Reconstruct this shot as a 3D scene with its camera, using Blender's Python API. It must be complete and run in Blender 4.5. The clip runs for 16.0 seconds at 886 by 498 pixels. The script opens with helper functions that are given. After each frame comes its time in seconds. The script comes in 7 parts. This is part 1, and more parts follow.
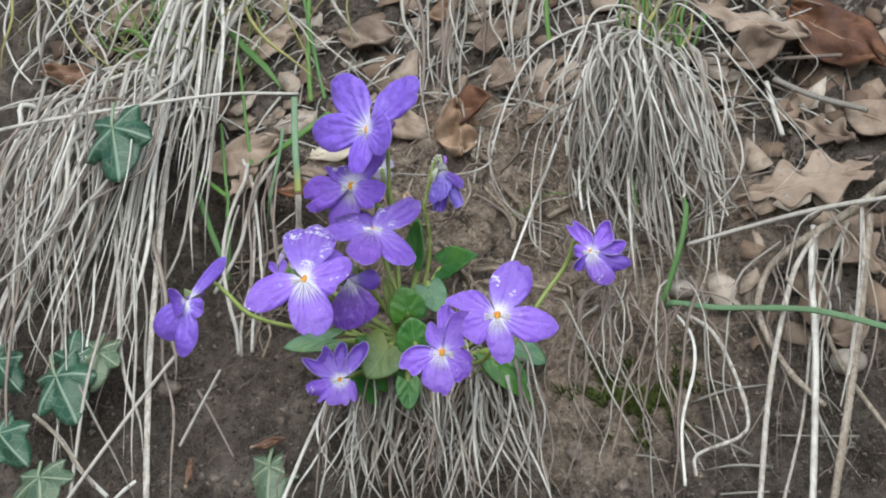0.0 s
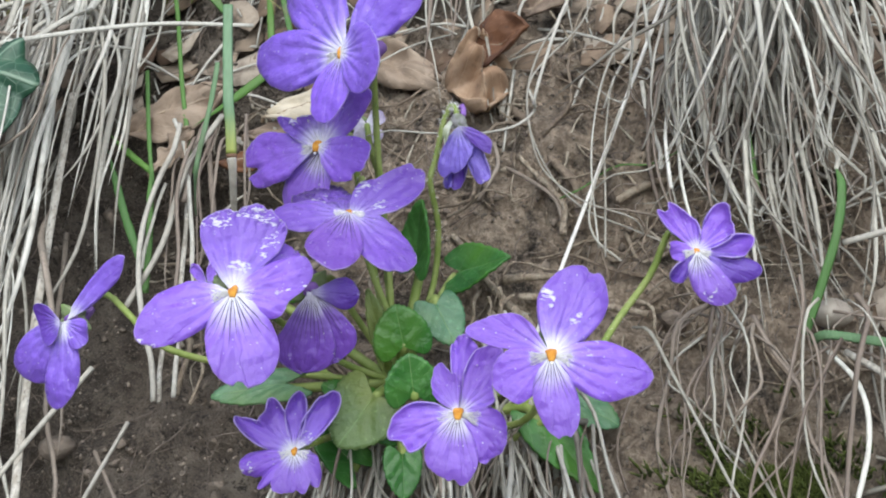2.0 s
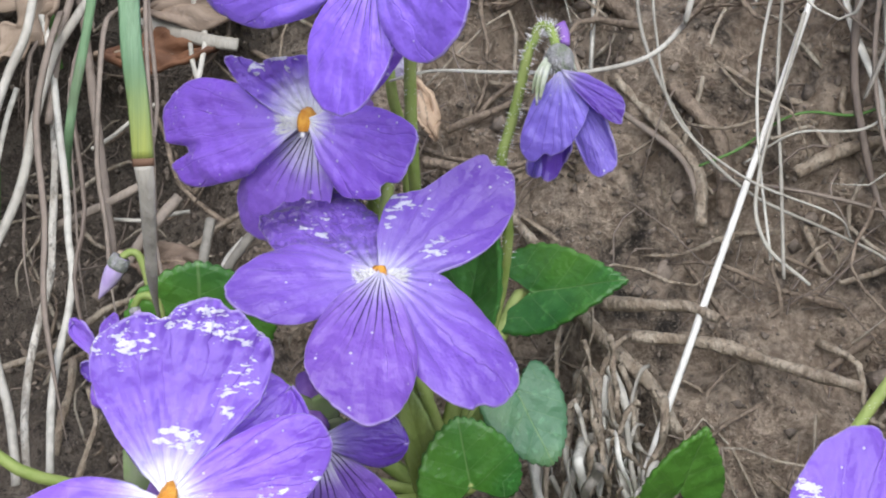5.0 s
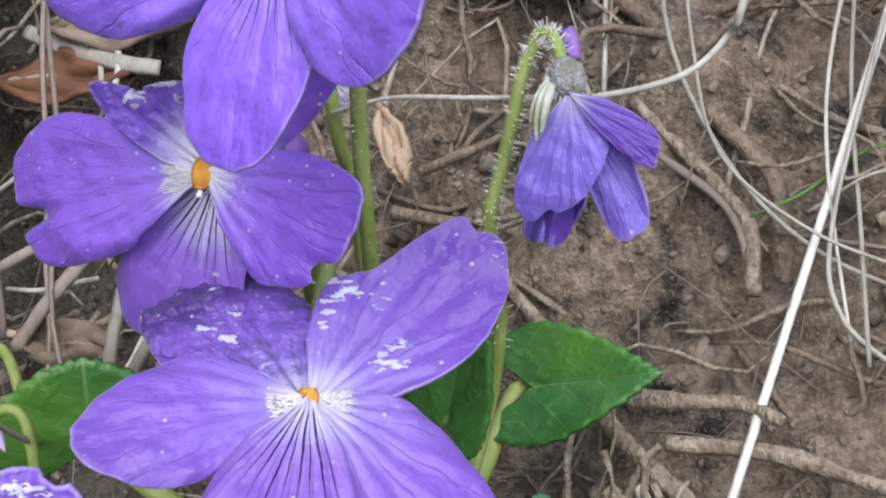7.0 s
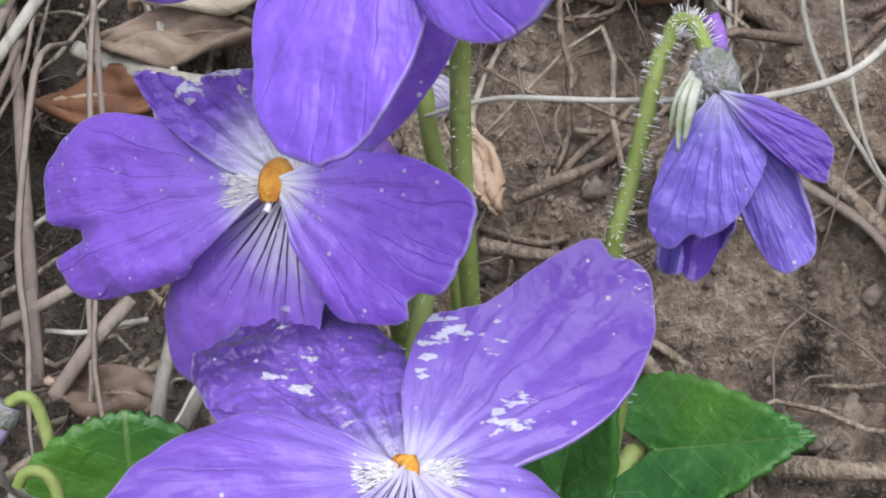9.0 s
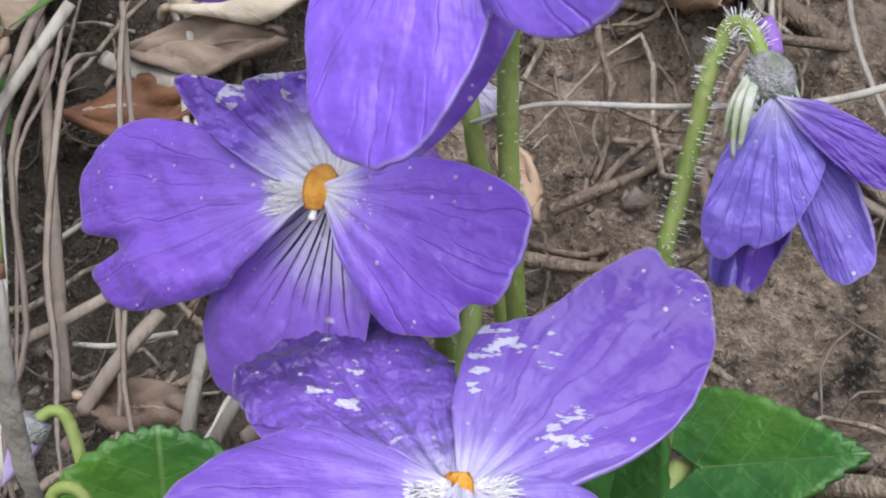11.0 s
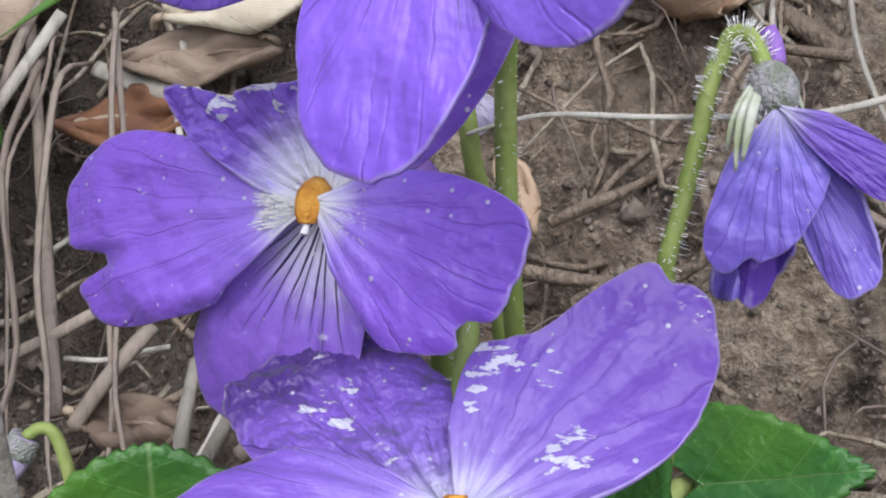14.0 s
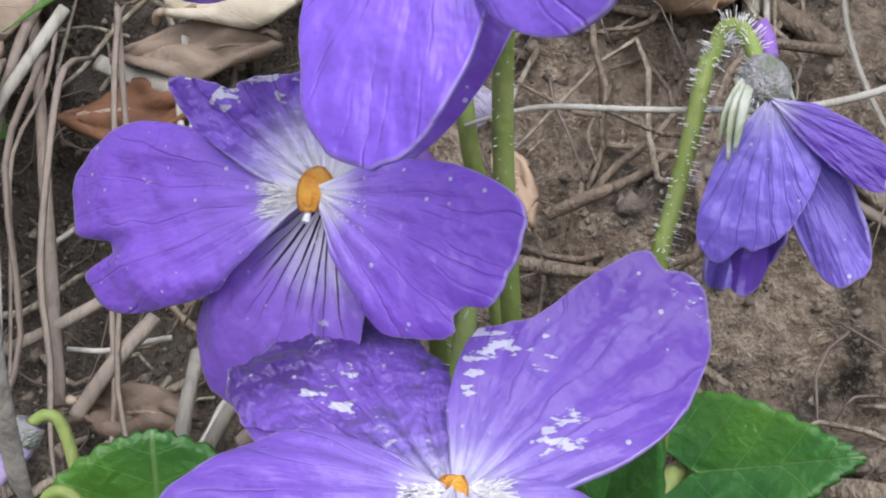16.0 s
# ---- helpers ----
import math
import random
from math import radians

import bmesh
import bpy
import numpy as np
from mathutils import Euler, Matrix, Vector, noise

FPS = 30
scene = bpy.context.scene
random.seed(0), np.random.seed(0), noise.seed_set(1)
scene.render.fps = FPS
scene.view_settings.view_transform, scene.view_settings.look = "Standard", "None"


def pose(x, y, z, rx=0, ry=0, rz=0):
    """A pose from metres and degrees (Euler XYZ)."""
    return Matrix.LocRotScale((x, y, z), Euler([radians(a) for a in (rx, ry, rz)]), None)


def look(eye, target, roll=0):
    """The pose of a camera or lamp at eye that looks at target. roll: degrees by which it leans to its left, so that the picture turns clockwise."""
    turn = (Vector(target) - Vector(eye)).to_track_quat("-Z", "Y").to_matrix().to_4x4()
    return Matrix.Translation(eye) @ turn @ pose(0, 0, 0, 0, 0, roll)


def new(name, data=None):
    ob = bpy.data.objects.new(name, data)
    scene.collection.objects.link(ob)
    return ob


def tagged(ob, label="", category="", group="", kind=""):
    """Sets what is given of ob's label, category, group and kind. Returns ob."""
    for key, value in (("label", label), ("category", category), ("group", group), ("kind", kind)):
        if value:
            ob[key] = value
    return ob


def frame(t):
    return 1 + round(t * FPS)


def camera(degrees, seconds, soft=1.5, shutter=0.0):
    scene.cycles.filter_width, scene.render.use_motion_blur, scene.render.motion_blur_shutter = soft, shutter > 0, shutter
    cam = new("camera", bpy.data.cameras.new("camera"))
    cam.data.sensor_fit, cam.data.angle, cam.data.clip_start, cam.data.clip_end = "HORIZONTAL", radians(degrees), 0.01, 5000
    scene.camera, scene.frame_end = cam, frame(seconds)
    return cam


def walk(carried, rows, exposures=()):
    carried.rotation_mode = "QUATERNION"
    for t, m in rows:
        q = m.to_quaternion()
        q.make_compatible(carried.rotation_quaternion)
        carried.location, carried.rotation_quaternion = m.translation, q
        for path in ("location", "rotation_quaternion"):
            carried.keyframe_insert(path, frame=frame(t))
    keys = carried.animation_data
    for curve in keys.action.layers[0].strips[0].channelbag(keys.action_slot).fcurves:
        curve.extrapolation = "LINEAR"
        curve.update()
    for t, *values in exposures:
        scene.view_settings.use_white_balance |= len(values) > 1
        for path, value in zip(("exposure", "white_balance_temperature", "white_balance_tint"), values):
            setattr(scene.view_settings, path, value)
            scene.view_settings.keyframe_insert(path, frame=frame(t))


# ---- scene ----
cam = camera(40.0, 16.0, soft=2.0)
PATH = [
    (0, (0.02872, -0.23594, 0.10558), (0.02410, -0.13605, 0.10662), 0.22),
    (0.5, (0.02660, -0.17510, 0.10767), (0.02211, -0.07520, 0.10799), 0.01),
    (1, (0.02300, -0.15506, 0.12425), (0.01885, -0.05517, 0.12188), -0.56),
    (1.5, (0.02254, -0.14444, 0.11665), (0.01835, -0.04452, 0.11668), -0.02),
    (2, (0.02300, -0.15138, 0.10534), (0.01823, -0.05150, 0.10686), 0.77),
    (2.5, (0.02253, -0.15155, 0.10574), (0.01730, -0.05169, 0.10668), 0.79),
    (3, (0.01242, -0.14023, 0.12029), (0.00805, -0.04043, 0.11583), 0.15),
    (3.5, (0.00614, -0.11465, 0.12836), (0.00726, -0.01584, 0.11299), 0.66),
    (4, (0.00140, -0.09838, 0.12753), (0.00525, -0.00012, 0.10938), 1.10),
    (4.5, (0.00409, -0.08755, 0.13096), (0.00881, 0.01024, 0.11060), 1.02),
    (4.7, (0.00439, -0.08420, 0.12823), (0.00966, 0.01361, 0.10809), 1.40),
    (6.8, (0.00848, -0.05957, 0.12747), (0.01381, 0.03842, 0.10820), 0.57),
    (7, (0.00760, -0.05576, 0.12684), (0.01309, 0.04245, 0.10881), 0.45),
    (7.5, (0.00656, -0.05096, 0.12602), (0.01244, 0.04742, 0.10909), 0.49),
    (8, (0.00601, -0.04939, 0.12573), (0.00922, 0.04932, 0.11002), 0.34),
    (8.5, (0.00654, -0.04560, 0.12413), (0.00994, 0.05333, 0.10995), 0.22),
    (9, (0.00551, -0.04476, 0.12400), (0.00665, 0.05427, 0.11013), 0.38),
    (9.2, (0.00550, -0.04460, 0.12374), (0.00553, 0.05445, 0.11001), 0.04),
    (11.3, (0.00429, -0.04300, 0.12349), (0.00400, 0.05621, 0.11090), 0.35),
    (11.5, (0.00454, -0.04281, 0.12314), (0.00425, 0.05629, 0.10978), 0.38),
    (12, (0.00453, -0.04230, 0.12319), (0.00513, 0.05678, 0.10972), 0.35),
    (12.5, (0.00410, -0.04202, 0.12335), (0.00372, 0.05708, 0.10993), 0.43),
    (13, (0.00392, -0.04197, 0.12379), (0.00288, 0.05732, 0.11193), 0.20),
    (13.5, (0.00440, -0.04216, 0.12348), (0.00459, 0.05708, 0.11117), 0.46),
    (14, (0.00437, -0.04211, 0.12361), (0.00437, 0.05718, 0.11177), 0.27),
    (14.5, (0.00421, -0.04273, 0.12392), (0.00369, 0.05667, 0.11297), 0.27),
    (15, (0.00444, -0.04290, 0.12381), (0.00468, 0.05648, 0.11269), 0.39),
    (15.5, (0.00475, -0.04270, 0.12333), (0.00567, 0.05654, 0.11108), 0.38),
    (16, (0.00439, -0.04313, 0.12340), (0.00449, 0.05614, 0.11134), 0.36),
]
walk(cam, [(t, look(eye, target, roll)) for t, eye, target, roll in PATH],
     exposures=((0, 0.67, 6500, 5), (1.0, 0.77, 6500, 4), (3.0, 0.8, 6500, 4), (4.5, 0.87, 6500, 7), (7.0, 0.89, 6500, 10), (9.0, 0.88, 6500, 10), (13.0, 0.84, 6500, 10), (16.0, 0.84, 6500, 10)))

# ---- light: open shade under a bright, hazy sky ----
world = bpy.data.worlds.new("sky")
scene.world = world
world.use_nodes = True
wn = world.node_tree
sky = wn.nodes.new("ShaderNodeTexSky")
sky.sky_type, sky.sun_disc = "NISHITA", False
sky.sun_elevation, sky.sun_rotation = radians(55), radians(200)
sky.air_density, sky.dust_density, sky.ozone_density = 1.0, 2.5, 1.0
wn.links.new(sky.outputs[0], wn.nodes["Background"].inputs[0])
wn.nodes["Background"].inputs[1].default_value = 0.085
sun = new("sun", bpy.data.lights.new("sun", "SUN"))
sun.data.energy, sun.data.angle, sun.data.color = 2.15, radians(80), (0.97, 0.985, 1.0)
sun.matrix_world = look((0.1, -1.0, 0.72), (0, 0, 0))


# ---- material helpers ----
class Nodes:
    """A small hand for wiring one material."""

    def __init__(self, name):
        self.m = bpy.data.materials.new(name)
        self.m.use_nodes = True
        self.t = self.m.node_tree
        self.b = self.t.nodes["Principled BSDF"]
        self.out = self.t.nodes["Material Output"]

    def add(self, kind, **props):
        n = self.t.nodes.new("ShaderNode" + kind)
        for k, val in props.items():
            if k == "ins":
                for key, x in val.items():
                    self.put(n, key, x)
            else:
                setattr(n, k, val)
        return n

    def put(self, n, key, x):
        if hasattr(x, "is_linked"):
            self.t.links.new(x, n.inputs[key])
        else:
            n.inputs[key].default_value = x

    def coord(self, which="Object"):
        return self.add("TexCoord").outputs[which]

    def noise(self, scale, detail=4.0, rough=0.55, at=None, stretch=None):
        vec = at if at is not None else self.coord()
        if stretch:
            vec = self.add("Mapping", ins={"Vector": vec, "Scale": stretch}).outputs[0]
        return self.add("TexNoise", ins={"Vector": vec, "Scale": scale, "Detail": detail, "Roughness": rough}).outputs["Fac"]

    def ramp(self, fac, stops):
        n = self.add("ValToRGB", ins={"Fac": fac})
        e = n.color_ramp.elements
        while len(e) < len(stops):
            e.new(0.5)
        for el, (p, c) in zip(e, stops):
            el.position, el.color = p, (*c, 1)
        return n.outputs[0]

    def mix(self, fac, a, b, mode="MIX"):
        n = self.add("MixRGB", blend_type=mode, ins={"Fac": fac})
        for key, x in (("Color1", a), ("Color2", b)):
            self.put(n, key, (*x, 1) if isinstance(x, tuple) and len(x) == 3 else x)
        return n.outputs[0]

    def math(self, op, a, b=0.0, c=0.0):
        n = self.add("Math", operation=op)
        for i, x in enumerate((a, b, c)):
            self.put(n, i, x)
        return n.outputs[0]

    def step(self, x, lo, hi, to0=0.0, to1=1.0):
        n = self.add("MapRange", interpolation_type="SMOOTHSTEP")
        for i, val in enumerate((x, lo, hi, to0, to1)):
            self.put(n, i, val)
        return n.outputs[0]

    def bump(self, height, strength, dist):
        n = self.add("Bump", ins={"Height": height, "Strength": strength, "Distance": dist})
        self.put(self.b, "Normal", n.outputs[0])
        return n.outputs[0]

    def rnd(self):
        return self.add("ObjectInfo").outputs["Random"]

    def thin(self, color, share):
        """Lets part of the light through a thin leaf or petal."""
        tr = self.add("BsdfTranslucent", ins={"Color": color})
        mx = self.add("MixShader", ins={0: share, 1: self.b.outputs[0], 2: tr.outputs[0]})
        self.t.links.new(mx.outputs[0], self.out.inputs[0])
        return self.m


DRY_X, DRY_Z = 0.0365, 0.1084


def soil_material():
    n = Nodes("soil")
    big = n.noise(28, 4)
    mid = n.noise(160, 6, 0.65)
    fine = n.noise(780, 6, 0.72)
    # low noise turns near black, here and below: shade painted into the pits
    col = n.ramp(mid, [(0.32, (0.03, 0.023, 0.018)), (0.5, (0.28, 0.225, 0.183)), (0.68, (0.55, 0.468, 0.385))])
    col = n.mix(n.step(big, 0.35, 0.7), n.mix(0.62, col, (0.045, 0.033, 0.026)), col)
    grit = n.noise(3200, 3, 0.6)
    col = n.mix(n.step(fine, 0.58, 0.72), col, (0.38, 0.31, 0.25))
    col = n.mix(n.step(fine, 0.48, 0.36), col, (0.03, 0.023, 0.018))
    col = n.mix(n.math("MULTIPLY", n.step(grit, 0.56, 0.64), 0.6), col, (0.42, 0.35, 0.28))
    col = n.mix(n.math("MULTIPLY", n.step(grit, 0.44, 0.36), 0.6), col, (0.04, 0.03, 0.024))
    # dry, crusted earth beside the clump; beyond it, dimmer light painted into the colour
    sep = n.add("SeparateXYZ", ins={0: n.coord()})
    far = n.math("ADD", n.math("POWER", n.math("DIVIDE", n.math("ABSOLUTE", n.math("SUBTRACT", sep.outputs[0], DRY_X)), 0.052), 2.0), n.math("POWER", n.math("DIVIDE", n.math("ABSOLUTE", n.math("SUBTRACT", sep.outputs[2], DRY_Z)), 0.046), 2.0))
    dry = n.step(n.math("ADD", far, n.math("MULTIPLY", n.math("SUBTRACT", big, 0.5), 2.0)), 1.3, 0.3)
    col = n.mix(n.math("MULTIPLY", n.math("MULTIPLY", dry, n.step(mid, 0.34, 0.52)), 0.95), col, n.mix(n.step(fine, 0.4, 0.62), (0.3, 0.225, 0.168), (0.63, 0.505, 0.395)))
    col = n.mix(n.math("MULTIPLY", n.math("SUBTRACT", 1.0, dry), 0.32), col, (0.05, 0.038, 0.03))
    n.put(n.b, "Base Color", col)
    n.put(n.b, "Roughness", 0.9)
    n.bump(n.math("ADD", n.math("MULTIPLY", mid, 1.0), n.math("ADD", n.math("MULTIPLY", fine, 0.6), n.math("MULTIPLY", grit, 0.25))), 1.0, 0.0045)
    return n.m


def straw_material(name, pale, dark, streak=0.6):
    n = Nodes(name)
    r = n.rnd()
    col = n.mix(r, pale, dark)
    gr = n.noise(1500, 3, 0.6, stretch=(1, 1, 0.07))
    col = n.mix(n.math("MULTIPLY", n.step(gr, 0.45, 0.7), streak), col, n.mix(0.55, col, (0.09, 0.075, 0.06)))
    blot = n.noise(120, 2)
    col = n.mix(n.math("MULTIPLY", n.step(blot, 0.55, 0.75), 0.4), col, (0.17, 0.14, 0.11))
    n.put(n.b, "Base Color", col)
    n.put(n.b, "Roughness", 0.62)
    n.bump(gr, 0.7, 0.0004)
    return n.m


def woody_material(name, pale, dark, grain=0.07):
    """Weathered fibrous stalk with long dark splits."""
    n = Nodes(name)
    r = n.rnd()
    g = n.coord("Object")
    fine = n.noise(2600, 3, 0.6, at=g, stretch=(1, 1, grain))
    wide = n.noise(900, 3, 0.6, at=g, stretch=(1, 1, grain))
    col = n.mix(n.step(wide, 0.35, 0.65), dark, pale)
    col = n.mix(n.math("MULTIPLY", n.step(fine, 0.52, 0.66), 0.7), col, tuple(c * 0.35 for c in dark))
    col = n.mix(n.math("MULTIPLY", n.step(n.noise(170, 3), 0.5, 0.7), 0.45), col, tuple(c * 0.6 for c in dark))
    n.put(n.b, "Base Color", n.mix(n.math("MULTIPLY", r, 0.4), col, dark))
    n.put(n.b, "Roughness", 0.75)
    n.bump(n.math("ADD", fine, wide), 0.8, 0.0006)
    return n.m


def ivy_material(name, dark, lite, vein):
    """Ivy: five pale veins that fan out from the stalk."""
    n = Nodes(name)
    sep = n.add("SeparateXYZ", ins={0: n.coord("UV")})
    u, w = sep.outputs[0], sep.outputs[1]
    col = n.mix(n.step(n.noise(220, 4), 0.3, 0.7), dark, lite)
    line = None
    for at in (0.5, 0.32, 0.68, 0.145, 0.855):
        d = n.math("MULTIPLY", n.math("ABSOLUTE", n.math("SUBTRACT", u, at)), n.math("ADD", w, 0.05))
        k = n.step(d, 0.009, 0.002)
        line = k if line is None else n.math("MAXIMUM", line, k)
    net = n.add("TexVoronoi", feature="DISTANCE_TO_EDGE", ins={"Vector": n.coord(), "Scale": 420.0}).outputs["Distance"]
    line = n.math("MAXIMUM", line, n.math("MULTIPLY", n.step(net, 0.06, 0.01), 0.35))
    col = n.mix(n.math("MULTIPLY", line, 0.7), col, vein)
    n.put(n.b, "Base Color", col)
    n.put(n.b, "Roughness", 0.38)
    n.bump(n.math("ADD", line, n.math("MULTIPLY", n.noise(1200, 3), 0.4)), 0.4, 0.0004)
    return n.thin(col, 0.08)


def petal_material(name, base, specks=0.0, veins=0.6, throat=1.0, patches=(), reach=0.24, net=0.14, margin=(0.5, 1.0, 0.6), pucker=0.0, deep=1.0):
    """Violet petal: white feathered claw, dark guide lines, fine branching veins, white marks of dew and pollen,
    painted wet glints.
    """
    n = Nodes(name)
    uv = n.coord("UV")
    sep = n.add("SeparateXYZ", ins={0: uv})
    u, w = sep.outputs[0], sep.outputs[1]
    broad = n.noise(150, 3)
    dark = tuple(c * k * deep for c, k in zip(base, (0.62, 0.5, 0.72)))
    lite = tuple(min(1, c * 1.15 + a) for c, a in zip(base, (0.1, 0.125, 0.08)))
    col = n.mix(n.step(broad, 0.3, 0.7), tuple(c * k for c, k in zip(base, (0.95, 0.9, 0.97))), tuple(min(1, c * k) for c, k in zip(base, (1.06, 1.01, 1.1))))
    # paler towards the claw, deeper towards the margin
    wander = n.math("MULTIPLY", n.math("SUBTRACT", n.noise(260, 3), 0.5), 0.28)
    along = n.math("ADD", w, wander)
    col = n.mix(n.math("MULTIPLY", n.step(along, 0.6, 0.08), 0.72), col, lite)
    col = n.mix(n.math("MULTIPLY", n.step(along, margin[0], margin[1]), margin[2]), col, dark)
    # fine veins that fan out from the claw, broken and wavering
    wob = n.math("MULTIPLY", n.math("SUBTRACT", n.noise(420, 2), 0.5), 0.1)
    fan = n.math("ABSOLUTE", n.math("SINE", n.math("MULTIPLY", n.math("ADD", u, wob), 34.0)))
    breaks = n.step(n.noise(330, 2), 0.55 - 0.3 * net, 0.72 - 0.3 * net)
    thread = n.math("MULTIPLY", n.step(fan, 0.22, 0.03), breaks)
    col = n.mix(n.math("MULTIPLY", thread, net), col, dark)
    # a few long veins, darker and slightly sunken
    bend = n.math("ADD", u, n.math("MULTIPLY", n.math("SUBTRACT", n.noise(300, 3), 0.5), 0.13))
    main = n.step(n.math("ABSOLUTE", n.math("SINE", n.math("MULTIPLY", bend, 19.0))), 0.11, 0.02)
    main = n.math("MULTIPLY", n.math("MULTIPLY", main, n.step(n.noise(240, 2), 0.4, 0.56)), n.step(along, 0.2, 0.4))
    col = n.mix(n.math("MULTIPLY", main, 0.3), col, dark)
    streak = n.noise(1.0, 3, 0.6, at=uv, stretch=(14, 2.2, 1))
    col = n.mix(n.math("MULTIPLY", n.step(streak, 0.5, 0.72), 0.16), col, dark)
    col = n.mix(n.math("MULTIPLY", n.step(streak, 0.48, 0.3), 0.16), col, lite)
    # white throat that runs out in feathery streaks
    feather = n.math("MULTIPLY", n.math("SUBTRACT", n.noise(1.0, 3, 0.6, at=uv, stretch=(20, 2.0, 1)), 0.5), 0.24)
    edge = n.math("ADD", w, n.math("ADD", feather, n.math("MULTIPLY", n.math("SUBTRACT", n.noise(500, 3), 0.5), 0.12)))
    white = n.math("MULTIPLY", n.step(edge, reach * 1.15, 0.04), throat)
    col = n.mix(white, col, (0.9, 0.91, 0.97))
    # guide lines near the claw
    if veins > 0:
        ln = n.math("ABSOLUTE", n.math("SINE", n.math("MULTIPLY", n.math("ADD", u, n.math("MULTIPLY", wob, 0.35)), 36.0)))
        reachline = n.math("ADD", w, n.math("MULTIPLY", n.math("SUBTRACT", n.noise(1.0, 1, 0.5, at=uv, stretch=(17, 0.4, 1)), 0.5), 0.5))
        band = n.math("MULTIPLY", n.step(w, 0.05, 0.1), n.step(reachline, 0.6, 0.34))
        band = n.math("MULTIPLY", band, n.step(n.math("ABSOLUTE", n.math("SUBTRACT", u, 0.5)), 0.43, 0.33))
        thick = n.math("ADD", 0.24, n.math("MULTIPLY", n.step(w, 0.5, 0.1), 0.34))
        col = n.mix(n.math("MULTIPLY", n.math("MULTIPLY", n.step(n.math("SUBTRACT", ln, thick), 0.0, -0.2), band), veins), col, (0.022, 0.006, 0.07))
    rim = n.add("SeparateXYZ", ins={0: n.add("UVMap", uv_map="Rim").outputs[0]}).outputs[0]
    col = n.mix(n.math("MULTIPLY", n.step(rim, 0.982, 1.0), 0.35), col, (0.72, 0.64, 0.9))
    m = None
    if specks > 0:
        sp = n.noise(2300, 3, 0.65, stretch=(0.7, 1, 1.2))
        where = n.noise(230, 2)
        m = n.math("MULTIPLY", n.step(sp, 0.55, 0.61), n.step(where, 0.68 - 0.12 * specks, 0.73 - 0.12 * specks))
        for pu, pw, su, sw in patches:
            du = n.math("POWER", n.math("DIVIDE", n.math("ABSOLUTE", n.math("SUBTRACT", u, pu)), su), 2.0)
            dw = n.math("POWER", n.math("DIVIDE", n.math("ABSOLUTE", n.math("SUBTRACT", w, pw)), sw), 2.0)
            near = n.step(n.math("ADD", du, dw), 1.0, 0.3)
            blot = n.noise(2200, 3, 0.6, stretch=(0.5, 1, 1.3))
            need = n.math("SUBTRACT", 0.78, n.math("MULTIPLY", near, 0.27))
            m = n.math("MAXIMUM", m, n.math("MULTIPLY", n.step(n.math("SUBTRACT", blot, need), 0.0, 0.06), 0.85))
        # round dots: white specks, with the glints of dew painted as colour
        vor = n.add("TexVoronoi", ins={"Vector": n.coord(), "Scale": 1500.0, "Randomness": 1.0})
        few = n.add("SeparateXYZ", ins={0: vor.outputs["Color"]})
        dots = n.math("MULTIPLY", n.step(n.math("ADD", vor.outputs["Distance"], n.math("MULTIPLY", few.outputs[1], 0.08)), 0.19, 0.1), n.step(few.outputs[0], 0.56, 0.58))
        m = n.math("MAXIMUM", n.math("MULTIPLY", m, 0.9), n.math("MULTIPLY", dots, 0.6))
        col = n.mix(m, col, (0.86, 0.87, 0.95))
    n.put(n.b, "Base Color", col)
    n.put(n.b, "Roughness", n.step(n.noise(700, 3), 0.3, 0.7, 0.24, 0.42))
    n.put(n.b, "Sheen Weight", 0.1)
    n.put(n.b, "Sheen Roughness", 0.5)
    crease = n.noise(1.0, 3, 0.55, at=uv, stretch=(9, 3, 1))
    swell = n.noise(520, 3, 0.5)
    blister = n.add("TexVoronoi", feature="SMOOTH_F1", ins={"Vector": n.coord(), "Scale": 900.0}).outputs["Distance"]
    high = n.math("ADD", n.math("MULTIPLY", crease, 0.5), n.math("MULTIPLY", swell, 0.9 + pucker))
    high = n.math("ADD", high, n.math("MULTIPLY", blister, -0.3 - 0.5 * pucker))
    high = n.math("SUBTRACT", high, n.math("ADD", n.math("MULTIPLY", thread, 0.05), n.math("MULTIPLY", main, 0.16)))
    high = n.math("ADD", high, n.math("MULTIPLY", n.noise(1500, 2, 0.5), 0.1 + 0.4 * pucker))
    if m is not None:
        high = n.math("ADD", high, n.math("MULTIPLY", m, 0.12))
    n.bump(high, 0.55 + 0.3 * pucker, 0.0009)
    return n.thin(n.mix(0.5, col, base), 0.24)


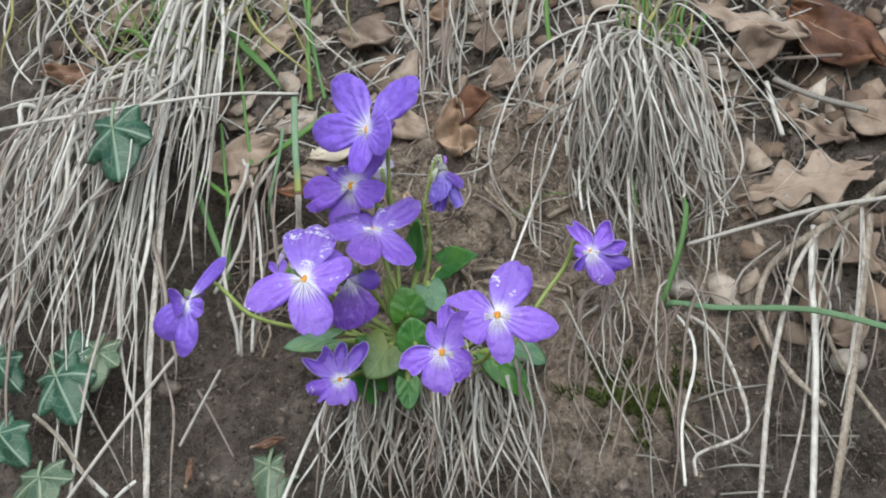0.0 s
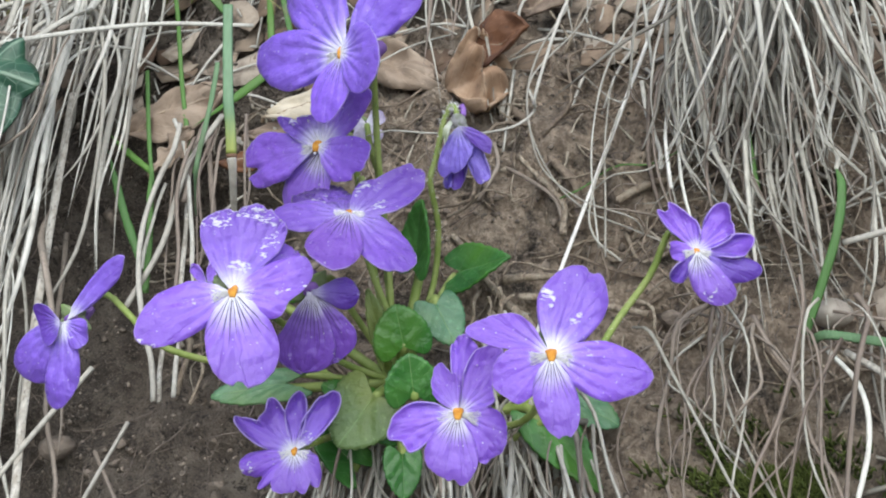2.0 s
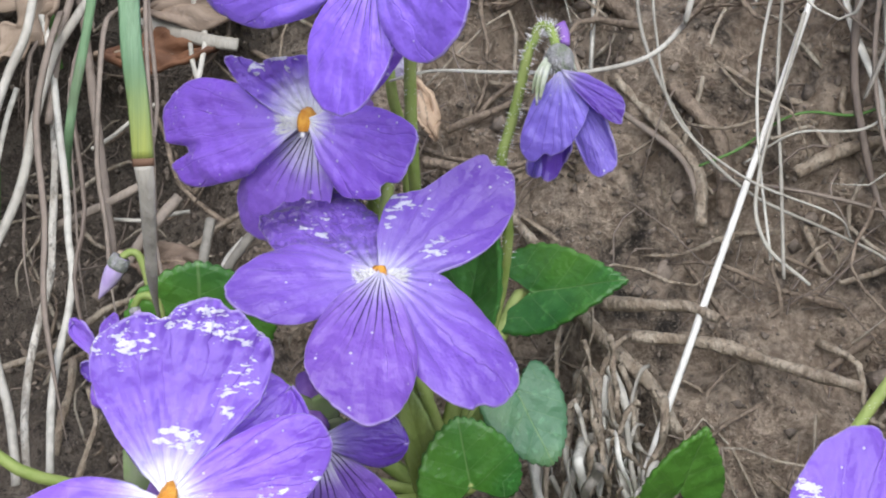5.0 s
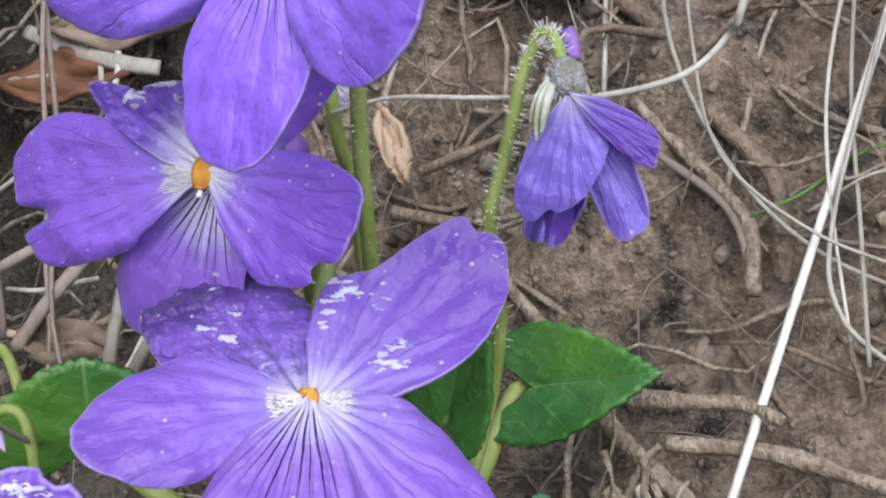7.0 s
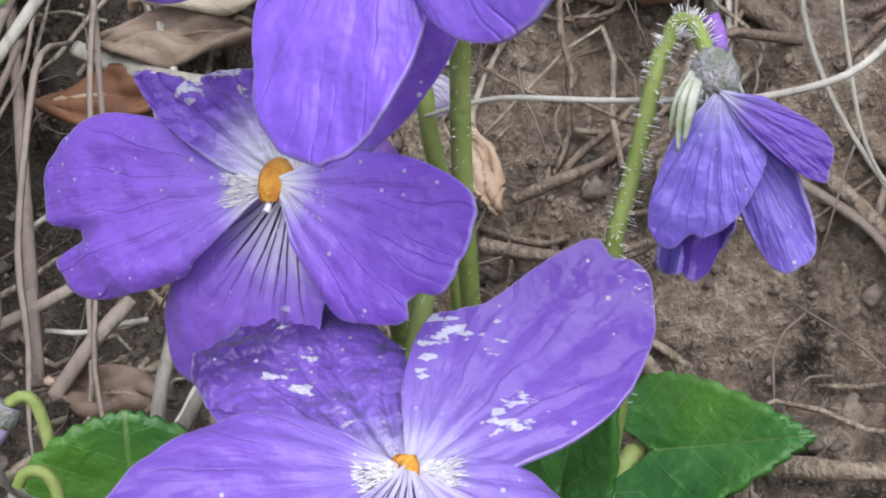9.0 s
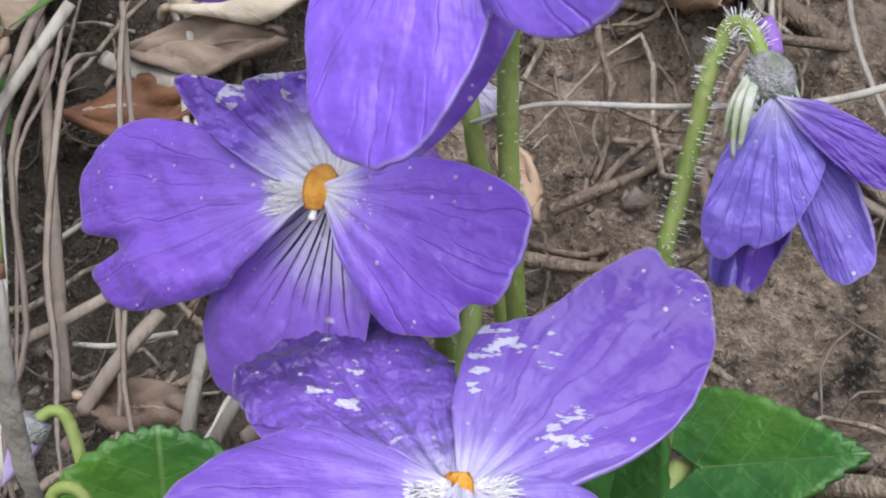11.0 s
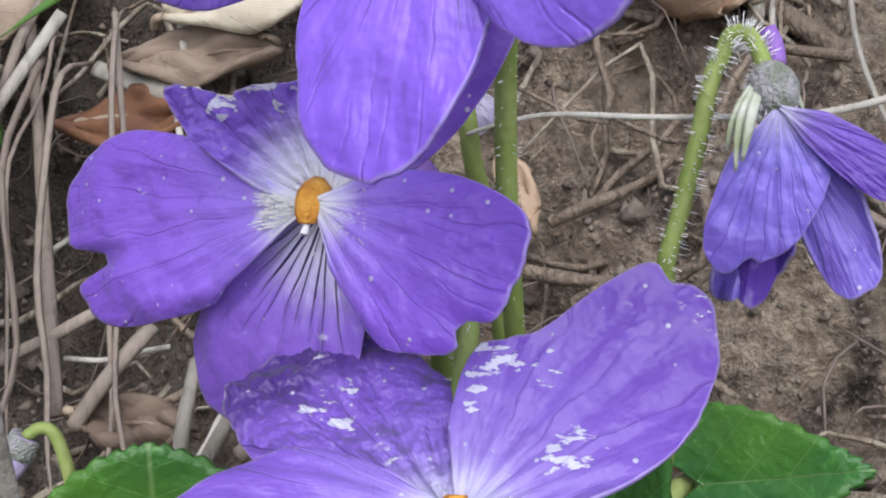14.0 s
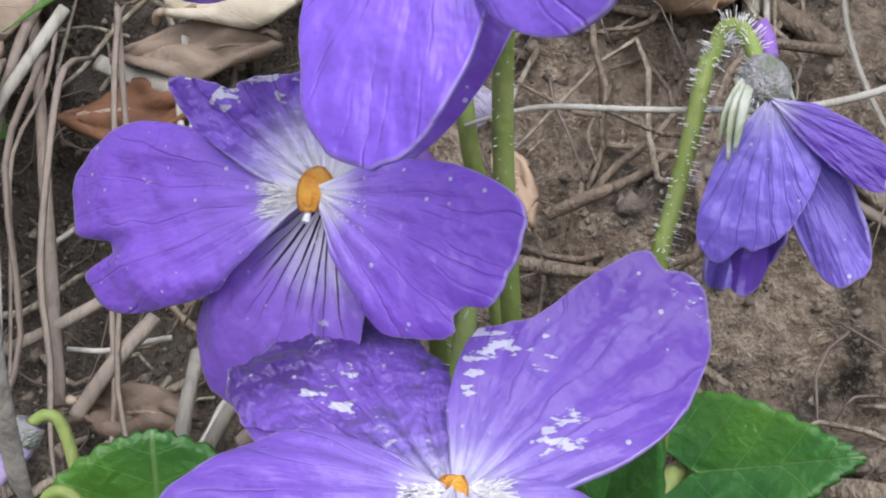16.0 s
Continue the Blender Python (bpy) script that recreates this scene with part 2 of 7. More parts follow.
def leaf_material(name, dark, lite, veins=(0.3, 0.46, 0.2), share=0.2, gloss=0.42, rate=12.0):
    n = Nodes(name)
    uv = n.coord("UV")
    sep = n.add("SeparateXYZ", ins={0: uv})
    u, w = sep.outputs[0], sep.outputs[1]
    col = n.mix(n.step(n.noise(160, 4), 0.3, 0.7), dark, lite)
    a = n.math("ABSOLUTE", n.math("SUBTRACT", u, 0.5))
    wob = n.math("MULTIPLY", n.math("SUBTRACT", n.noise(200, 2), 0.5), 0.1)
    side = n.math("ABSOLUTE", n.math("SINE", n.math("MULTIPLY", n.math("ADD", n.math("SUBTRACT", w, n.math("MULTIPLY", a, 0.9)), wob), rate)))
    vein = n.math("MAXIMUM", n.step(a, 0.018, 0.006), n.math("MULTIPLY", n.step(side, 0.08, 0.015), 0.6))
    col = n.mix(n.math("MULTIPLY", vein, 0.5), col, veins)
    fine = n.noise(1400, 3)
    col = n.mix(n.math("MULTIPLY", n.step(fine, 0.56, 0.72), 0.4), col, tuple(c * 1.8 for c in lite))
    col = n.mix(n.math("MULTIPLY", n.step(n.noise(90, 2), 0.42, 0.62), 0.5), col, tuple(c * k for c, k in zip(lite, (1.5, 1.15, 0.55))))
    n.put(n.b, "Base Color", col)
    n.put(n.b, "Roughness", gloss)
    n.bump(n.math("ADD", n.math("MULTIPLY", vein, -0.08), n.math("ADD", n.math("MULTIPLY", fine, 0.4), n.math("MULTIPLY", n.noise(420, 3), 0.7))), 0.6, 0.0007)
    return n.thin(n.mix(0.5, col, (0.2, 0.4, 0.05)), share)


def dead_leaf_material(name, pale, dark):
    n = Nodes(name)
    uv = n.coord("UV")
    sep = n.add("SeparateXYZ", ins={0: uv})
    u, w = sep.outputs[0], sep.outputs[1]
    col = n.mix(n.step(n.noise(110, 5, 0.65), 0.35, 0.7), dark, pale)
    a = n.math("ABSOLUTE", n.math("SUBTRACT", u, 0.5))
    side = n.math("ABSOLUTE", n.math("SINE", n.math("MULTIPLY", n.math("SUBTRACT", w, a), 16.0)))
    vein = n.math("MAXIMUM", n.step(a, 0.02, 0.006), n.math("MULTIPLY", n.step(side, 0.1, 0.02), 0.6))
    col = n.mix(n.math("MULTIPLY", vein, 0.5), col, tuple(min(1, c * 1.3) for c in pale))
    spot = n.noise(420, 3)
    col = n.mix(n.math("MULTIPLY", n.step(spot, 0.62, 0.72), 0.6), col, tuple(c * 0.4 for c in dark))
    n.put(n.b, "Base Color", col)
    n.put(n.b, "Roughness", 0.75)
    n.bump(n.math("ADD", vein, n.noise(700, 4)), 0.5, 0.0005)
    return n.thin(col, 0.12)


def flake_material():
    n = Nodes("leaf_flake")
    r = n.add("NewGeometry").outputs["Random Per Island"]
    col = n.ramp(r, [(0.0, (0.1, 0.06, 0.04)), (0.35, (0.24, 0.17, 0.12)), (0.7, (0.36, 0.29, 0.23)), (1.0, (0.48, 0.42, 0.36))])
    col = n.mix(n.math("MULTIPLY", n.step(n.noise(500, 4), 0.45, 0.7), 0.5), col, (0.1, 0.07, 0.05))
    n.put(n.b, "Base Color", col)
    n.put(n.b, "Roughness", 0.8)
    n.bump(n.noise(900, 4), 0.5, 0.0005)
    return n.m


def plain_material(name, a, b, scale, rough=0.6, bump=0.3, dist=0.0004):
    n = Nodes(name)
    k = n.noise(scale, 4)
    n.put(n.b, "Base Color", n.mix(n.step(k, 0.3, 0.7), a, b))
    n.put(n.b, "Roughness", rough)
    n.bump(n.noise(scale * 4, 3), bump, dist)
    return n.m


SOIL = soil_material()
STRAW = straw_material("dry_straw", (0.56, 0.535, 0.475), (0.2, 0.182, 0.158))
STRAW_PALE = straw_material("bleached_straw", (0.7, 0.685, 0.635), (0.36, 0.335, 0.295), 0.5)
ROOT = straw_material("fine_root", (0.28, 0.225, 0.19), (0.15, 0.115, 0.095))
GREEN = straw_material("green_blade", (0.1, 0.22, 0.03), (0.06, 0.15, 0.04), 0.3)
BLUE_GREEN = straw_material("blue_green_blade", (0.13, 0.24, 0.12), (0.1, 0.19, 0.09), 0.3)


def yellowing_material():
    """A blue-green blade that fades to yellow near its foot."""
    n = Nodes("yellowing_blade")
    height = n.add("SeparateXYZ", ins={0: n.coord()}).outputs[2]
    ribs = n.noise(2400, 3, 0.6, stretch=(1, 1, 0.03))
    col = n.mix(n.step(n.math("ADD", height, n.math("MULTIPLY", n.math("SUBTRACT", n.noise(300, 2), 0.5), 0.003)), 0.1245, 0.1195), (0.15, 0.27, 0.15), (0.3, 0.34, 0.08))
    col = n.mix(n.math("MULTIPLY", n.step(ribs, 0.4, 0.65), 0.35), col, (0.07, 0.13, 0.06))
    n.put(n.b, "Base Color", col)
    n.put(n.b, "Roughness", 0.42)
    n.bump(ribs, 0.5, 0.0003)
    return n.m


YELLOWING = yellowing_material()
BLEACHED = straw_material("white_straw", (0.84, 0.83, 0.8), (0.66, 0.64, 0.6), 0.35)
PETAL = petal_material("violet_petal", (0.29, 0.14, 0.731), 0.3, 0.0, reach=0.24)
PETAL_LOW = petal_material("violet_lip", (0.293, 0.156, 0.693), 0.15, 1.0, reach=0.42)
PETAL_LIP_LINED = petal_material("lined_violet_lip", (0.242, 0.118, 0.564), 0.2, 1.0, 0.7, reach=0.24)
PETAL_SPOT = petal_material("spotted_violet_petal", (0.265, 0.134, 0.67), 0.6, 0.0)
PETAL_UPPER = petal_material("white_based_petal", (0.238, 0.121, 0.66), 0.3, 0.0, 1.0, ((0.63, 0.68, 0.14, 0.14), (0.72, 0.52, 0.12, 0.1), (0.4, 0.7, 0.2, 0.08)), 0.5, margin=(0.6, 0.95, 0.7), pucker=0.7)
PETAL_CRUMPLED = petal_material("crumple_edged_petal", (0.237, 0.123, 0.601), 0.35, 0.0, 0.75, ((0.48, 0.66, 0.2, 0.06), (0.46, 0.55, 0.1, 0.08)), 0.28, margin=(0.68, 0.8, 1.0), pucker=1.0, deep=0.6)
PETAL_INNER = petal_material("faintly_throated_petal", (0.237, 0.125, 0.592), 0.25, 0.0, 0.6, reach=0.2)
PETAL_PATCH = petal_material("dew_marked_petal", (0.228, 0.118, 0.564), 0.25, 0.0, 0.65, ((0.2, 0.52, 0.13, 0.12), (0.36, 0.51, 0.08, 0.08), (0.13, 0.4, 0.09, 0.12), (0.64, 0.37, 0.15, 0.13)), 0.2, margin=(0.4, 0.95, 0.6))
PETAL_MARKED = petal_material("heavily_specked_petal", (0.25, 0.13, 0.65), 0.45, 0.0, 1.0, ((0.85, 0.6, 0.14, 0.3), (0.62, 0.88, 0.3, 0.12), (0.3, 0.78, 0.2, 0.16), (0.6, 0.3, 0.4, 0.1)), 0.32)
PETAL_STREAK = petal_material("streaked_petal", (0.27, 0.143, 0.68), 0.25, 0.0, 1.0, ((0.61, 0.45, 0.12, 0.12), (0.2, 0.58, 0.12, 0.16)), 0.28)
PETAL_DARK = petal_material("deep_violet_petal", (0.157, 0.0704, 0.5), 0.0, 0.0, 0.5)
PETAL_PLAIN = petal_material("clear_violet_petal", (0.274, 0.154, 0.75), 0.12, 0.0, reach=0.26)
PETAL_PLAIN_LIP = petal_material("clear_violet_lip", (0.29, 0.15, 0.8), 0.0, 0.9)
PETAL_DEEP_LIP = petal_material("deep_violet_lip", (0.216, 0.0924, 0.54), 0.4, 0.9, 0.8)
PETAL_BUD = petal_material("bluish_violet_petal", (0.265, 0.198, 0.74), 0.1, 0.0, 0.4, net=0.9)
WHITE_PETAL = petal_material("faded_petal", (0.6, 0.58, 0.72), 0.6, 0.0)
PETAL_UPPER_CLEAR = petal_material("half_white_petal", (0.26, 0.125, 0.66), 0.2, 0.0, 1.0, reach=0.36)
ANTHER = plain_material("anther_orange", (0.6, 0.23, 0.02), (0.78, 0.38, 0.05), 1400, 0.5, 0.6)
HAIR = plain_material("white_hair", (0.9, 0.89, 0.9), (0.84, 0.82, 0.86), 900)
VIOLET = plain_material("violet_skin", (0.2, 0.08, 0.42), (0.34, 0.2, 0.55), 500)
PALE_VIOLET = plain_material("pale_violet_skin", (0.4, 0.3, 0.58), (0.56, 0.48, 0.68), 500)
STEM = plain_material("stem_green", (0.2, 0.28, 0.06), (0.31, 0.37, 0.12), 400)
CALYX = plain_material("calyx_grey", (0.22, 0.25, 0.19), (0.42, 0.4, 0.44), 1300, 0.6, 0.8, 0.0006)
SEPAL_PALE = plain_material("sepal_pale", (0.3, 0.37, 0.2), (0.56, 0.58, 0.52), 700)
SEPAL = plain_material("sepal_green", (0.16, 0.24, 0.08), (0.24, 0.28, 0.16), 500)
LEAF = leaf_material("violet_leaf", (0.03, 0.14, 0.024), (0.082, 0.25, 0.058), gloss=0.28)
LEAF_BLUE = leaf_material("violet_leaf_dull", (0.07, 0.18, 0.09), (0.13, 0.28, 0.16), gloss=0.35)
LEAF_PALE = leaf_material("violet_leaf_pale", (0.12, 0.2, 0.07), (0.2, 0.29, 0.11))
IVY = ivy_material("ivy_leaf", (0.016, 0.062, 0.036), (0.036, 0.105, 0.06), (0.26, 0.36, 0.27))
DEAD_PALE = dead_leaf_material("dead_leaf_pale", (0.42, 0.33, 0.26), (0.27, 0.2, 0.15))
DEAD_TAN = dead_leaf_material("dead_leaf_tan", (0.5, 0.365, 0.26), (0.3, 0.185, 0.115))
DEAD_BROWN = dead_leaf_material("dead_leaf_brown", (0.2, 0.09, 0.045), (0.09, 0.04, 0.025))
DEAD_TAN2 = dead_leaf_material("dead_leaf_dusky", (0.3, 0.23, 0.18), (0.17, 0.12, 0.09))
DEAD_RED = dead_leaf_material("dead_leaf_rust", (0.27, 0.155, 0.1), (0.14, 0.075, 0.045))
DEAD_CREAM = dead_leaf_material("dead_leaf_cream", (0.62, 0.55, 0.45), (0.45, 0.38, 0.28))
IVY_OLD = ivy_material("old_ivy_leaf", (0.06, 0.11, 0.065), (0.12, 0.17, 0.105), (0.32, 0.38, 0.26))
MIDRIB = straw_material("dead_midrib", (0.38, 0.3, 0.22), (0.25, 0.18, 0.13))
IVY_RIB = plain_material("ivy_rib", (0.2, 0.28, 0.17), (0.27, 0.34, 0.23), 500)
FLAKE = flake_material()
WOODY = woody_material("weathered_stalk", (0.46, 0.41, 0.34), (0.26, 0.21, 0.16))
WOODY_PALE = woody_material("weathered_pale_stalk", (0.62, 0.59, 0.54), (0.4, 0.36, 0.31))
WOODY_BROWN = woody_material("woody_root", (0.3, 0.235, 0.18), (0.16, 0.12, 0.09), 0.6)
ROOT_BARK = woody_material("root_bark", (0.4, 0.34, 0.27), (0.22, 0.17, 0.125), 0.6)
OLIVE = straw_material("olive_blade", (0.3, 0.28, 0.1), (0.17, 0.19, 0.06))
ROOT_PALE = straw_material("root_tan", (0.3, 0.25, 0.21), (0.19, 0.15, 0.125))
STONE = plain_material("pale_stone", (0.4, 0.36, 0.31), (0.28, 0.24, 0.21), 300)
CLOD = plain_material("soil_crumb", (0.1, 0.08, 0.066), (0.27, 0.22, 0.18), 300, 0.95, 0.6, 0.001)
MOSS = plain_material("moss", (0.05, 0.07, 0.012), (0.12, 0.15, 0.03), 900, 0.9)


# ---- mesh helpers ----
def part(name, bm, material, parent=None, label="", smooth=True):
    me = bpy.data.meshes.new(name)
    bm.to_mesh(me)
    bm.free()
    for p in me.polygons:
        p.use_smooth = smooth
    me.materials.append(material)
    ob = new(name, me)
    if parent:
        ob.parent = parent
    if label:
        tagged(ob, label)
    return ob


def spline(points, n):
    """A smooth line through the given points, n + 1 places along it."""
    p = [Vector(q) for q in points]
    p = [p[0] * 2 - p[1]] + p + [p[-1] * 2 - p[-2]]
    out, spans = [], len(p) - 3
    for k in range(n + 1):
        s = min(k / n * spans, spans - 1e-6)
        i = int(s)
        t = s - i
        a, b, c, d = p[i:i + 4]
        out.append(0.5 * (2 * b + (c - a) * t + (2 * a - 5 * b + 4 * c - d) * t * t + (3 * b - a - 3 * c + d) * t ** 3))
    return out


def tube(bm, line, r0, r1=None, sides=6, flat=1.0, taper=0.0, facing=(0, -1, 0.3), rough=0.0):
    """A stalk along a line; flat < 1 makes a blade. taper: the share at the end that runs to a point."""
    r1 = r0 if r1 is None else r1
    rings, n = [], len(line) - 1
    for k, p in enumerate(line):
        ahead = (line[min(k + 1, n)] - line[max(k - 1, 0)]).normalized()
        side = ahead.cross(Vector(facing))
        side = side.normalized() if side.length > 1e-9 else Vector((1, 0, 0))
        out = side.cross(ahead)
        t = k / n
        r = r0 + (r1 - r0) * t
        if taper and t > 1 - taper:
            r *= max(0.06, (1 - t) / taper)
        if rough:
            r *= 1 + rough * noise.noise(p * 260) + rough * 0.6 * noise.noise(p * 900)
        rings.append([bm.verts.new(p + side * (r * math.cos(2 * math.pi * j / sides)) + out * (r * flat * math.sin(2 * math.pi * j / sides))) for j in range(sides)])
    for a, b in zip(rings, rings[1:]):
        for j in range(sides):
            bm.faces.new((a[j], a[(j + 1) % sides], b[(j + 1) % sides], b[j]))
    bm.faces.new(rings[0][::-1])
    bm.faces.new(rings[-1])


def sheet(rows, thick, uv_rows=None, rim_rows=None):
    """A thin closed leaf from a grid of places: front and back skins and a rim. rim_rows: how near the margin each place is."""
    bm = bmesh.new()
    uvl = bm.loops.layers.uv.new("UVMap")
    uvr = bm.loops.layers.uv.new("Rim") if rim_rows else None
    m, n = len(rows), len(rows[0])
    nor = []
    for i in range(m):
        line = []
        for j in range(n):
            a = rows[min(i + 1, m - 1)][j] - rows[max(i - 1, 0)][j]
            b = rows[i][min(j + 1, n - 1)] - rows[i][max(j - 1, 0)]
            c = b.cross(a)
            line.append(c.normalized() if c.length > 1e-14 else Vector((0, 0, 0)))
        nor.append(line)
    sides = []
    for s in (0.5, -0.5):
        sides.append([[bm.verts.new(rows[i][j] + nor[i][j] * (thick * s)) for j in range(n)] for i in range(m)])
    uv, near = {}, {}
    for s in sides:
        for i in range(m):
            for j in range(n):
                uv[s[i][j]] = uv_rows[i][j] if uv_rows else (j / (n - 1), i / (m - 1))
                if rim_rows:
                    near[s[i][j]] = (rim_rows[i][j], 0)
    front, back = sides
    for i in range(m - 1):
        for j in range(n - 1):
            bm.faces.new((front[i][j], front[i][j + 1], front[i + 1][j + 1], front[i + 1][j]))
            bm.faces.new((back[i][j], back[i + 1][j], back[i + 1][j + 1], back[i][j + 1]))
    ring = [(i, 0) for i in range(m)] + [(m - 1, j) for j in range(1, n)] + [(i, n - 1) for i in range(m - 2, -1, -1)] + [(0, j) for j in range(n - 2, 0, -1)]
    for (a, b), (c, d) in zip(ring, ring[1:] + ring[:1]):
        bm.faces.new((front[a][b], front[c][d], back[c][d], back[a][b]))
    for f in bm.faces:
        for lp in f.loops:
            lp[uvl].uv = uv[lp.vert]
            if uvr:
                lp[uvr].uv = near[lp.vert]
    return bm


# ---- the bank ----
def bank(x, z):
    """The slope's mean face: how far back it lies at a place across and a height."""
    return -0.408 * x + 0.5616 * z - 0.0271


NORMAL = Vector((-0.408, -1, 0.5616)).normalized()


def relief(x, z):
    p = Vector((x, 0, z))
    r = 0.006 * noise.noise(p * 22) + 0.0035 * noise.noise(p * 60 + Vector((3, 1, 0))) + 0.0034 * noise.noise(p * 150)
    r += 0.0017 * noise.noise(p * 360) + 0.0008 * noise.noise(p * 800)
    r -= 0.018 * math.exp(-((x + 0.032) / 0.022) ** 2 - ((z - 0.108) / 0.02) ** 2)
    return r


def on_bank(x, z, off=0.0):
    return Vector((x, bank(x, z), z)) + NORMAL * (relief(x, z) + off)


def ground():
    fine_x = [-0.13 + 0.0009 * k for k in range(345)]
    fine_z = [0.0 + 0.0009 * k for k in range(240)]
    xs = [-400, -60, -9, -2, -0.8, -0.4, -0.22, -0.16] + fine_x + [0.21, 0.26, 0.4, 0.8, 2, 9, 60, 400]
    zs = [-0.42, -0.3, -0.2, -0.12, -0.06, -0.02] + fine_z + [0.23, 0.27, 0.33, 0.42, 0.55]
    verts, faces = [], []
    for z in zs:
        for x in xs:
            xb = max(-0.6, min(0.6, x))
            p = on_bank(xb, z)
            p.x += x - xb
            verts.append(p)
    # the level below the bank and the level above it, out to the horizon
    w, rows = len(xs), len(zs)
    front = [[Vector((verts[k].x, verts[k].y - far, -0.42 - 0.04 * min(1, far))) for k in range(w)] for far in (500, 40, 4, 0.5)]
    back = [[Vector((verts[(rows - 1) * w + k].x, verts[(rows - 1) * w + k].y + far, 0.55 + 0.05 * min(1, far))) for k in range(w)] for far in (0.5, 4, 40, 500)]
    allv = [v for row in front for v in row] + verts + [v for row in back for v in row]
    total = len(allv) // w
    for i in range(total - 1):
        for j in range(w - 1):
            a = i * w + j
            faces.append((a, a + 1, a + w + 1, a + w))
    me = bpy.data.meshes.new("ground")
    me.from_pydata([tuple(v) for v in allv], [], faces)
    for p in me.polygons:
        p.use_smooth = True
    me.materials.append(SOIL)
    return tagged(new("ground", me), "steep bank of bare brown crumbly soil", "ground", kind="structure")


GROUND = ground()


# ---- flowers ----
def petal_bm(C, N, angle, length, width, notch=0.0, tilt=0.0, curl=0.0, cup=0.0, lift=0.0, ruffle=0.0, bite=None, seed=0, claw=0.16, full=1.0, frill=0.0, wedge=0.85, bend=0.0):
    """One petal in metres. angle: clockwise from up as seen from the front; tilt: degrees by which it leans forward; curl, cup: bends along and across."""
    rng = random.Random(seed)
    N = Vector(N).normalized()
    up = (Vector((0, 0, 1)) - N * N.z).normalized()
    right = up.cross(N)
    a = radians(angle)
    along = right * math.sin(a) + up * math.cos(a)
    across = right * math.cos(a) - up * math.sin(a)
    t = radians(tilt)
    stretch = 1 / max(0.5, math.cos(t))
    along_t = (along * math.cos(t) + N * math.sin(t))
    front = across.cross(along_t)
    if front.dot(N) < 0:
        front = -front
    L, W = length / 1000 * stretch, width / 1000
    rows = []
    m, n = 30, 32
    ph = [rng.uniform(0, 6.28) for _ in range(6)]
    p_tip = 2 + 2.2 * full
    top = max((v / 60) ** wedge * (1 - (v / 60) ** p_tip) ** 0.55 for v in range(61))
    for i in range(m + 1):
        v = i / m
        v = 1 - (1 - v) ** 1.35
        hw = (v ** wedge) * max(0.0, 1 - v ** p_tip) ** 0.55 / top
        hw = max(hw, claw * (1 - v) ** 2 if v < 0.5 else 0.0)
        row = []
        for j in range(n + 1):
            u = -1 + 2 * j / n
            uu = u
            x = uu * hw * W / 2
            edge = 1 + 0.03 * math.sin(3.1 * v * 3 + ph[0] + 2 * u) + 0.018 * math.sin(11 * v + ph[1]) * (1 if u > 0 else -1) + 0.012 * math.sin(25 * v + ph[4] + 3 * u)
            x *= edge + (0.05 + frill) * noise.noise(Vector((v * 3.2 + seed, (1 if u > 0 else -1) * 2.0, seed * 0.9))) + frill * 0.6 * noise.noise(Vector((v * 9 + seed, (1 if u > 0 else -1) * 2.0, 1.3)))
            x += bend * L * v ** 2.5
            y = v * L
            y *= 1 - notch * math.exp(-((u - 0.1 * math.sin(ph[2])) / 0.3) ** 2) * v ** 5
            y += (0.015 * math.sin(5 * u + ph[3]) + (0.035 + frill) * noise.noise(Vector((u * 2.4 + seed, seed * 0.7, 5))) + frill * 0.6 * noise.noise(Vector((u * 7 + seed, seed * 0.3, 9)))) * L * v ** 4
            if bite:
                y -= bite[1] * L * math.exp(-((u * hw - bite[0] * 0.5) / bite[2]) ** 2) * v ** 6
            h = 0.02 * W * noise.noise(Vector((u * 2.6 + seed, v * 4, seed * 1.7))) * (0.3 + v) + 0.011 * W * noise.noise(Vector((u * 7, v * 10 + seed, 3))) + curl * L * v * v + cup * W * 0.5 * (u * hw) ** 2
            h += ruffle * W * (math.sin(4.5 * u + ph[4] + 3 * v) * 0.6 + math.sin(9 * v + ph[5] + 2.5 * u) * 0.4) * v * v
            h += 0.01 * W * math.sin(6 * u + ph[1]) * v
            row.append(Vector(C) + along_t * y + across * x + front * (h + lift / 1000))
        rows.append(row)
    return sheet(rows, 0.00018, rim_rows=[[max(abs(-1 + 2 * j / n), i / m) for j in range(n + 1)] for i in range(m + 1)])


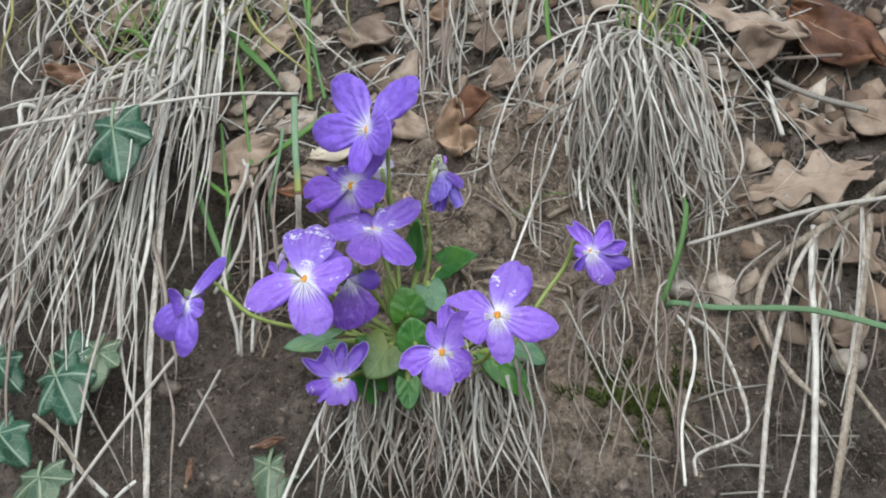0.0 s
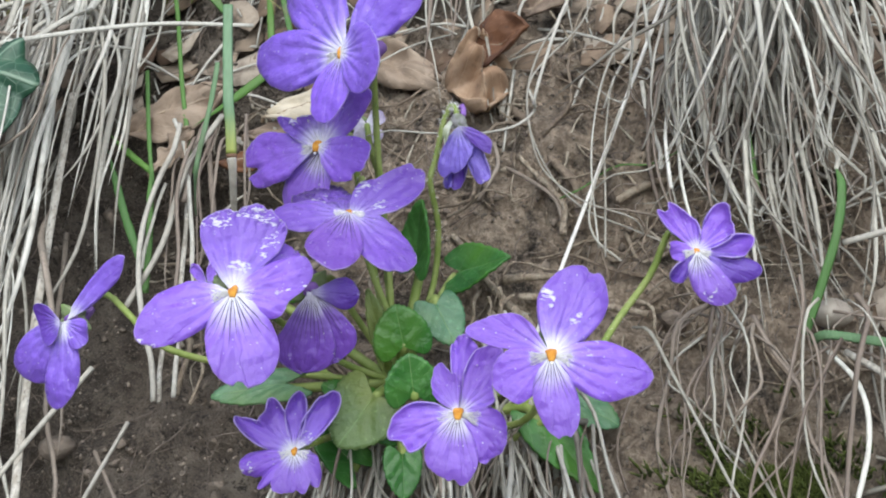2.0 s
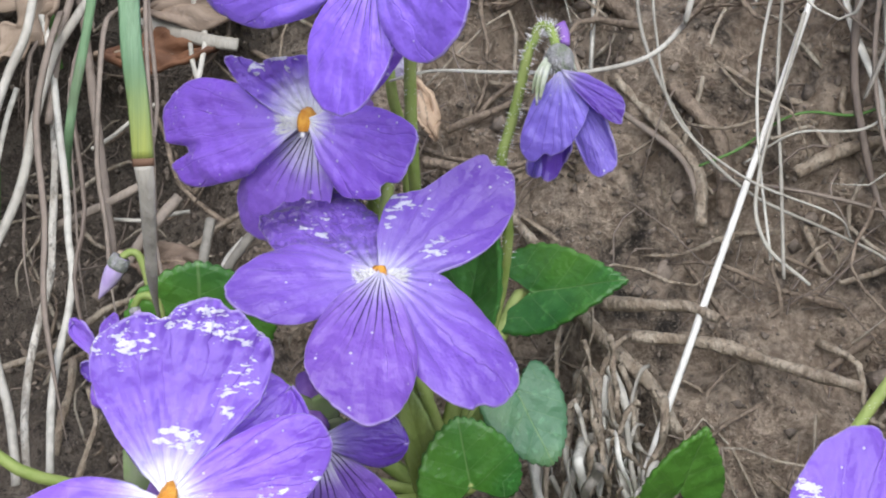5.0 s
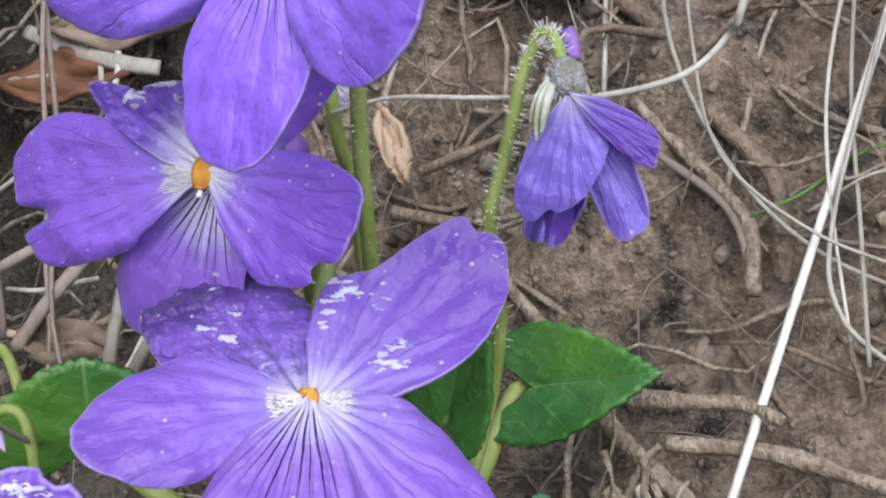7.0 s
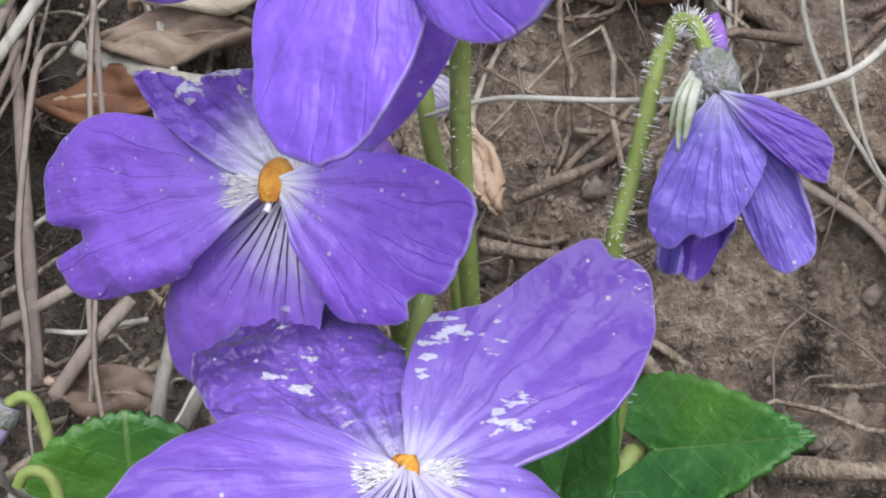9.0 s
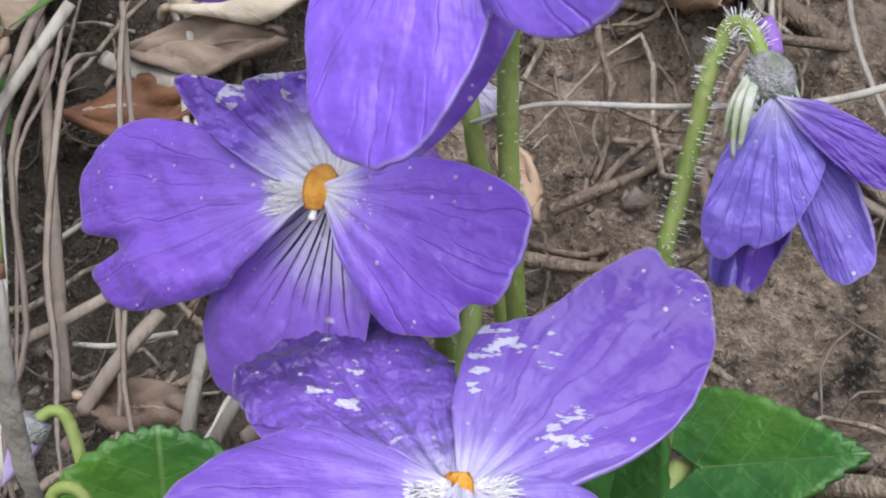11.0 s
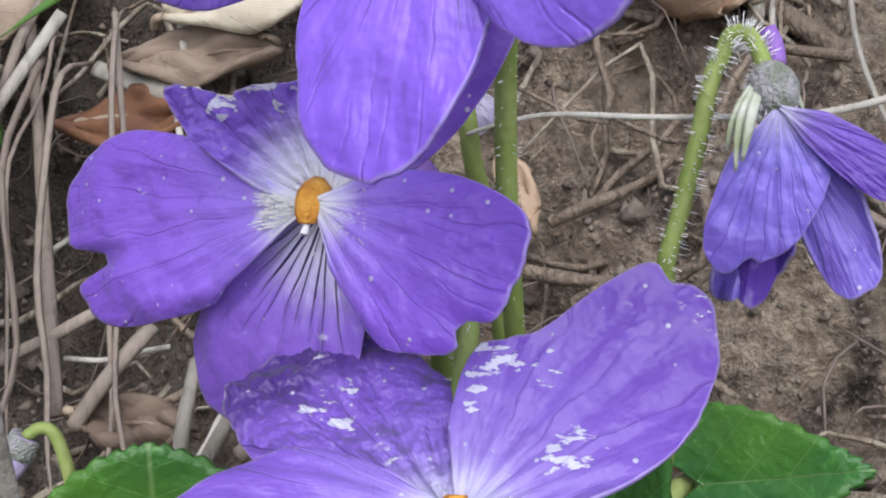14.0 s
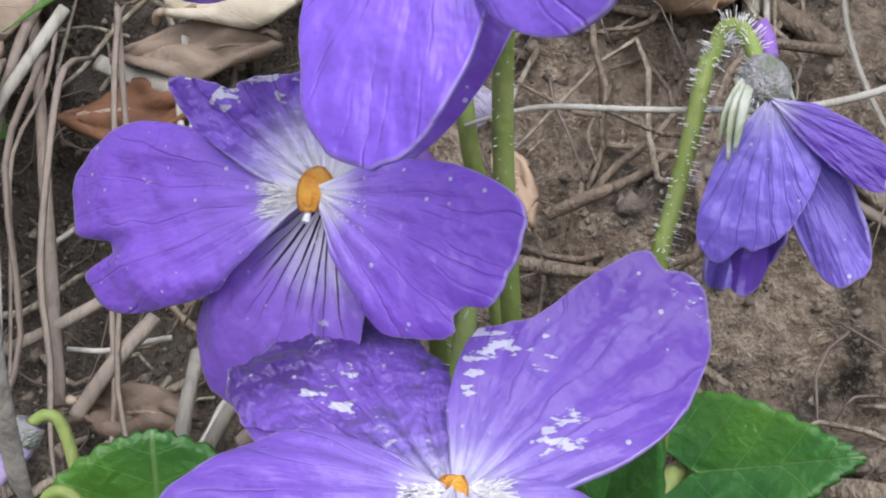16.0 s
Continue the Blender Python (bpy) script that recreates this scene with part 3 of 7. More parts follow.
def shaped_petal(C, N, angle, rim, tilt=0.0, curl=0.0, cup=0.0, lift=0.0, ruffle=0.0, crumple=0.0, roll=0.0, bites=(), seed=0):
    """A petal with its own margin. rim: the first and the last angle about the petal's axis and the radii in mm at even steps between them;
    roll: how far the margin bends back; crumple: puckers near the margin; bites: (angle, depth in mm, half width in degrees)."""
    N = Vector(N).normalized()
    up = (Vector((0, 0, 1)) - N * N.z).normalized()
    right = up.cross(N)
    a, t = radians(angle), radians(tilt)
    along = (right * math.sin(a) + up * math.cos(a)) * math.cos(t) + N * math.sin(t)
    across = right * math.cos(a) - up * math.sin(a)
    front = along.cross(across) if along.cross(across).dot(N) > 0 else across.cross(along)
    a0, a1, radii = rim
    m, n = 22, 72
    line = [q.x for q in spline([(r, 0, 0) for r in radii], n)]
    L = max(radii)
    rows, uvs, near = [], [], []
    off = Vector((seed * 1.7, seed * 0.6, 3.1))
    for i in range(m + 1):
        v = 0.03 + 0.97 * (1 - (1 - i / m) ** 1.3)
        row, uvr, edge = [], [], []
        for j in range(n + 1):
            th = a0 + (a1 - a0) * j / n
            r = line[j] * (1 + 0.012 * noise.noise(Vector((th * 0.16, seed, 0.5))) + 0.008 * noise.noise(Vector((th * 0.5, seed, 2.5))))
            for b_at, deep, half in bites:
                r -= deep * math.exp(-((th - b_at) / half) ** 4)
            R = r * v
            x, y = R * math.sin(radians(th)), R * math.cos(radians(th))
            w, s = R / L, -1 + 2 * j / n
            p = Vector((x * 0.3, y * 0.3, 0)) + off
            h = L * (curl * w * w + 0.035 * noise.noise(p) * w + 0.012 * noise.noise(p * 2.7)) + cup * x * x / L
            h += L * ruffle * math.sin(s * 5.5 + seed) * v ** 3
            h += L * 0.006 * math.sin(th * 0.42 + 1.5 * noise.noise(p * 1.5)) * math.sin(math.pi * min(1, w * 1.1))
            h += L * crumple * max(0, w - 0.55) * (noise.noise(p * 4.5) + 0.7 * noise.noise(p * 9))
            h -= L * roll * max(0, v - 0.72) ** 2
            row.append(Vector(C) + (along * y + across * x + front * (h + lift)) / 1000)
            uvr.append((j / n, w))
            edge.append(max(abs(s), v))
        rows.append(row)
        uvs.append(uvr)
        near.append(edge)
    return sheet(rows, 0.00018, uvs, near)


def flower(name, label, C, N, petals, mats, size=1.0, stem=None, hairs=True, centre=True, stem_r=0.43, sepals=True):
    C, N = Vector(C), Vector(N).normalized()
    thing = tagged(new(name), label, "flower", "sweet violets of one clump")
    up = (Vector((0, 0, 1)) - N * N.z).normalized()
    right = up.cross(N)
    for k, p in enumerate(petals):
        opts = p[-1] if isinstance(p[-1], dict) else {}
        if isinstance(p[1], tuple):
            bm = shaped_petal(C, N, p[0], p[1], seed=len(label) + k * 11, **opts)
            mat = p[2]
        else:
            bm = petal_bm(C, N, p[0], p[1], p[2], seed=len(label) + k * 11, **opts)
            mat = p[3]
        part("petal", bm, mats[mat], thing)
    if centre:
        bm = bmesh.new()
        s = 0.00078 * size
        tube(bm, spline([C - N * s * 0.4 + up * s * 0.45, C + N * s * 0.5 + up * s * 0.2, C + N * s * 0.8 - up * s * 0.5, C + N * s * 0.75 - up * s * 1.0], 8), s * 0.95, s * 0.4, 8, 0.5)
        part("anther_cone", bm, ANTHER, thing, "orange anther cone in the throat")
        bm = bmesh.new()
        tube(bm, spline([C + N * s * 0.75 - up * s * 1.1, C + N * s * 0.9 - up * s * 1.5], 3), s * 0.15, s * 0.19, 8)
        part("stigma", bm, HAIR, thing, "pale green stigma")
    if hairs:
        rng = random.Random(len(label))
        bm = bmesh.new()
        for side in (-1, 1):
            for _ in range(240):
                far, low = (0.4 + 1.7 * rng.random() ** 1.6) * 0.001 * size, rng.uniform(-0.15, 1.25)
                way = (right * side - up * low * 0.55).normalized()
                o = C + way * far + N * 0.0002
                tip = o + N * rng.uniform(0.1, 0.45) * 0.001 + way * rng.uniform(0.1, 0.6) * 0.001 + up * rng.uniform(-0.15, 0.15) * 0.001
                tube(bm, [o, (o + tip) / 2 + N * 0.00004, tip], 0.00003, 0.000015, 3)
        tagged(part("beard", bm, HAIR, thing, "tuft of white hairs on the side petals"), kind="stuff")
    back = C - N * 0.0015 * size
    if sepals:
        for k in range(5):
            a = 2 * math.pi * k / 5 + 0.6
            dirn = right * math.sin(a) + up * math.cos(a)
            rows = []
            for i in range(7):
                v = i / 6
                hw = 0.0013 * size * math.sin(math.pi * min(0.97, v * 0.85 + 0.15))
                rows.append([back + dirn * (0.0036 * size * v) - N * (0.0012 * size - 0.0004 * v) + dirn.cross(N) * (hw * u) for u in (-1, -0.4, 0.4, 1)])
            part("sepal", sheet(rows, 0.0003), SEPAL, thing)
        bm = bmesh.new()
        tube(bm, spline([back, back - N * 0.003 * size + up * 0.0005, back - N * 0.0055 * size + up * 0.0022 * size], 6), 0.0013 * size, 0.0009 * size, 8)
        part("spur", bm, VIOLET, thing, "blunt violet spur")
    if stem:
        pts = [back - N * 0.0003] + [Vector(q) for q in stem]
        bm = bmesh.new()
        tube(bm, spline(pts, 26), stem_r / 1000, stem_r / 1000 * 1.05, 9)
        stalk_ = part("stem", bm, STEM, thing, "thin green flower stem")
        if hairs:
            line, rng = spline(pts, 26), random.Random(len(label) + 5)
            bm = bmesh.new()
            for _ in range(150):
                k = rng.randrange(2, 22)
                p, ahead = line[k].lerp(line[k + 1], rng.random()), (line[k + 1] - line[k]).normalized()
                dirn = Vector((rng.uniform(-1, 1), rng.uniform(-1, 0.4), rng.uniform(-1, 1)))
                dirn = (dirn - ahead * dirn.dot(ahead)).normalized()
                q = p + dirn * (stem_r / 1000 + rng.uniform(0.0001, 0.00028))
                tube(bm, [p, (p + q) / 2, q], 0.000022, 0.000012, 3)
            tagged(part("stem_hair", bm, HAIR, stalk_, "short white hairs"), kind="stuff")
    return thing


CLEAR = [PETAL_PLAIN, PETAL_PLAIN_LIP, PETAL_PLAIN]
USUAL = [PETAL, PETAL_LOW, PETAL_SPOT]
BRIGHT = [PETAL, PETAL_LOW, PETAL_UPPER, PETAL_UPPER_CLEAR]
PATCHED = [PETAL_INNER, PETAL_LIP_LINED, PETAL_PATCH, PETAL_CRUMPLED]
MARKED = [PETAL, PETAL_LOW, PETAL_MARKED]
STREAKED = [PETAL, PETAL_LOW, PETAL_STREAK]
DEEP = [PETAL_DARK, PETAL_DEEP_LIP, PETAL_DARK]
DEEP_MIX = [PETAL, PETAL_LOW, PETAL_DARK]
BUDSET = [PETAL_BUD, PETAL_BUD, PETAL_DARK]

BASE = (0.0092, 0.0100, 0.0899)
BASE_LOW = (0.0123, 0.0080, 0.0838)

flower("violet", "tall violet flower, clear lilac petals, on a slender stem", (0.0045, -0.0110, 0.1301), (-0.515, -0.856, 0.048), [(-36, (-30, 27, (9.0, 12.0, 14.3, 15.6, 15.0, 14.7, 13.6, 12.0, 10.4, 8.6, 4.8)), 0, {'tilt': -5, 'lift': -0.3, 'bites': ((-17, 0.6, 3),), 'roll': 0.6}),
    (47, (-45, 23, (4.4, 7.1, 8.2, 9.7, 10.8, 12.2, 13.0, 12.9, 11.6, 9.7, 6.1)), 0, {'tilt': -5, 'lift': -0.5, 'roll': 0.6, 'bites': ((8, 0.4, 2.5),)}),
    (-93, (-30, 36, (5.0, 8.6, 10.4, 11.9, 13.3, 14.2, 14.0, 12.6, 10.4, 7.8, 4.4)), 0, {'lift': 0.1, 'cup': 0.1, 'roll': 0.5}),
    (-176, (-40, 48, (2.6, 4.3, 5.6, 7.2, 8.4, 8.8, 8.4, 7.5, 6.4, 5.0, 3.0)), 1, {'tilt': 10, 'lift': 0.4, 'cup': -0.15, 'curl': 0.03}),
    (118, (-89, 40, (2.8, 4.1, 4.9, 5.6, 6.2, 7.0, 7.8, 8.0, 7.8, 6.6, 4.0)), 0, {'tilt': 16, 'cup': 0.15, 'lift': 0.6, 'roll': 0.4})], CLEAR,
    stem=[(0.0062, -0.0070, 0.1352), (0.0066, -0.0020, 0.1331), (0.0067, 0.0040, 0.1249), (0.0070, 0.0060, 0.1183), (0.0080, 0.0090, 0.1071), (0.0092, 0.0100, 0.0911)])
flower("violet", "open violet flower with chewed petal edges and an orange throat", (0.0001, -0.0004, 0.1202), (-0.45, -0.86, 0.22), [(-55, (-30, 58, (1.7, 3.0, 5.4, 7.1, 5.7, 5.0, 4.7, 4.4, 4.3, 4.1, 3.0)), 2, {'tilt': 20, 'crumple': 0.12, 'ruffle': 0.05, 'lift': -0.6, 'bites': ((9, 0.35, 3),)}),
    (35, (-46, 33, (2.7, 4.0, 5.2, 6.8, 7.9, 8.8, 9.4, 9.6, 7.9, 5.4, 3.2)), 3, {'tilt': 5, 'lift': -0.5, 'roll': 0.5}),
    (-157, (-48, 46, (3.2, 5.2, 6.6, 7.6, 8.4, 9.0, 9.5, 9.3, 8.1, 5.8, 2.6)), 1, {'tilt': -8, 'lift': -0.6, 'curl': -0.03, 'roll': 0.4}),
    (-100, (-31, 31, (5.6, 8.0, 10.4, 11.2, 11.6, 11.8, 12.0, 12.0, 11.1, 9.5, 5.6)), 0, {'lift': 0.2, 'curl': -0.03, 'cup': -0.12, 'roll': 0.5, 'bites': ((-4.5, 1.7, 3.2),)}),
    (110, (-46, 45, (2.2, 4.0, 6.2, 8.0, 8.2, 8.1, 8.0, 7.4, 6.5, 5.4, 2.8)), 0, {'lift': 0.4, 'curl': 0.06, 'cup': -0.1, 'roll': 0.5, 'bites': ((11, 0.75, 4),)})], BRIGHT,
    stem=[(0.0030, 0.0060, 0.1225), (0.0036, 0.0090, 0.1185), (0.0056, 0.0110, 0.1071), (0.0092, 0.0100, 0.0911)])
flower("violet", "open violet flower with white dew specks, petals overlapping another", (0.0048, -0.0071, 0.1115), (0.162, -0.614, 0.773), [(-40, (-22, 52, (4.6, 6.6, 8.4, 10.0, 10.1, 10.2, 10.5, 10.2, 9.6, 7.6, 6.2)), 3, {'tilt': -12, 'lift': -0.7, 'crumple': 0.09, 'cup': 0.1, 'roll': 0.6}),
    (47, (-40, 54, (3.2, 6.0, 6.6, 7.4, 11.1, 11.9, 11.0, 9.3, 7.1, 4.2, 2.1)), 2, {'tilt': 15, 'lift': -0.9, 'cup': 0.12, 'ruffle': 0.02, 'bites': ((3.5, 0.45, 2.2),)}),
    (-92, (-32, 46, (4.9, 7.2, 8.4, 9.3, 9.5, 8.8, 7.7, 6.7, 5.8, 4.6, 2.6)), 0, {'lift': 0.1, 'cup': -0.1, 'roll': 0.4}),
    (135, (-54, 41, (2.0, 3.7, 4.8, 5.9, 7.3, 9.2, 10.8, 11.1, 10.5, 8.8, 6.1)), 0, {'tilt': -5, 'lift': 0.3, 'roll': 0.4, 'bites': ((19, 0.5, 3),)}),
    (-165, (-32, 44, (3.2, 6.3, 8.4, 10.2, 11.0, 10.6, 10.0, 9.2, 8.0, 5.9, 3.5)), 1, {'lift': 0.5, 'roll': 0.4, 'cup': -0.1})], PATCHED, size=.72,
    stem=[(0.0053, 0.0020, 0.1163), (0.0043, 0.0050, 0.1143), (0.0053, 0.0080, 0.1070), (0.0080, 0.0090, 0.0997), (0.0111, 0.0100, 0.0921)])
flower("violet", "largest violet flower with heavily specked upper petal", (-0.0061, -0.0201, 0.1023), (0.153, -0.906, 0.396), [(2, (-42, 44, (2.0, 7.0, 9.1, 9.6, 9.9, 9.9, 10.7, 10.7, 10.0, 9.4, 6.8)), 2, {'tilt': 5, 'lift': -0.3, 'crumple': 0.1, 'cup': 0.12, 'bites': ((-2, 0.4, 3), (17, 0.3, 2.5))}),
    (50, 8.8, 6.8, 0, {'wedge': 0.6, 'frill': 0.02, 'curl': -0.1, 'lift': -0.8, 'notch': 0.04}),
    (-112, (-32, 48, (4.6, 7.5, 10.3, 11.4, 11.0, 10.0, 8.8, 7.4, 5.8, 4.4, 2.1)), 0, {'lift': 0.1, 'cup': -0.1, 'roll': 0.4, 'bites': ((-13, 0.4, 2.5),)}),
    (88, (-45, 42, (2.4, 5.2, 8.2, 9.0, 8.8, 8.0, 6.9, 6.2, 6.1, 5.7, 4.5)), 0, {'tilt': 5, 'lift': 0.2, 'curl': 0.04, 'ruffle': 0.03, 'roll': 0.5}),
    (177, (-56, 44, (3.0, 5.6, 8.1, 9.8, 10.7, 11.1, 10.5, 9.2, 7.1, 5.2, 3.0)), 1, {'lift': 0.5, 'roll': 0.4, 'cup': -0.1, 'bites': ((-3, 0.7, 3),)})], MARKED,
    stem=[(-0.0072, -0.0120, 0.1039), (-0.0063, -0.0040, 0.1004), (0.0013, 0.0060, 0.0935), (0.0092, 0.0100, 0.0899)])
flower("violet", "violet flower with a notched, dew-marked upper petal", (0.0284, -0.0225, 0.0963), (0.031, -0.970, 0.239), [(-69, (-14, 38, (5.6, 8.9, 9.4, 8.8, 8.1, 7.6, 7.0, 6.4, 5.9, 5.0, 3.4)), 0, {'lift': -0.3, 'cup': 0.2}),
    (23, (-42, 44, (3.1, 6.7, 8.3, 9.8, 10.8, 11.2, 11.0, 9.8, 8.0, 5.1, 2.7)), 2, {'tilt': -8, 'lift': -0.4, 'bites': ((3, 0.5, 3),), 'roll': 0.4}),
    (-131, (-25, 60, (4.6, 6.2, 6.5, 6.7, 7.0, 6.7, 6.4, 5.8, 4.9, 3.8, 2.4)), 0, {'lift': 0.1, 'roll': 0.4, 'ruffle': 0.03}),
    (102, (-44, 41, (1.8, 3.4, 5.9, 7.7, 9.5, 10.9, 10.5, 9.2, 8.1, 6.5, 3.8)), 0, {'lift': 0.2, 'roll': 0.4, 'cup': -0.1}),
    (175, (-33, 42, (3.2, 5.6, 7.4, 8.6, 9.1, 8.4, 7.2, 6.0, 5.0, 3.8, 2.2)), 1, {'lift': 0.5, 'roll': 0.4, 'bites': ((-4, 0.4, 3),)})], STREAKED,
    stem=[(0.0299, -0.0165, 0.0975), (0.0289, -0.0110, 0.0935), (0.0252, -0.0040, 0.0866), (0.0125, 0.0080, 0.0850)])
flower("violet", "violet flower with rolled side petals beside a notched one", (0.0185, -0.0170, 0.0893), (-0.025, -0.968, 0.249), [(3, (-14, 14, (5.0, 8.0, 8.5, 9.2, 9.3, 9.4, 9.2, 8.8, 8.6, 8.0, 6.0)), 0, {'tilt': -6, 'lift': -1.0, 'ruffle': 0.05, 'crumple': 0.1}),
    (28, (-22, 49, (4.5, 7.1, 8.1, 9.0, 8.6, 6.4, 5.0, 4.6, 4.4, 4.3, 3.2)), 0, {'lift': -0.6, 'cup': 0.3, 'roll': -0.6}),
    (-22, (-40, 26, (1.9, 3.4, 3.9, 4.6, 5.1, 5.8, 6.0, 5.7, 4.8, 4.0, 2.8)), 2, {'lift': 0.1, 'cup': 0.4, 'ruffle': 0.04, 'bites': ((9, 0.6, 5),)}),
    (-110, (-24, 40, (6.0, 8.2, 8.5, 8.4, 8.2, 7.7, 7.3, 6.5, 5.7, 4.5, 2.5)), 0, {'lift': 0.3, 'cup': -0.3, 'curl': -0.1, 'roll': -1.2, 'bites': ((-12, 1.6, 8),)}),
    (118, (-54, 43, (1.7, 3.2, 4.2, 5.0, 5.5, 5.9, 6.3, 6.4, 6.1, 6.2, 4.8)), 0, {'lift': 0.1, 'ruffle': 0.05, 'roll': 0.5, 'crumple': 0.08}),
    (180, (-32, 53, (3.2, 5.8, 7.0, 7.8, 7.6, 7.3, 7.0, 6.7, 6.0, 4.7, 2.4)), 1, {'lift': 0.4, 'ruffle': 0.03, 'roll': 0.4, 'bites': ((2, 0.4, 3),)})], USUAL,
    stem=[(0.0187, -0.0105, 0.0897), (0.0166, -0.0030, 0.0900), (0.0092, 0.0100, 0.0899)])
flower("violet", "small frilly violet flower with curled petal tips", (-0.0012, -0.0080, 0.0833), (0.161, -0.939, 0.303), [(-48, (-36, 34, (3.6, 5.2, 6.8, 7.9, 7.8, 6.1, 5.7, 5.9, 6.7, 6.6, 4.8)), 2, {'lift': 0.1, 'ruffle': 0.08, 'roll': -2.0, 'crumple': 0.15, 'bites': ((-5, 0.8, 5),)}),
    (3, (-22, 23, (1.9, 4.5, 5.3, 6.1, 6.7, 7.2, 7.1, 6.3, 5.0, 3.4, 1.8)), 2, {'lift': -0.3, 'ruffle': 0.05, 'roll': -1.5, 'cup': 0.3}),
    (37, (-22, 26, (3.4, 5.6, 8.0, 8.5, 8.6, 8.5, 7.9, 6.8, 5.2, 3.8, 2.4)), 2, {'lift': -0.1, 'cup': 0.4, 'roll': -2.0, 'bites': ((-12, 1.2, 6),)}),
    (-110, (-33, 25, (4.7, 6.0, 5.2, 5.1, 5.5, 6.3, 6.5, 6.5, 6.1, 5.1, 3.2)), 0, {'lift': 0.2, 'ruffle': 0.08, 'roll': 0.8, 'bites': ((-18, 0.5, 4),)}),
    (175, (-36, 52, (1.9, 3.7, 4.5, 5.1, 5.0, 4.8, 5.0, 5.2, 5.1, 4.1, 2.3)), 1, {'lift': 0.4, 'ruffle': 0.05, 'bites': ((0, 0.4, 4),)}),
    (130, (-46, 24, (1.9, 2.1, 2.5, 2.9, 3.2, 3.6, 4.0, 4.4, 4.8, 5.1, 4.0)), 1, {'lift': 0.3, 'ruffle': 0.08, 'roll': 0.8})], USUAL, size=.7,
    stem=[(-0.0008, -0.0040, 0.0832), (0.0023, 0.0005, 0.0841), (0.0061, 0.0045, 0.0846), (0.0092, 0.0100, 0.0888)])
flower("violet", "violet flower seen from its side on a bent stem", (-0.0330, 0.0030, 0.0977), (-0.25, -0.96, 0.05), [(42, (-22, 16, (2.4, 3.6, 5.0, 7.2, 9.6, 11.2, 11.6, 11.2, 9.6, 6.4, 3.0)), 0, {'lift': -0.4, 'cup': 0.4, 'roll': 0.4, 'bites': ((5, 0.4, 3),)}),
    (-130, (-36, 35, (5.6, 8.2, 9.2, 9.7, 10.0, 10.2, 10.0, 8.9, 7.6, 5.9, 3.6)), 0, {'lift': 0.1, 'cup': -0.4, 'curl': -0.1, 'roll': 0.6}),
    (177, (-29, 25, (3.1, 5.3, 6.8, 8.2, 9.4, 10.4, 11.2, 11.2, 10.8, 9.2, 6.2)), 0, {'lift': 0.4, 'cup': -0.4, 'roll': 0.5}),
    (110, (-32, 55, (2.4, 3.4, 3.8, 3.9, 3.9, 4.2, 4.3, 4.3, 4.1, 3.6, 2.1)), 0, {'lift': 0.3, 'ruffle': 0.08}),
    (-115, (-60, 75, (2.0, 3.3, 3.5, 3.4, 3.2, 3.1, 3.2, 3.5, 4.0, 3.8, 2.5)), 2, {'lift': 1.0, 'cup': 0.3})], [PETAL_PLAIN, PETAL_PLAIN_LIP, PETAL_DARK], size=.8, centre=False, hairs=False,
    stem=[(-0.0318, 0.0060, 0.0992), (-0.0290, 0.0065, 0.1012), (-0.0253, 0.0040, 0.0991), (-0.0206, 0.0020, 0.0952), (-0.0142, 0.0040, 0.0929), (-0.0035, 0.0080, 0.0911), (0.0092, 0.0100, 0.0899)])
flower("violet", "small crumpled violet flower on a pale green stem", (0.0457, -0.0088, 0.1076), (-0.079, -0.985, 0.155), [(-38, (-14, 50, (4.0, 6.3, 6.9, 6.9, 6.4, 5.4, 4.5, 3.9, 3.5, 2.8, 2.0)), 0, {'lift': -0.2, 'cup': 0.3, 'roll': -0.8, 'bites': ((2, 1.1, 5),)}),
    (33, (-20, 46, (3.8, 5.6, 6.4, 6.5, 5.9, 5.4, 5.3, 4.9, 4.6, 3.3, 1.9)), 0, {'lift': -0.4, 'cup': 0.3, 'ruffle': 0.06, 'roll': -1.5}),
    (78, (-14, 26, (4.2, 5.5, 6.4, 6.7, 6.5, 6.3, 6.0, 5.7, 5.4, 4.5, 3.0)), 0, {'lift': -0.1, 'cup': 0.4, 'roll': -1.5, 'ruffle': 0.05}),
    (112, (-18, 31, (4.3, 6.6, 7.6, 7.7, 7.4, 6.9, 6.4, 5.8, 5.3, 4.4, 2.6)), 2, {'lift': 0.2, 'cup': -0.3, 'roll': 0.8}),
    (-95, (-42, 38, (1.4, 2.1, 2.4, 2.7, 2.9, 3.0, 3.1, 3.1, 3.2, 2.7, 1.8)), 0, {'lift': 0.1, 'ruffle': 0.1}),
    (-145, (-16, 20, (3.0, 3.9, 4.3, 4.5, 4.6, 4.6, 4.5, 4.4, 4.2, 3.6, 2.6)), 2, {'lift': 0.2, 'ruffle': 0.12, 'roll': -1.0}),
    (160, (-33, 50, (3.4, 6.3, 7.0, 6.9, 6.7, 6.1, 5.4, 4.4, 3.4, 2.8, 2.0)), 1, {'lift': 0.4, 'curl': -0.05, 'roll': 0.5})], DEEP_MIX, size=.6,
    stem=[(0.0443, -0.0060, 0.1092), (0.0432, -0.0030, 0.1099), (0.0414, -0.0010, 0.1049), (0.0375, -0.0020, 0.0995), (0.0343, -0.0040, 0.0947), (0.0295, -0.0030, 0.0876), (0.0218, 0.0010, 0.0834), (0.0125, 0.0080, 0.0850)])
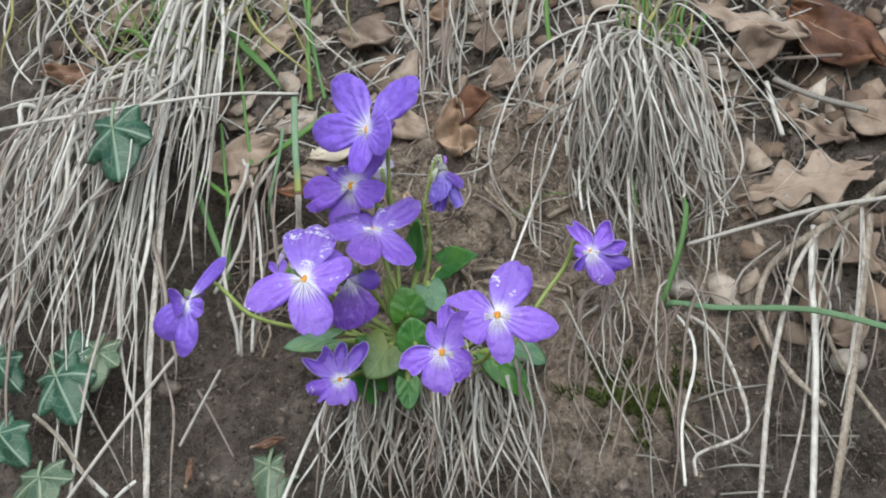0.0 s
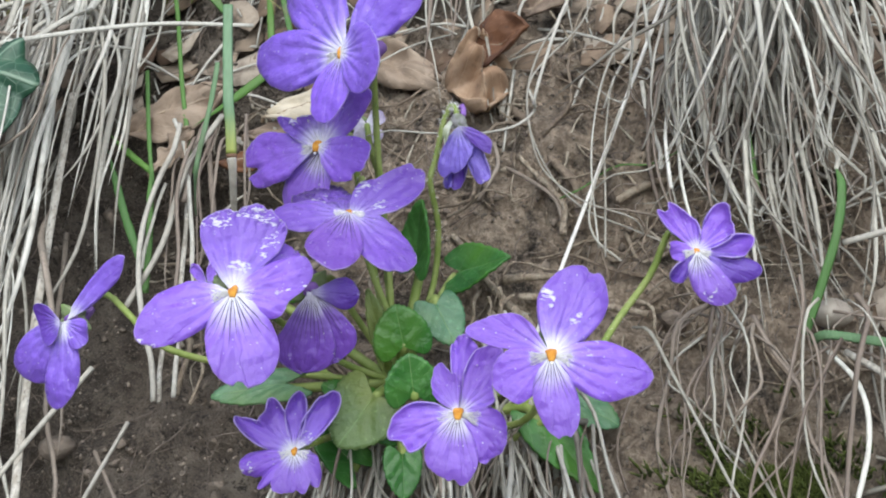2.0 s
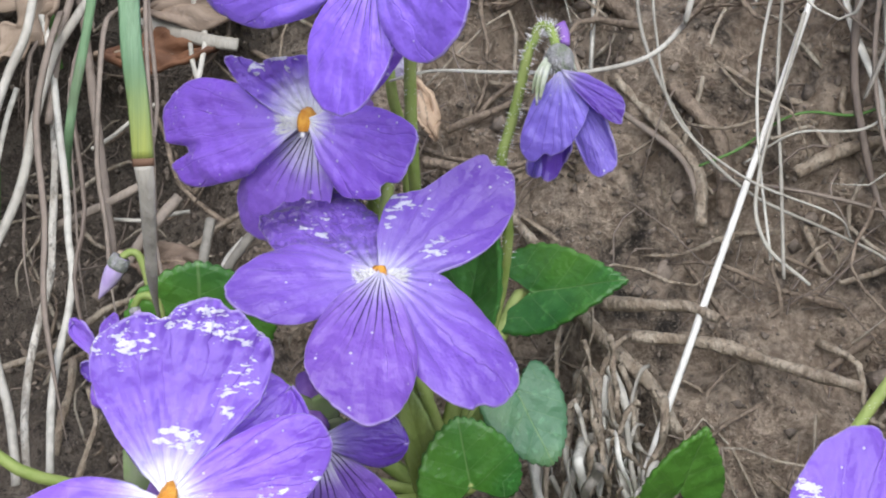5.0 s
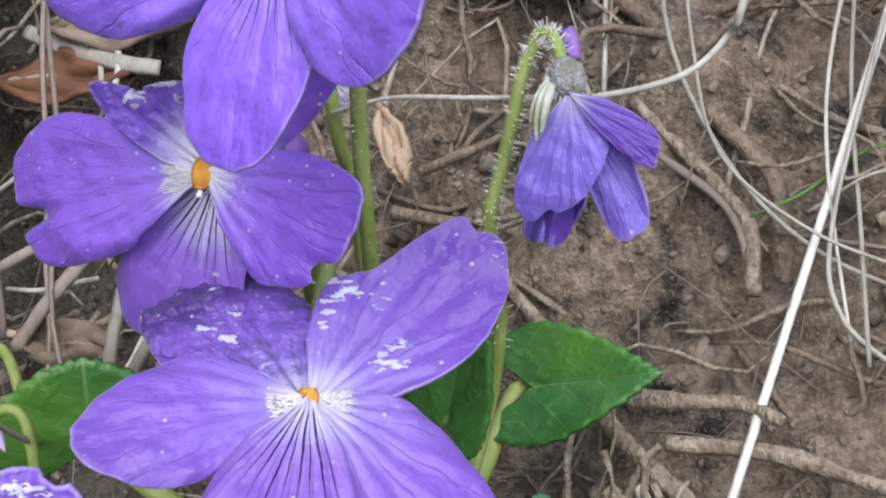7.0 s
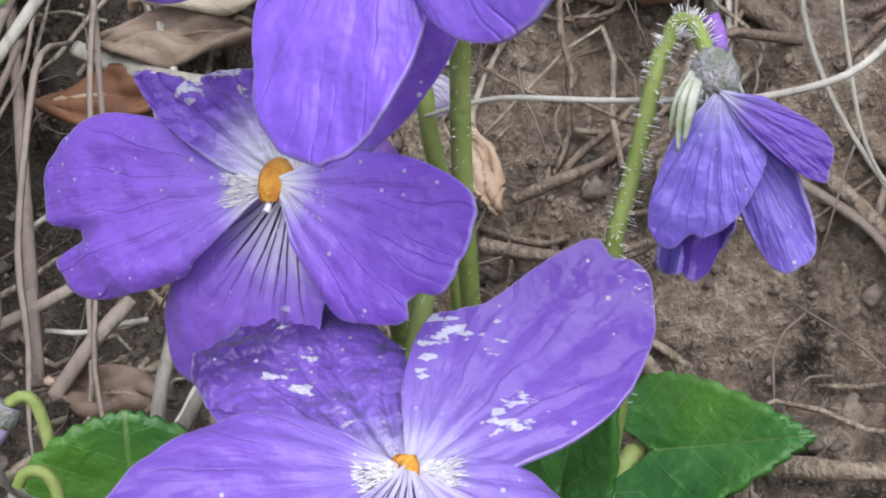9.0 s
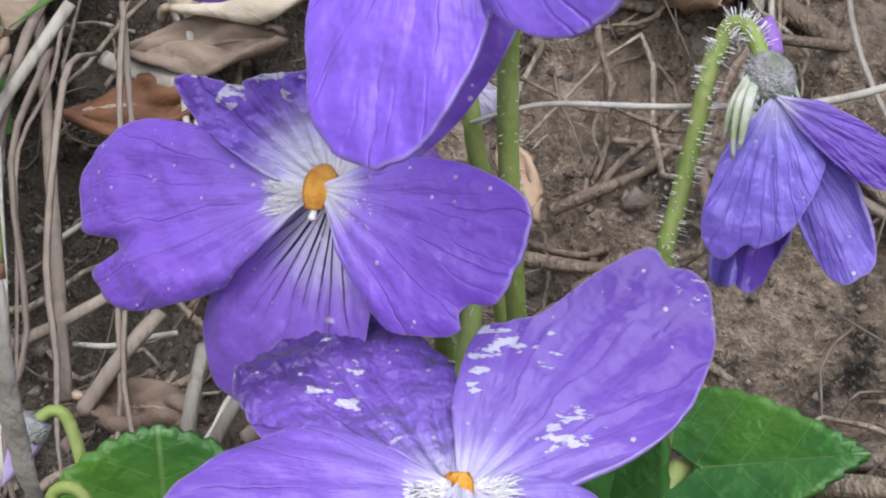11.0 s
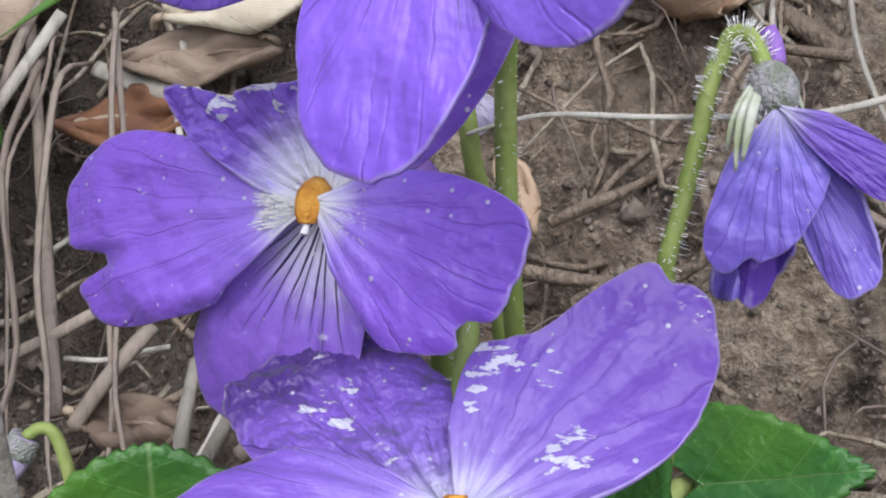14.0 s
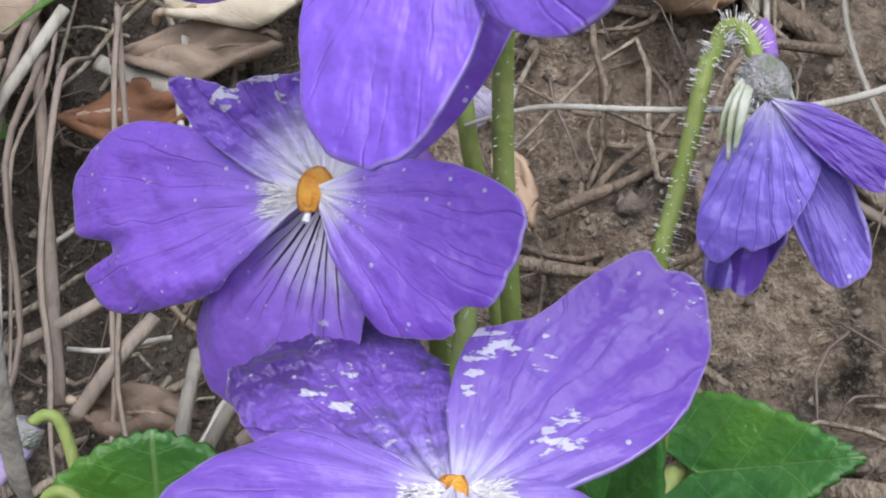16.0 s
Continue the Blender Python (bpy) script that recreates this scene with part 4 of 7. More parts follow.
flower("violet", "nodding half-closed violet flower hanging from a hooked hairy stem", (0.0175, 0.0060, 0.1236), (-0.263, -0.965, 0.007), [(-172, (-54, 36, (2.0, 3.3, 3.9, 4.5, 5.3, 5.9, 6.3, 6.9, 6.1, 3.9, 2.0)), 0, {'lift': 0.8, 'cup': -0.3, 'ruffle': 0.02, 'bites': ((1, 0.25, 3),)}),
    (129, (-32, 15, (1.7, 2.3, 3.4, 4.5, 5.1, 5.3, 5.5, 5.7, 4.8, 2.8, 1.6)), 2, {'lift': 1.0, 'cup': -0.2}),
    (155, (-22, 14, (3.0, 4.7, 5.6, 6.8, 7.7, 8.0, 8.0, 8.1, 7.7, 6.4, 4.6)), 0, {'lift': -0.2, 'cup': -0.4, 'roll': -0.5, 'ruffle': 0.03}),
    (-176, (-18, 9, (3.4, 4.6, 5.8, 6.2, 6.8, 7.2, 7.9, 8.2, 8.1, 7.4, 5.4)), 2, {'lift': -0.9, 'cup': -0.5, 'ruffle': 0.06}),
    (-168, (-7, 9, (5.0, 6.9, 7.4, 7.9, 8.1, 8.2, 8.2, 8.2, 7.9, 6.9, 5.1)), 0, {'lift': -1.2, 'ruffle': 0.05})], BUDSET, size=.8, hairs=False, centre=False, sepals=False)
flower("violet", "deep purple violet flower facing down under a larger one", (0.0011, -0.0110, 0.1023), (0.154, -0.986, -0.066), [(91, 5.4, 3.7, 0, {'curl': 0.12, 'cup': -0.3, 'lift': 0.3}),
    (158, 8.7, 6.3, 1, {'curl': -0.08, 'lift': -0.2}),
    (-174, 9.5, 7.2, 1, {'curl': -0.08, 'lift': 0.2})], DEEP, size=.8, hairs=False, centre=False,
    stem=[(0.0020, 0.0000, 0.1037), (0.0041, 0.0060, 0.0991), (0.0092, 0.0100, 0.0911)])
flower("violet", "pale faded flower back, whitish with violet flecks", (0.0045, 0.0130, 0.1245), (0.013, -0.999, 0.030), [(51, 2.8, 2.4, 0, {'curl': -0.1}),
    (-159, 2.1, 2.6, 0, {'curl': -0.1}),
    (136, 2.7, 2.2, 0, {'curl': -0.1}),
    (-78, 1.8, 2.1, 0, {'curl': -0.1})], [WHITE_PETAL] * 3, size=.55, hairs=False, centre=False,
    stem=[(0.0052, 0.0080, 0.1237), (0.0056, 0.0080, 0.1212), (0.0063, 0.0090, 0.1187), (0.0068, 0.0100, 0.1152), (0.0091, 0.0110, 0.0910)], stem_r=.4)
flower("violet", "small withered violet flower with rolled petals", (-0.0147, 0.0040, 0.1022), (-0.178, -0.964, 0.199), [(-37, 3.8, 1.5, 0, {'frill': 0.1, 'curl': 0.1, 'cup': 0.4, 'ruffle': 0.1}),
    (11, 3.5, 1.5, 0, {'frill': 0.1, 'cup': 0.4}),
    (-118, 1.6, 1.6, 2, {'frill': 0.1, 'cup': 0.5}),
    (179, 3.1, 1.9, 0, {'frill': 0.1, 'curl': -0.1, 'ruffle': 0.1})], DEEP_MIX, size=.5, hairs=False, centre=False,
    stem=[(-0.0147, 0.0080, 0.1021), (-0.0131, 0.0090, 0.0995), (-0.0092, 0.0100, 0.0962), (0.0027, 0.0110, 0.0893)])


def nodding_parts(thing):
    """Calyx, stem and its hairs of the hanging flower."""
    top, mid = Vector((0.0170, 0.0065, 0.1253)), Vector((0.0173, 0.0060, 0.1242))
    low = mid * 2 - top
    turn, reach = (low - top).to_track_quat("Z", "Y"), (mid - top).length
    wide = 0.00105
    bm = bmesh.new()
    bmesh.ops.create_uvsphere(bm, u_segments=18, v_segments=12, radius=1)
    for q in bm.verts:
        k = 1 + .1 * noise.noise(q.co * 3)
        q.co = mid + turn @ Vector((q.co.x * wide * k, q.co.y * wide * k * .9, q.co.z * reach))
    calyx = part("calyx", bm, CALYX, thing, "grey-green swollen calyx")
    rng = random.Random(9)
    bm = bmesh.new()
    for _ in range(150):
        dirn = Vector((rng.uniform(-1, 1), rng.uniform(-1, .2), rng.uniform(-.8, 1))).normalized()
        p = mid + turn @ Vector((dirn.x * wide * .97, dirn.y * wide * .88, dirn.z * reach * .97))
        q = p + (p - mid).normalized() * rng.uniform(.00015, .0003) + Vector((0, 0, -.0001))
        tube(bm, [p, (p + q) / 2, q], .00002, .000012, 3)
    tagged(part("calyx_hair", bm, HAIR, calyx, "fine white hairs"), kind="stuff")
    for line, hw in (([(0.0163, 0.0056, 0.1243), (0.0157, 0.0050, 0.1235), (0.0154, 0.0049, 0.1227), (0.0153, 0.0050, 0.1219)], 10), ([(0.0163, 0.0052, 0.1241), (0.0158, 0.0047, 0.1233), (0.0156, 0.0046, 0.1222), (0.0156, 0.0048, 0.1211)], 12), ([(0.0164, 0.0050, 0.1240), (0.0161, 0.0045, 0.1233), (0.0159, 0.0044, 0.1224), (0.0158, 0.0046, 0.1215)], 13), ([(0.0175, 0.0056, 0.1249), (0.0179, 0.0056, 0.1244), (0.0182, 0.0058, 0.1239), (0.0185, 0.0060, 0.1234)], 8)):
        line, rows = spline(line, 8), []
        for i, c in enumerate(line):
            ahead = (line[min(i + 1, 8)] - line[max(i - 1, 0)]).normalized()
            side = ahead.cross(Vector((.3, -1, .2))).normalized()
            k = hw * 0.000016 * (.25 + .75 * math.sin(math.pi * min(1, .25 + .75 * i / 8)))
            rows.append([c + side * (k * u) - Vector((0, 1, 0)) * (k * .3 * (1 - u * u)) for u in (-1, -.5, 0, .5, 1)])
        part("sepal", sheet(rows, .00012), SEPAL_PALE, thing)
    bm = bmesh.new()
    tube(bm, spline([(0.0178, 0.0075, 0.1252), (0.0178, 0.0080, 0.1260), (0.0175, 0.0082, 0.1267)], 8), .0004, .00042, 8)
    part("spur", bm, VIOLET, thing, "violet spur above the calyx")
    line = spline([mid, top, (0.0168, 0.0072, 0.1261), (0.0165, 0.0076, 0.1265), (0.0160, 0.0080, 0.1264), (0.0157, 0.0080, 0.1255), (0.0153, 0.0080, 0.1248), (0.0148, 0.0080, 0.1221), (0.0141, 0.0080, 0.1189), (0.0136, 0.0080, 0.1164), (0.0146, 0.0110, 0.1101), (0.0135, 0.0130, 0.1013), BASE], 40)
    bm = bmesh.new()
    tube(bm, line, .00034, .00044, 9)
    stem = part("stem", bm, STEM, thing, "hooked green stem")
    rng = random.Random(4)
    bm = bmesh.new()
    for _ in range(330):
        k = rng.randrange(4, 34)
        p = line[k].lerp(line[k + 1], rng.random())
        ahead = (line[k + 1] - line[k]).normalized()
        dirn = Vector((rng.uniform(-1, 1), rng.uniform(-1, .4), rng.uniform(-1, 1)))
        dirn = (dirn - ahead * dirn.dot(ahead)).normalized()
        q = p + dirn * rng.uniform(.0005, .0009)
        tube(bm, [p, (p + q) / 2, q], .00003, .000018, 3)
    tagged(part("stem_hair", bm, HAIR, stem, "short stiff white hairs"), kind="stuff")


nodding_parts([o for o in scene.objects if o.get("label", "").startswith("nodding")][0])


# ---- violet leaves ----
def heart_leaf(name, label, base, tip, width, face, material, fold=0.0, curl=0.0, teeth=18, stalk=None, lobe=.3, seed=0, pointed=False, category="leaf", group="leaves of the violet clump"):
    """A heart-shaped toothed leaf from its stalk's end to its tip. width in mm; face: the way its upper side looks."""
    base, tip, face = Vector(base), Vector(tip), Vector(face).normalized()
    along = (tip - base)
    L = along.length
    along.normalize()
    across = along.cross(face).normalized()
    up = across.cross(along)
    W = width / 1000
    thing = tagged(new(name), label, category, group)
    ph = random.Random(seed + 3).uniform(0, 6)
    tip_half = [(.06, .94), (.17, .8), (.33, .57), (.46, .3), (.5, .06)] if pointed else [(.11, .95), (.26, .82), (.41, .58), (.495, .3), (.5, .06)]
    half = [(0, 1)] + tip_half + [ (.45, -lobe * .6), (.36, -lobe), (.25, -lobe * .85), (.13, -lobe * .35), (.012, .01)]
    half = spline([(x, y, 0) for x, y in half], 3 * teeth)
    rim = [(-q.x, q.y, k) for k, q in enumerate(half)][::-1] + [(q.x, q.y, k) for k, q in enumerate(half)][1:]
    rows, uvs, m = [], [], 10
    for i in range(m + 1):
        v, row, line = i / m, [], []
        for x, y, k in rim:
            notch = 1 + ((.02, .008, -.02)[k % 3] if 0 < k < 3 * teeth - 2 else 0) * v ** 6
            x, y = x * v * notch, .04 + (y - .04) * v * notch
            a = abs(x) * 2
            h = fold * abs(x) * W + curl * L * y * y + .012 * L * math.sin(7 * y + 4 * x + ph) - .03 * L * a * a
            h += .012 * L * math.cos((y - a * .55) * 16) * min(1, a * 3) * (1 - a * .6)
            row.append(base + along * (y * L) + across * (x * W) + up * h)
            line.append((x + .5, max(0, y)))
        rows.append(row)
        uvs.append(line)
    part("blade", sheet(rows, .00035, uvs), material, thing)
    if stalk:
        bm = bmesh.new()
        tube(bm, spline([base + along * L * .05 - up * .0007, base - along * L * .12 - up * .0012] + [Vector(q) for q in stalk], 14), .0006, .0007, 8)
        part("stalk", bm, STEM, thing, "pale green leaf stalk")
    return thing


FRONT = (0, -.8, .6)
heart_leaf("violet_leaf", "heart-shaped toothed violet leaf lying flat over the soil", (0.0173, 0.0172, 0.1046), (0.0241, 0.0120, 0.1071), 7.8, (.1, -.85, .5), LEAF, .3, -.05, stalk=[(0.0158, 0.0175, 0.1030), BASE], lobe=.3, pointed=True)
heart_leaf("violet_leaf", "bright green folded violet leaf standing upright", (0.0116, 0.0090, 0.1050), (0.0129, 0.0070, 0.1142), 5.2, (-.5, -.8, .2), LEAF, .35, .05, stalk=[BASE], lobe=.1)
heart_leaf("violet_leaf", "round scalloped violet leaf, fresh green", (0.0112, -0.0020, 0.0955), (0.0102, -0.0030, 0.1007), 7.2, FRONT, LEAF, 0.15, -0.1, stalk=[BASE], lobe=0.24)
heart_leaf("violet_leaf", "dull blue-green violet leaf behind the fresh ones", (0.0147, 0.0040, 0.1006), (0.0175, 0.0020, 0.0956), 6.2, (.2, -.9, .4), LEAF_BLUE, 0.1, -0.05, stalk=[BASE], lobe=0.2)
heart_leaf("violet_leaf", "large fresh violet leaf with scalloped rim", (0.0128, -0.0060, 0.0901), (0.0122, -0.0070, 0.0950), 6.8, FRONT, LEAF, 0.15, -0.1, stalk=[BASE], lobe=0.26)
heart_leaf("violet_leaf", "dark violet leaf under the blooms", (-0.0038, 0.0020, 0.0903), (-0.0132, 0.0000, 0.0891), 4.9, FRONT, LEAF_BLUE, .1, -.1, stalk=[BASE])
heart_leaf("violet_leaf", "violet leaf hanging down, half bright and half shaded", (0.0284, -0.0020, 0.0865), (0.0355, -0.0060, 0.0788), 6.7, (.2, -.9, .3), LEAF, .3, -.05, stalk=[(0.0251, 0.0040, 0.0876), BASE_LOW], pointed=True)
heart_leaf("violet_leaf", "grey-green violet leaf beside a flower", (0.0311, 0.0020, 0.0895), (0.0379, 0.0000, 0.0862), 5.7, FRONT, LEAF_BLUE, .1, -.05, stalk=[BASE_LOW])
heart_leaf("violet_leaf", "small violet leaf hanging below the clump", (0.0114, -0.0040, 0.0826), (0.0118, -0.0060, 0.0775), 4.7, FRONT, LEAF, 0.2, -0.05, stalk=[BASE], lobe=0.2)
heart_leaf("violet_leaf", "small bright violet leaf behind a frilly flower", (0.0046, 0.0020, 0.0804), (-0.0004, 0.0000, 0.0861), 5.8, FRONT, LEAF, .15, -.05, stalk=[BASE])
heart_leaf("violet_leaf", "pale hairy underside of a violet leaf in the clump", (0.0077, -0.0020, 0.0894), (0.0034, -0.0040, 0.0834), 9.1, (-.1, -.95, .2), LEAF_PALE, 0.1, -0.05, stalk=[BASE], lobe=0.2)
heart_leaf("violet_leaf", "pointed violet leaf above a notched flower", (0.0278, 0.0060, 0.0919), (0.0291, 0.0040, 0.0977), 6.4, (.2, -.9, .4), LEAF, .2, -.03, stalk=[BASE_LOW], pointed=True)
heart_leaf("violet_leaf", "round violet leaf low behind the blooms", (-0.0092, 0.0140, 0.1020), (-0.0093, 0.0130, 0.1078), 11.7, (0, -.7, .7), LEAF, .1, -.05, stalk=[BASE])
heart_leaf("violet_leaf", "young pale green leaf unrolling in the clump", (0.0086, 0.0000, 0.0949), (0.0064, 0.0000, 0.1026), 2.6, FRONT, LEAF_PALE, .5, -.03, stalk=[BASE])
heart_leaf("violet_leaf", "fresh violet leaf under the deep purple flower", (0.0087, 0.0000, 0.0862), (0.0012, -0.0020, 0.0908), 6.2, FRONT, LEAF, .15, -.03, stalk=[BASE])



# ---- dry grass, blades and litter on the bank ----
def stalk(name, label, r, material, *points, end=None, flat=.8, taper=0.0, sides=7, steps=24, rough=.12, category="grass", group="loose dry stalks on the bank"):
    bm = bmesh.new()
    tube(bm, spline(points, steps), r / 1000, (end if end is not None else r) / 1000, sides, flat, taper, rough=rough)
    return tagged(part(name, bm, material), label, category, group)


def fan(name, label, a, b, c, d, n, arch, r, materials, seed, wobble=.15, short=.5, category="grass tuft", group="dry grass tufts on the bank", steps=18, sides=5, flat=.55, curlend=0.0):
    """A tuft: blades that rise from the line a to b, arch out from the bank and hang to the line c to d."""
    rng = random.Random(seed)
    a, b, c, d = (Vector(q) for q in (a, b, c, d))
    thing = tagged(new(name), label, category, group)
    size = (c - a).length
    down = (c.lerp(d, .5) - a.lerp(b, .5)).normalized()
    side = down.cross(NORMAL).normalized()
    for k in range(n):
        s = rng.random()
        p0 = a.lerp(b, s) + Vector([rng.gauss(0, .0022) for _ in range(3)])
        q = c.lerp(d, min(1.1, max(-.1, s + rng.gauss(0, .28))))
        p3 = p0 + (q - p0) * rng.uniform(short, 1.08)
        lift, push, drift = rng.uniform(0, .12) * size, arch / 1000 * rng.uniform(.1, 1.35), 0.0
        bow, pts = rng.gauss(0, wobble), []
        for i in range(7):
            t = i / 6
            drift += rng.gauss(0, wobble * .07) * size
            p = p0.lerp(p3, t) + Vector((0, 0, 1)) * lift * math.sin(math.pi * min(1, t * 2)) * (1 if t < .5 else 0)
            p += NORMAL * push * math.sin(math.pi * (t * .85 + .05)) ** .7 + side * (drift + bow * size * .35 * math.sin(math.pi * t))
            pts.append(p + NORMAL * rng.gauss(0, .0006))
        if curlend and rng.random() < .5:
            pts.append(pts[-1] + (side * rng.gauss(0, 1) + down * rng.gauss(.2, .6)) * size * curlend)
        bm = bmesh.new()
        rr = r / 1000 * rng.choice((.5, .7, .9, 1, 1.2, 1.6))
        tube(bm, spline(pts, steps), rr, rr * .6, sides, flat, .25, (rng.uniform(-.6, .6), -1, rng.uniform(-.2, .5)))
        part("blade", bm, rng.choice(materials), thing)
    return thing


DRY = [STRAW, STRAW, STRAW_PALE]
PALE = [STRAW_PALE, STRAW_PALE, STRAW]
TANGLE = [STRAW, STRAW_PALE, STRAW_PALE, STRAW, ROOT_PALE]
fan("dry_grass_tuft", "large tuft of bleached dry grass hanging over the bank's edge", (0.0540, 0.0242, 0.1480), (0.0674, 0.0185, 0.1475), (0.0475, 0.0140, 0.1130), (0.0737, 0.0022, 0.1122), 130, 13, .32, TANGLE, 1, .24, .45, curlend=.12)
fan("dry_grass_tuft", "inner strands of a dry grass tuft, grey and tangled", (0.0502, 0.0285, 0.1440), (0.0650, 0.0218, 0.1430), (0.0500, 0.0080, 0.0993), (0.0652, -0.0002, 0.0974), 60, 6, .3, [STRAW, ROOT, STRAW_PALE], 2, .25, .5)
fan("dry_grass_tuft", "matted dry grass hanging straight below the violet clump", (0.0003, 0.0158, 0.0830), (0.0339, 0.0031, 0.0850), (-0.0031, -0.0013, 0.0545), (0.0367, -0.0155, 0.0581), 150, 6, .3, [STRAW, STRAW, ROOT_PALE, STRAW_PALE], 3, .28, .5)
fan("dry_grass_tuft", "thick sheaf of pale dry grass drooping over ivy", (-0.0860, 0.0780, 0.1442), (-0.0492, 0.0688, 0.1545), (-0.1007, 0.0545, 0.0809), (-0.0625, 0.0363, 0.0762), 72, 13, .48, TANGLE, 4, .34, .55)
fan("dry_grass_tuft", "long straight pale straws falling from the upper bank", (-0.0544, 0.0826, 0.1732), (-0.0362, 0.0751, 0.1730), (-0.0663, 0.0434, 0.0926), (-0.0395, 0.0274, 0.0835), 30, 9, .56, PALE, 5, .1, .35)
fan("dry_grass_tuft", "dry grass trailing down to the ivy leaves", (-0.0971, 0.0690, 0.1114), (-0.0499, 0.0511, 0.1139), (-0.0812, 0.0284, 0.0508), (-0.0392, 0.0133, 0.0544), 24, 6, .42, TANGLE, 6, .2, .5)
# root browns on these strands put the hollow's shade into their colour
fan("dry_grass_tuft", "dry strands beside the violet clump", (-0.0324, 0.0516, 0.1274), (-0.0136, 0.0436, 0.1268), (-0.0284, 0.0278, 0.0836), (-0.0122, 0.0203, 0.0819), 7, 3, .3, [ROOT_PALE, ROOT, ROOT], 7, .1, .5)
fan("dry_grass_tuft", "fine fibrous roots and straw hanging from the broken edge", (0.0417, 0.0059, 0.0999), (0.0666, -0.0047, 0.0992), (0.0388, -0.0125, 0.0606), (0.0685, -0.0232, 0.0632), 34, 4, .24, [ROOT, ROOT, ROOT_PALE, STRAW], 8, .34, .25, curlend=.08)
fan("dry_grass_tuft", "reddish thin dry strands between leaf litter", (0.0071, 0.0630, 0.1743), (0.0240, 0.0551, 0.1724), (0.0078, 0.0377, 0.1276), (0.0220, 0.0317, 0.1271), 18, 5, .36, [STRAW, ROOT], 9, .2, .4)
fan("dry_grass_tuft", "bleached grass at the upper bank, half fallen", (-0.1213, 0.1220, 0.1904), (-0.0062, 0.0693, 0.1802), (-0.1181, 0.0996, 0.1485), (-0.0009, 0.0472, 0.1403), 56, 8, .42, [STRAW, STRAW_PALE, OLIVE], 10, .6, .4)
fan("root_clump", "frayed tan root ends in the soil below the leaf", (0.0225, 0.0146, 0.0971), (0.0254, 0.0142, 0.0985), (0.0207, 0.0101, 0.0878), (0.0284, 0.0098, 0.0906), 30, 2.5, .3, [ROOT_BARK, STRAW, WOODY], 12, .14, .5, category="roots", group="frayed root ends")
fan("root_clump", "splayed pale root fibres under a broken stub", (0.0213, 0.0107, 0.0936), (0.0241, 0.0097, 0.0939), (0.0192, 0.0092, 0.0872), (0.0251, 0.0073, 0.0881), 26, 2, .34, [STRAW, ROOT_BARK, STRAW_PALE], 19, .12, .6, category="roots", group="frayed root ends")
stalk("root", "knobbly broken root stub above splayed fibres", .75, ROOT_BARK, (0.0216, 0.0137, 0.0992), (0.0227, 0.0125, 0.0978), (0.0238, 0.0114, 0.0956), (0.0244, 0.0103, 0.0930), end=.5, rough=.45, steps=30, flat=1)
fan("dry_grass_tuft", "thin tangled strands among weathered stalks", (0.0766, -0.0024, 0.1083), (0.0991, -0.0081, 0.1146), (0.0721, -0.0245, 0.0635), (0.0951, -0.0328, 0.0654), 17, 5, .26, [STRAW, ROOT, ROOT_PALE], 13, .34, .25)
fan("dry_grass_tuft", "dry wisps on the bank's top among dead leaves", (0.0239, 0.0560, 0.1740), (0.0513, 0.0430, 0.1707), (0.0230, 0.0419, 0.1461), (0.0440, 0.0266, 0.1340), 16, 7, .38, DRY, 14, .3, .4)
fan("green_grass_tuft", "young green grass shoots rising from the dry tuft", (0.0580, 0.0230, 0.1444), (0.0658, 0.0195, 0.1439), (0.0590, 0.0323, 0.1682), (0.0730, 0.0273, 0.1693), 26, 4, .42, [GREEN, GREEN, OLIVE], 15, .12, .5)
fan("green_grass_tuft", "sparse green grass at the upper bank", (-0.0663, 0.0822, 0.1552), (-0.0316, 0.0676, 0.1542), (-0.0842, 0.1037, 0.1891), (-0.0342, 0.0799, 0.1829), 22, 5, .34, [GREEN, OLIVE], 16, .3, .5)

fan("dry_grass_tuft", "loose looping stems thrown out from the large tuft", (0.0545, 0.0228, 0.1480), (0.0656, 0.0181, 0.1478), (0.0246, 0.0239, 0.1217), (0.0792, 0.0002, 0.1192), 16, 20, .26, PALE, 17, .55, .5, curlend=.35, steps=30)
fan("dry_grass_tuft", "crossing strands in the drooping sheaf", (-0.0942, 0.0724, 0.1348), (-0.0434, 0.0570, 0.1443), (-0.0802, 0.0448, 0.0871), (-0.0941, 0.0459, 0.0790), 24, 12, .44, [STRAW, STRAW_PALE, ROOT_PALE], 18, .5, .5)

# single stalks that stand out
stalk("dry_stalk", "long pale straw arching across the drooping grass", .5, STRAW_PALE, (-0.1027, 0.0580, 0.1355), (-0.0833, 0.0518, 0.1386), (-0.0545, 0.0431, 0.1417), (-0.0348, 0.0438, 0.1443), (-0.0182, 0.0470, 0.1448), end=.35)
stalk("dry_stalk", "straight bleached straw leaning over the soil", .32, BLEACHED, (0.0494, 0.0280, 0.1535), (0.0473, 0.0263, 0.1480), (0.0424, 0.0225, 0.1350), (0.0367, 0.0181, 0.1200), (0.0310, 0.0137, 0.1050), (0.0253, 0.0093, 0.0900), (0.0235, 0.0078, 0.0850), end=.28)
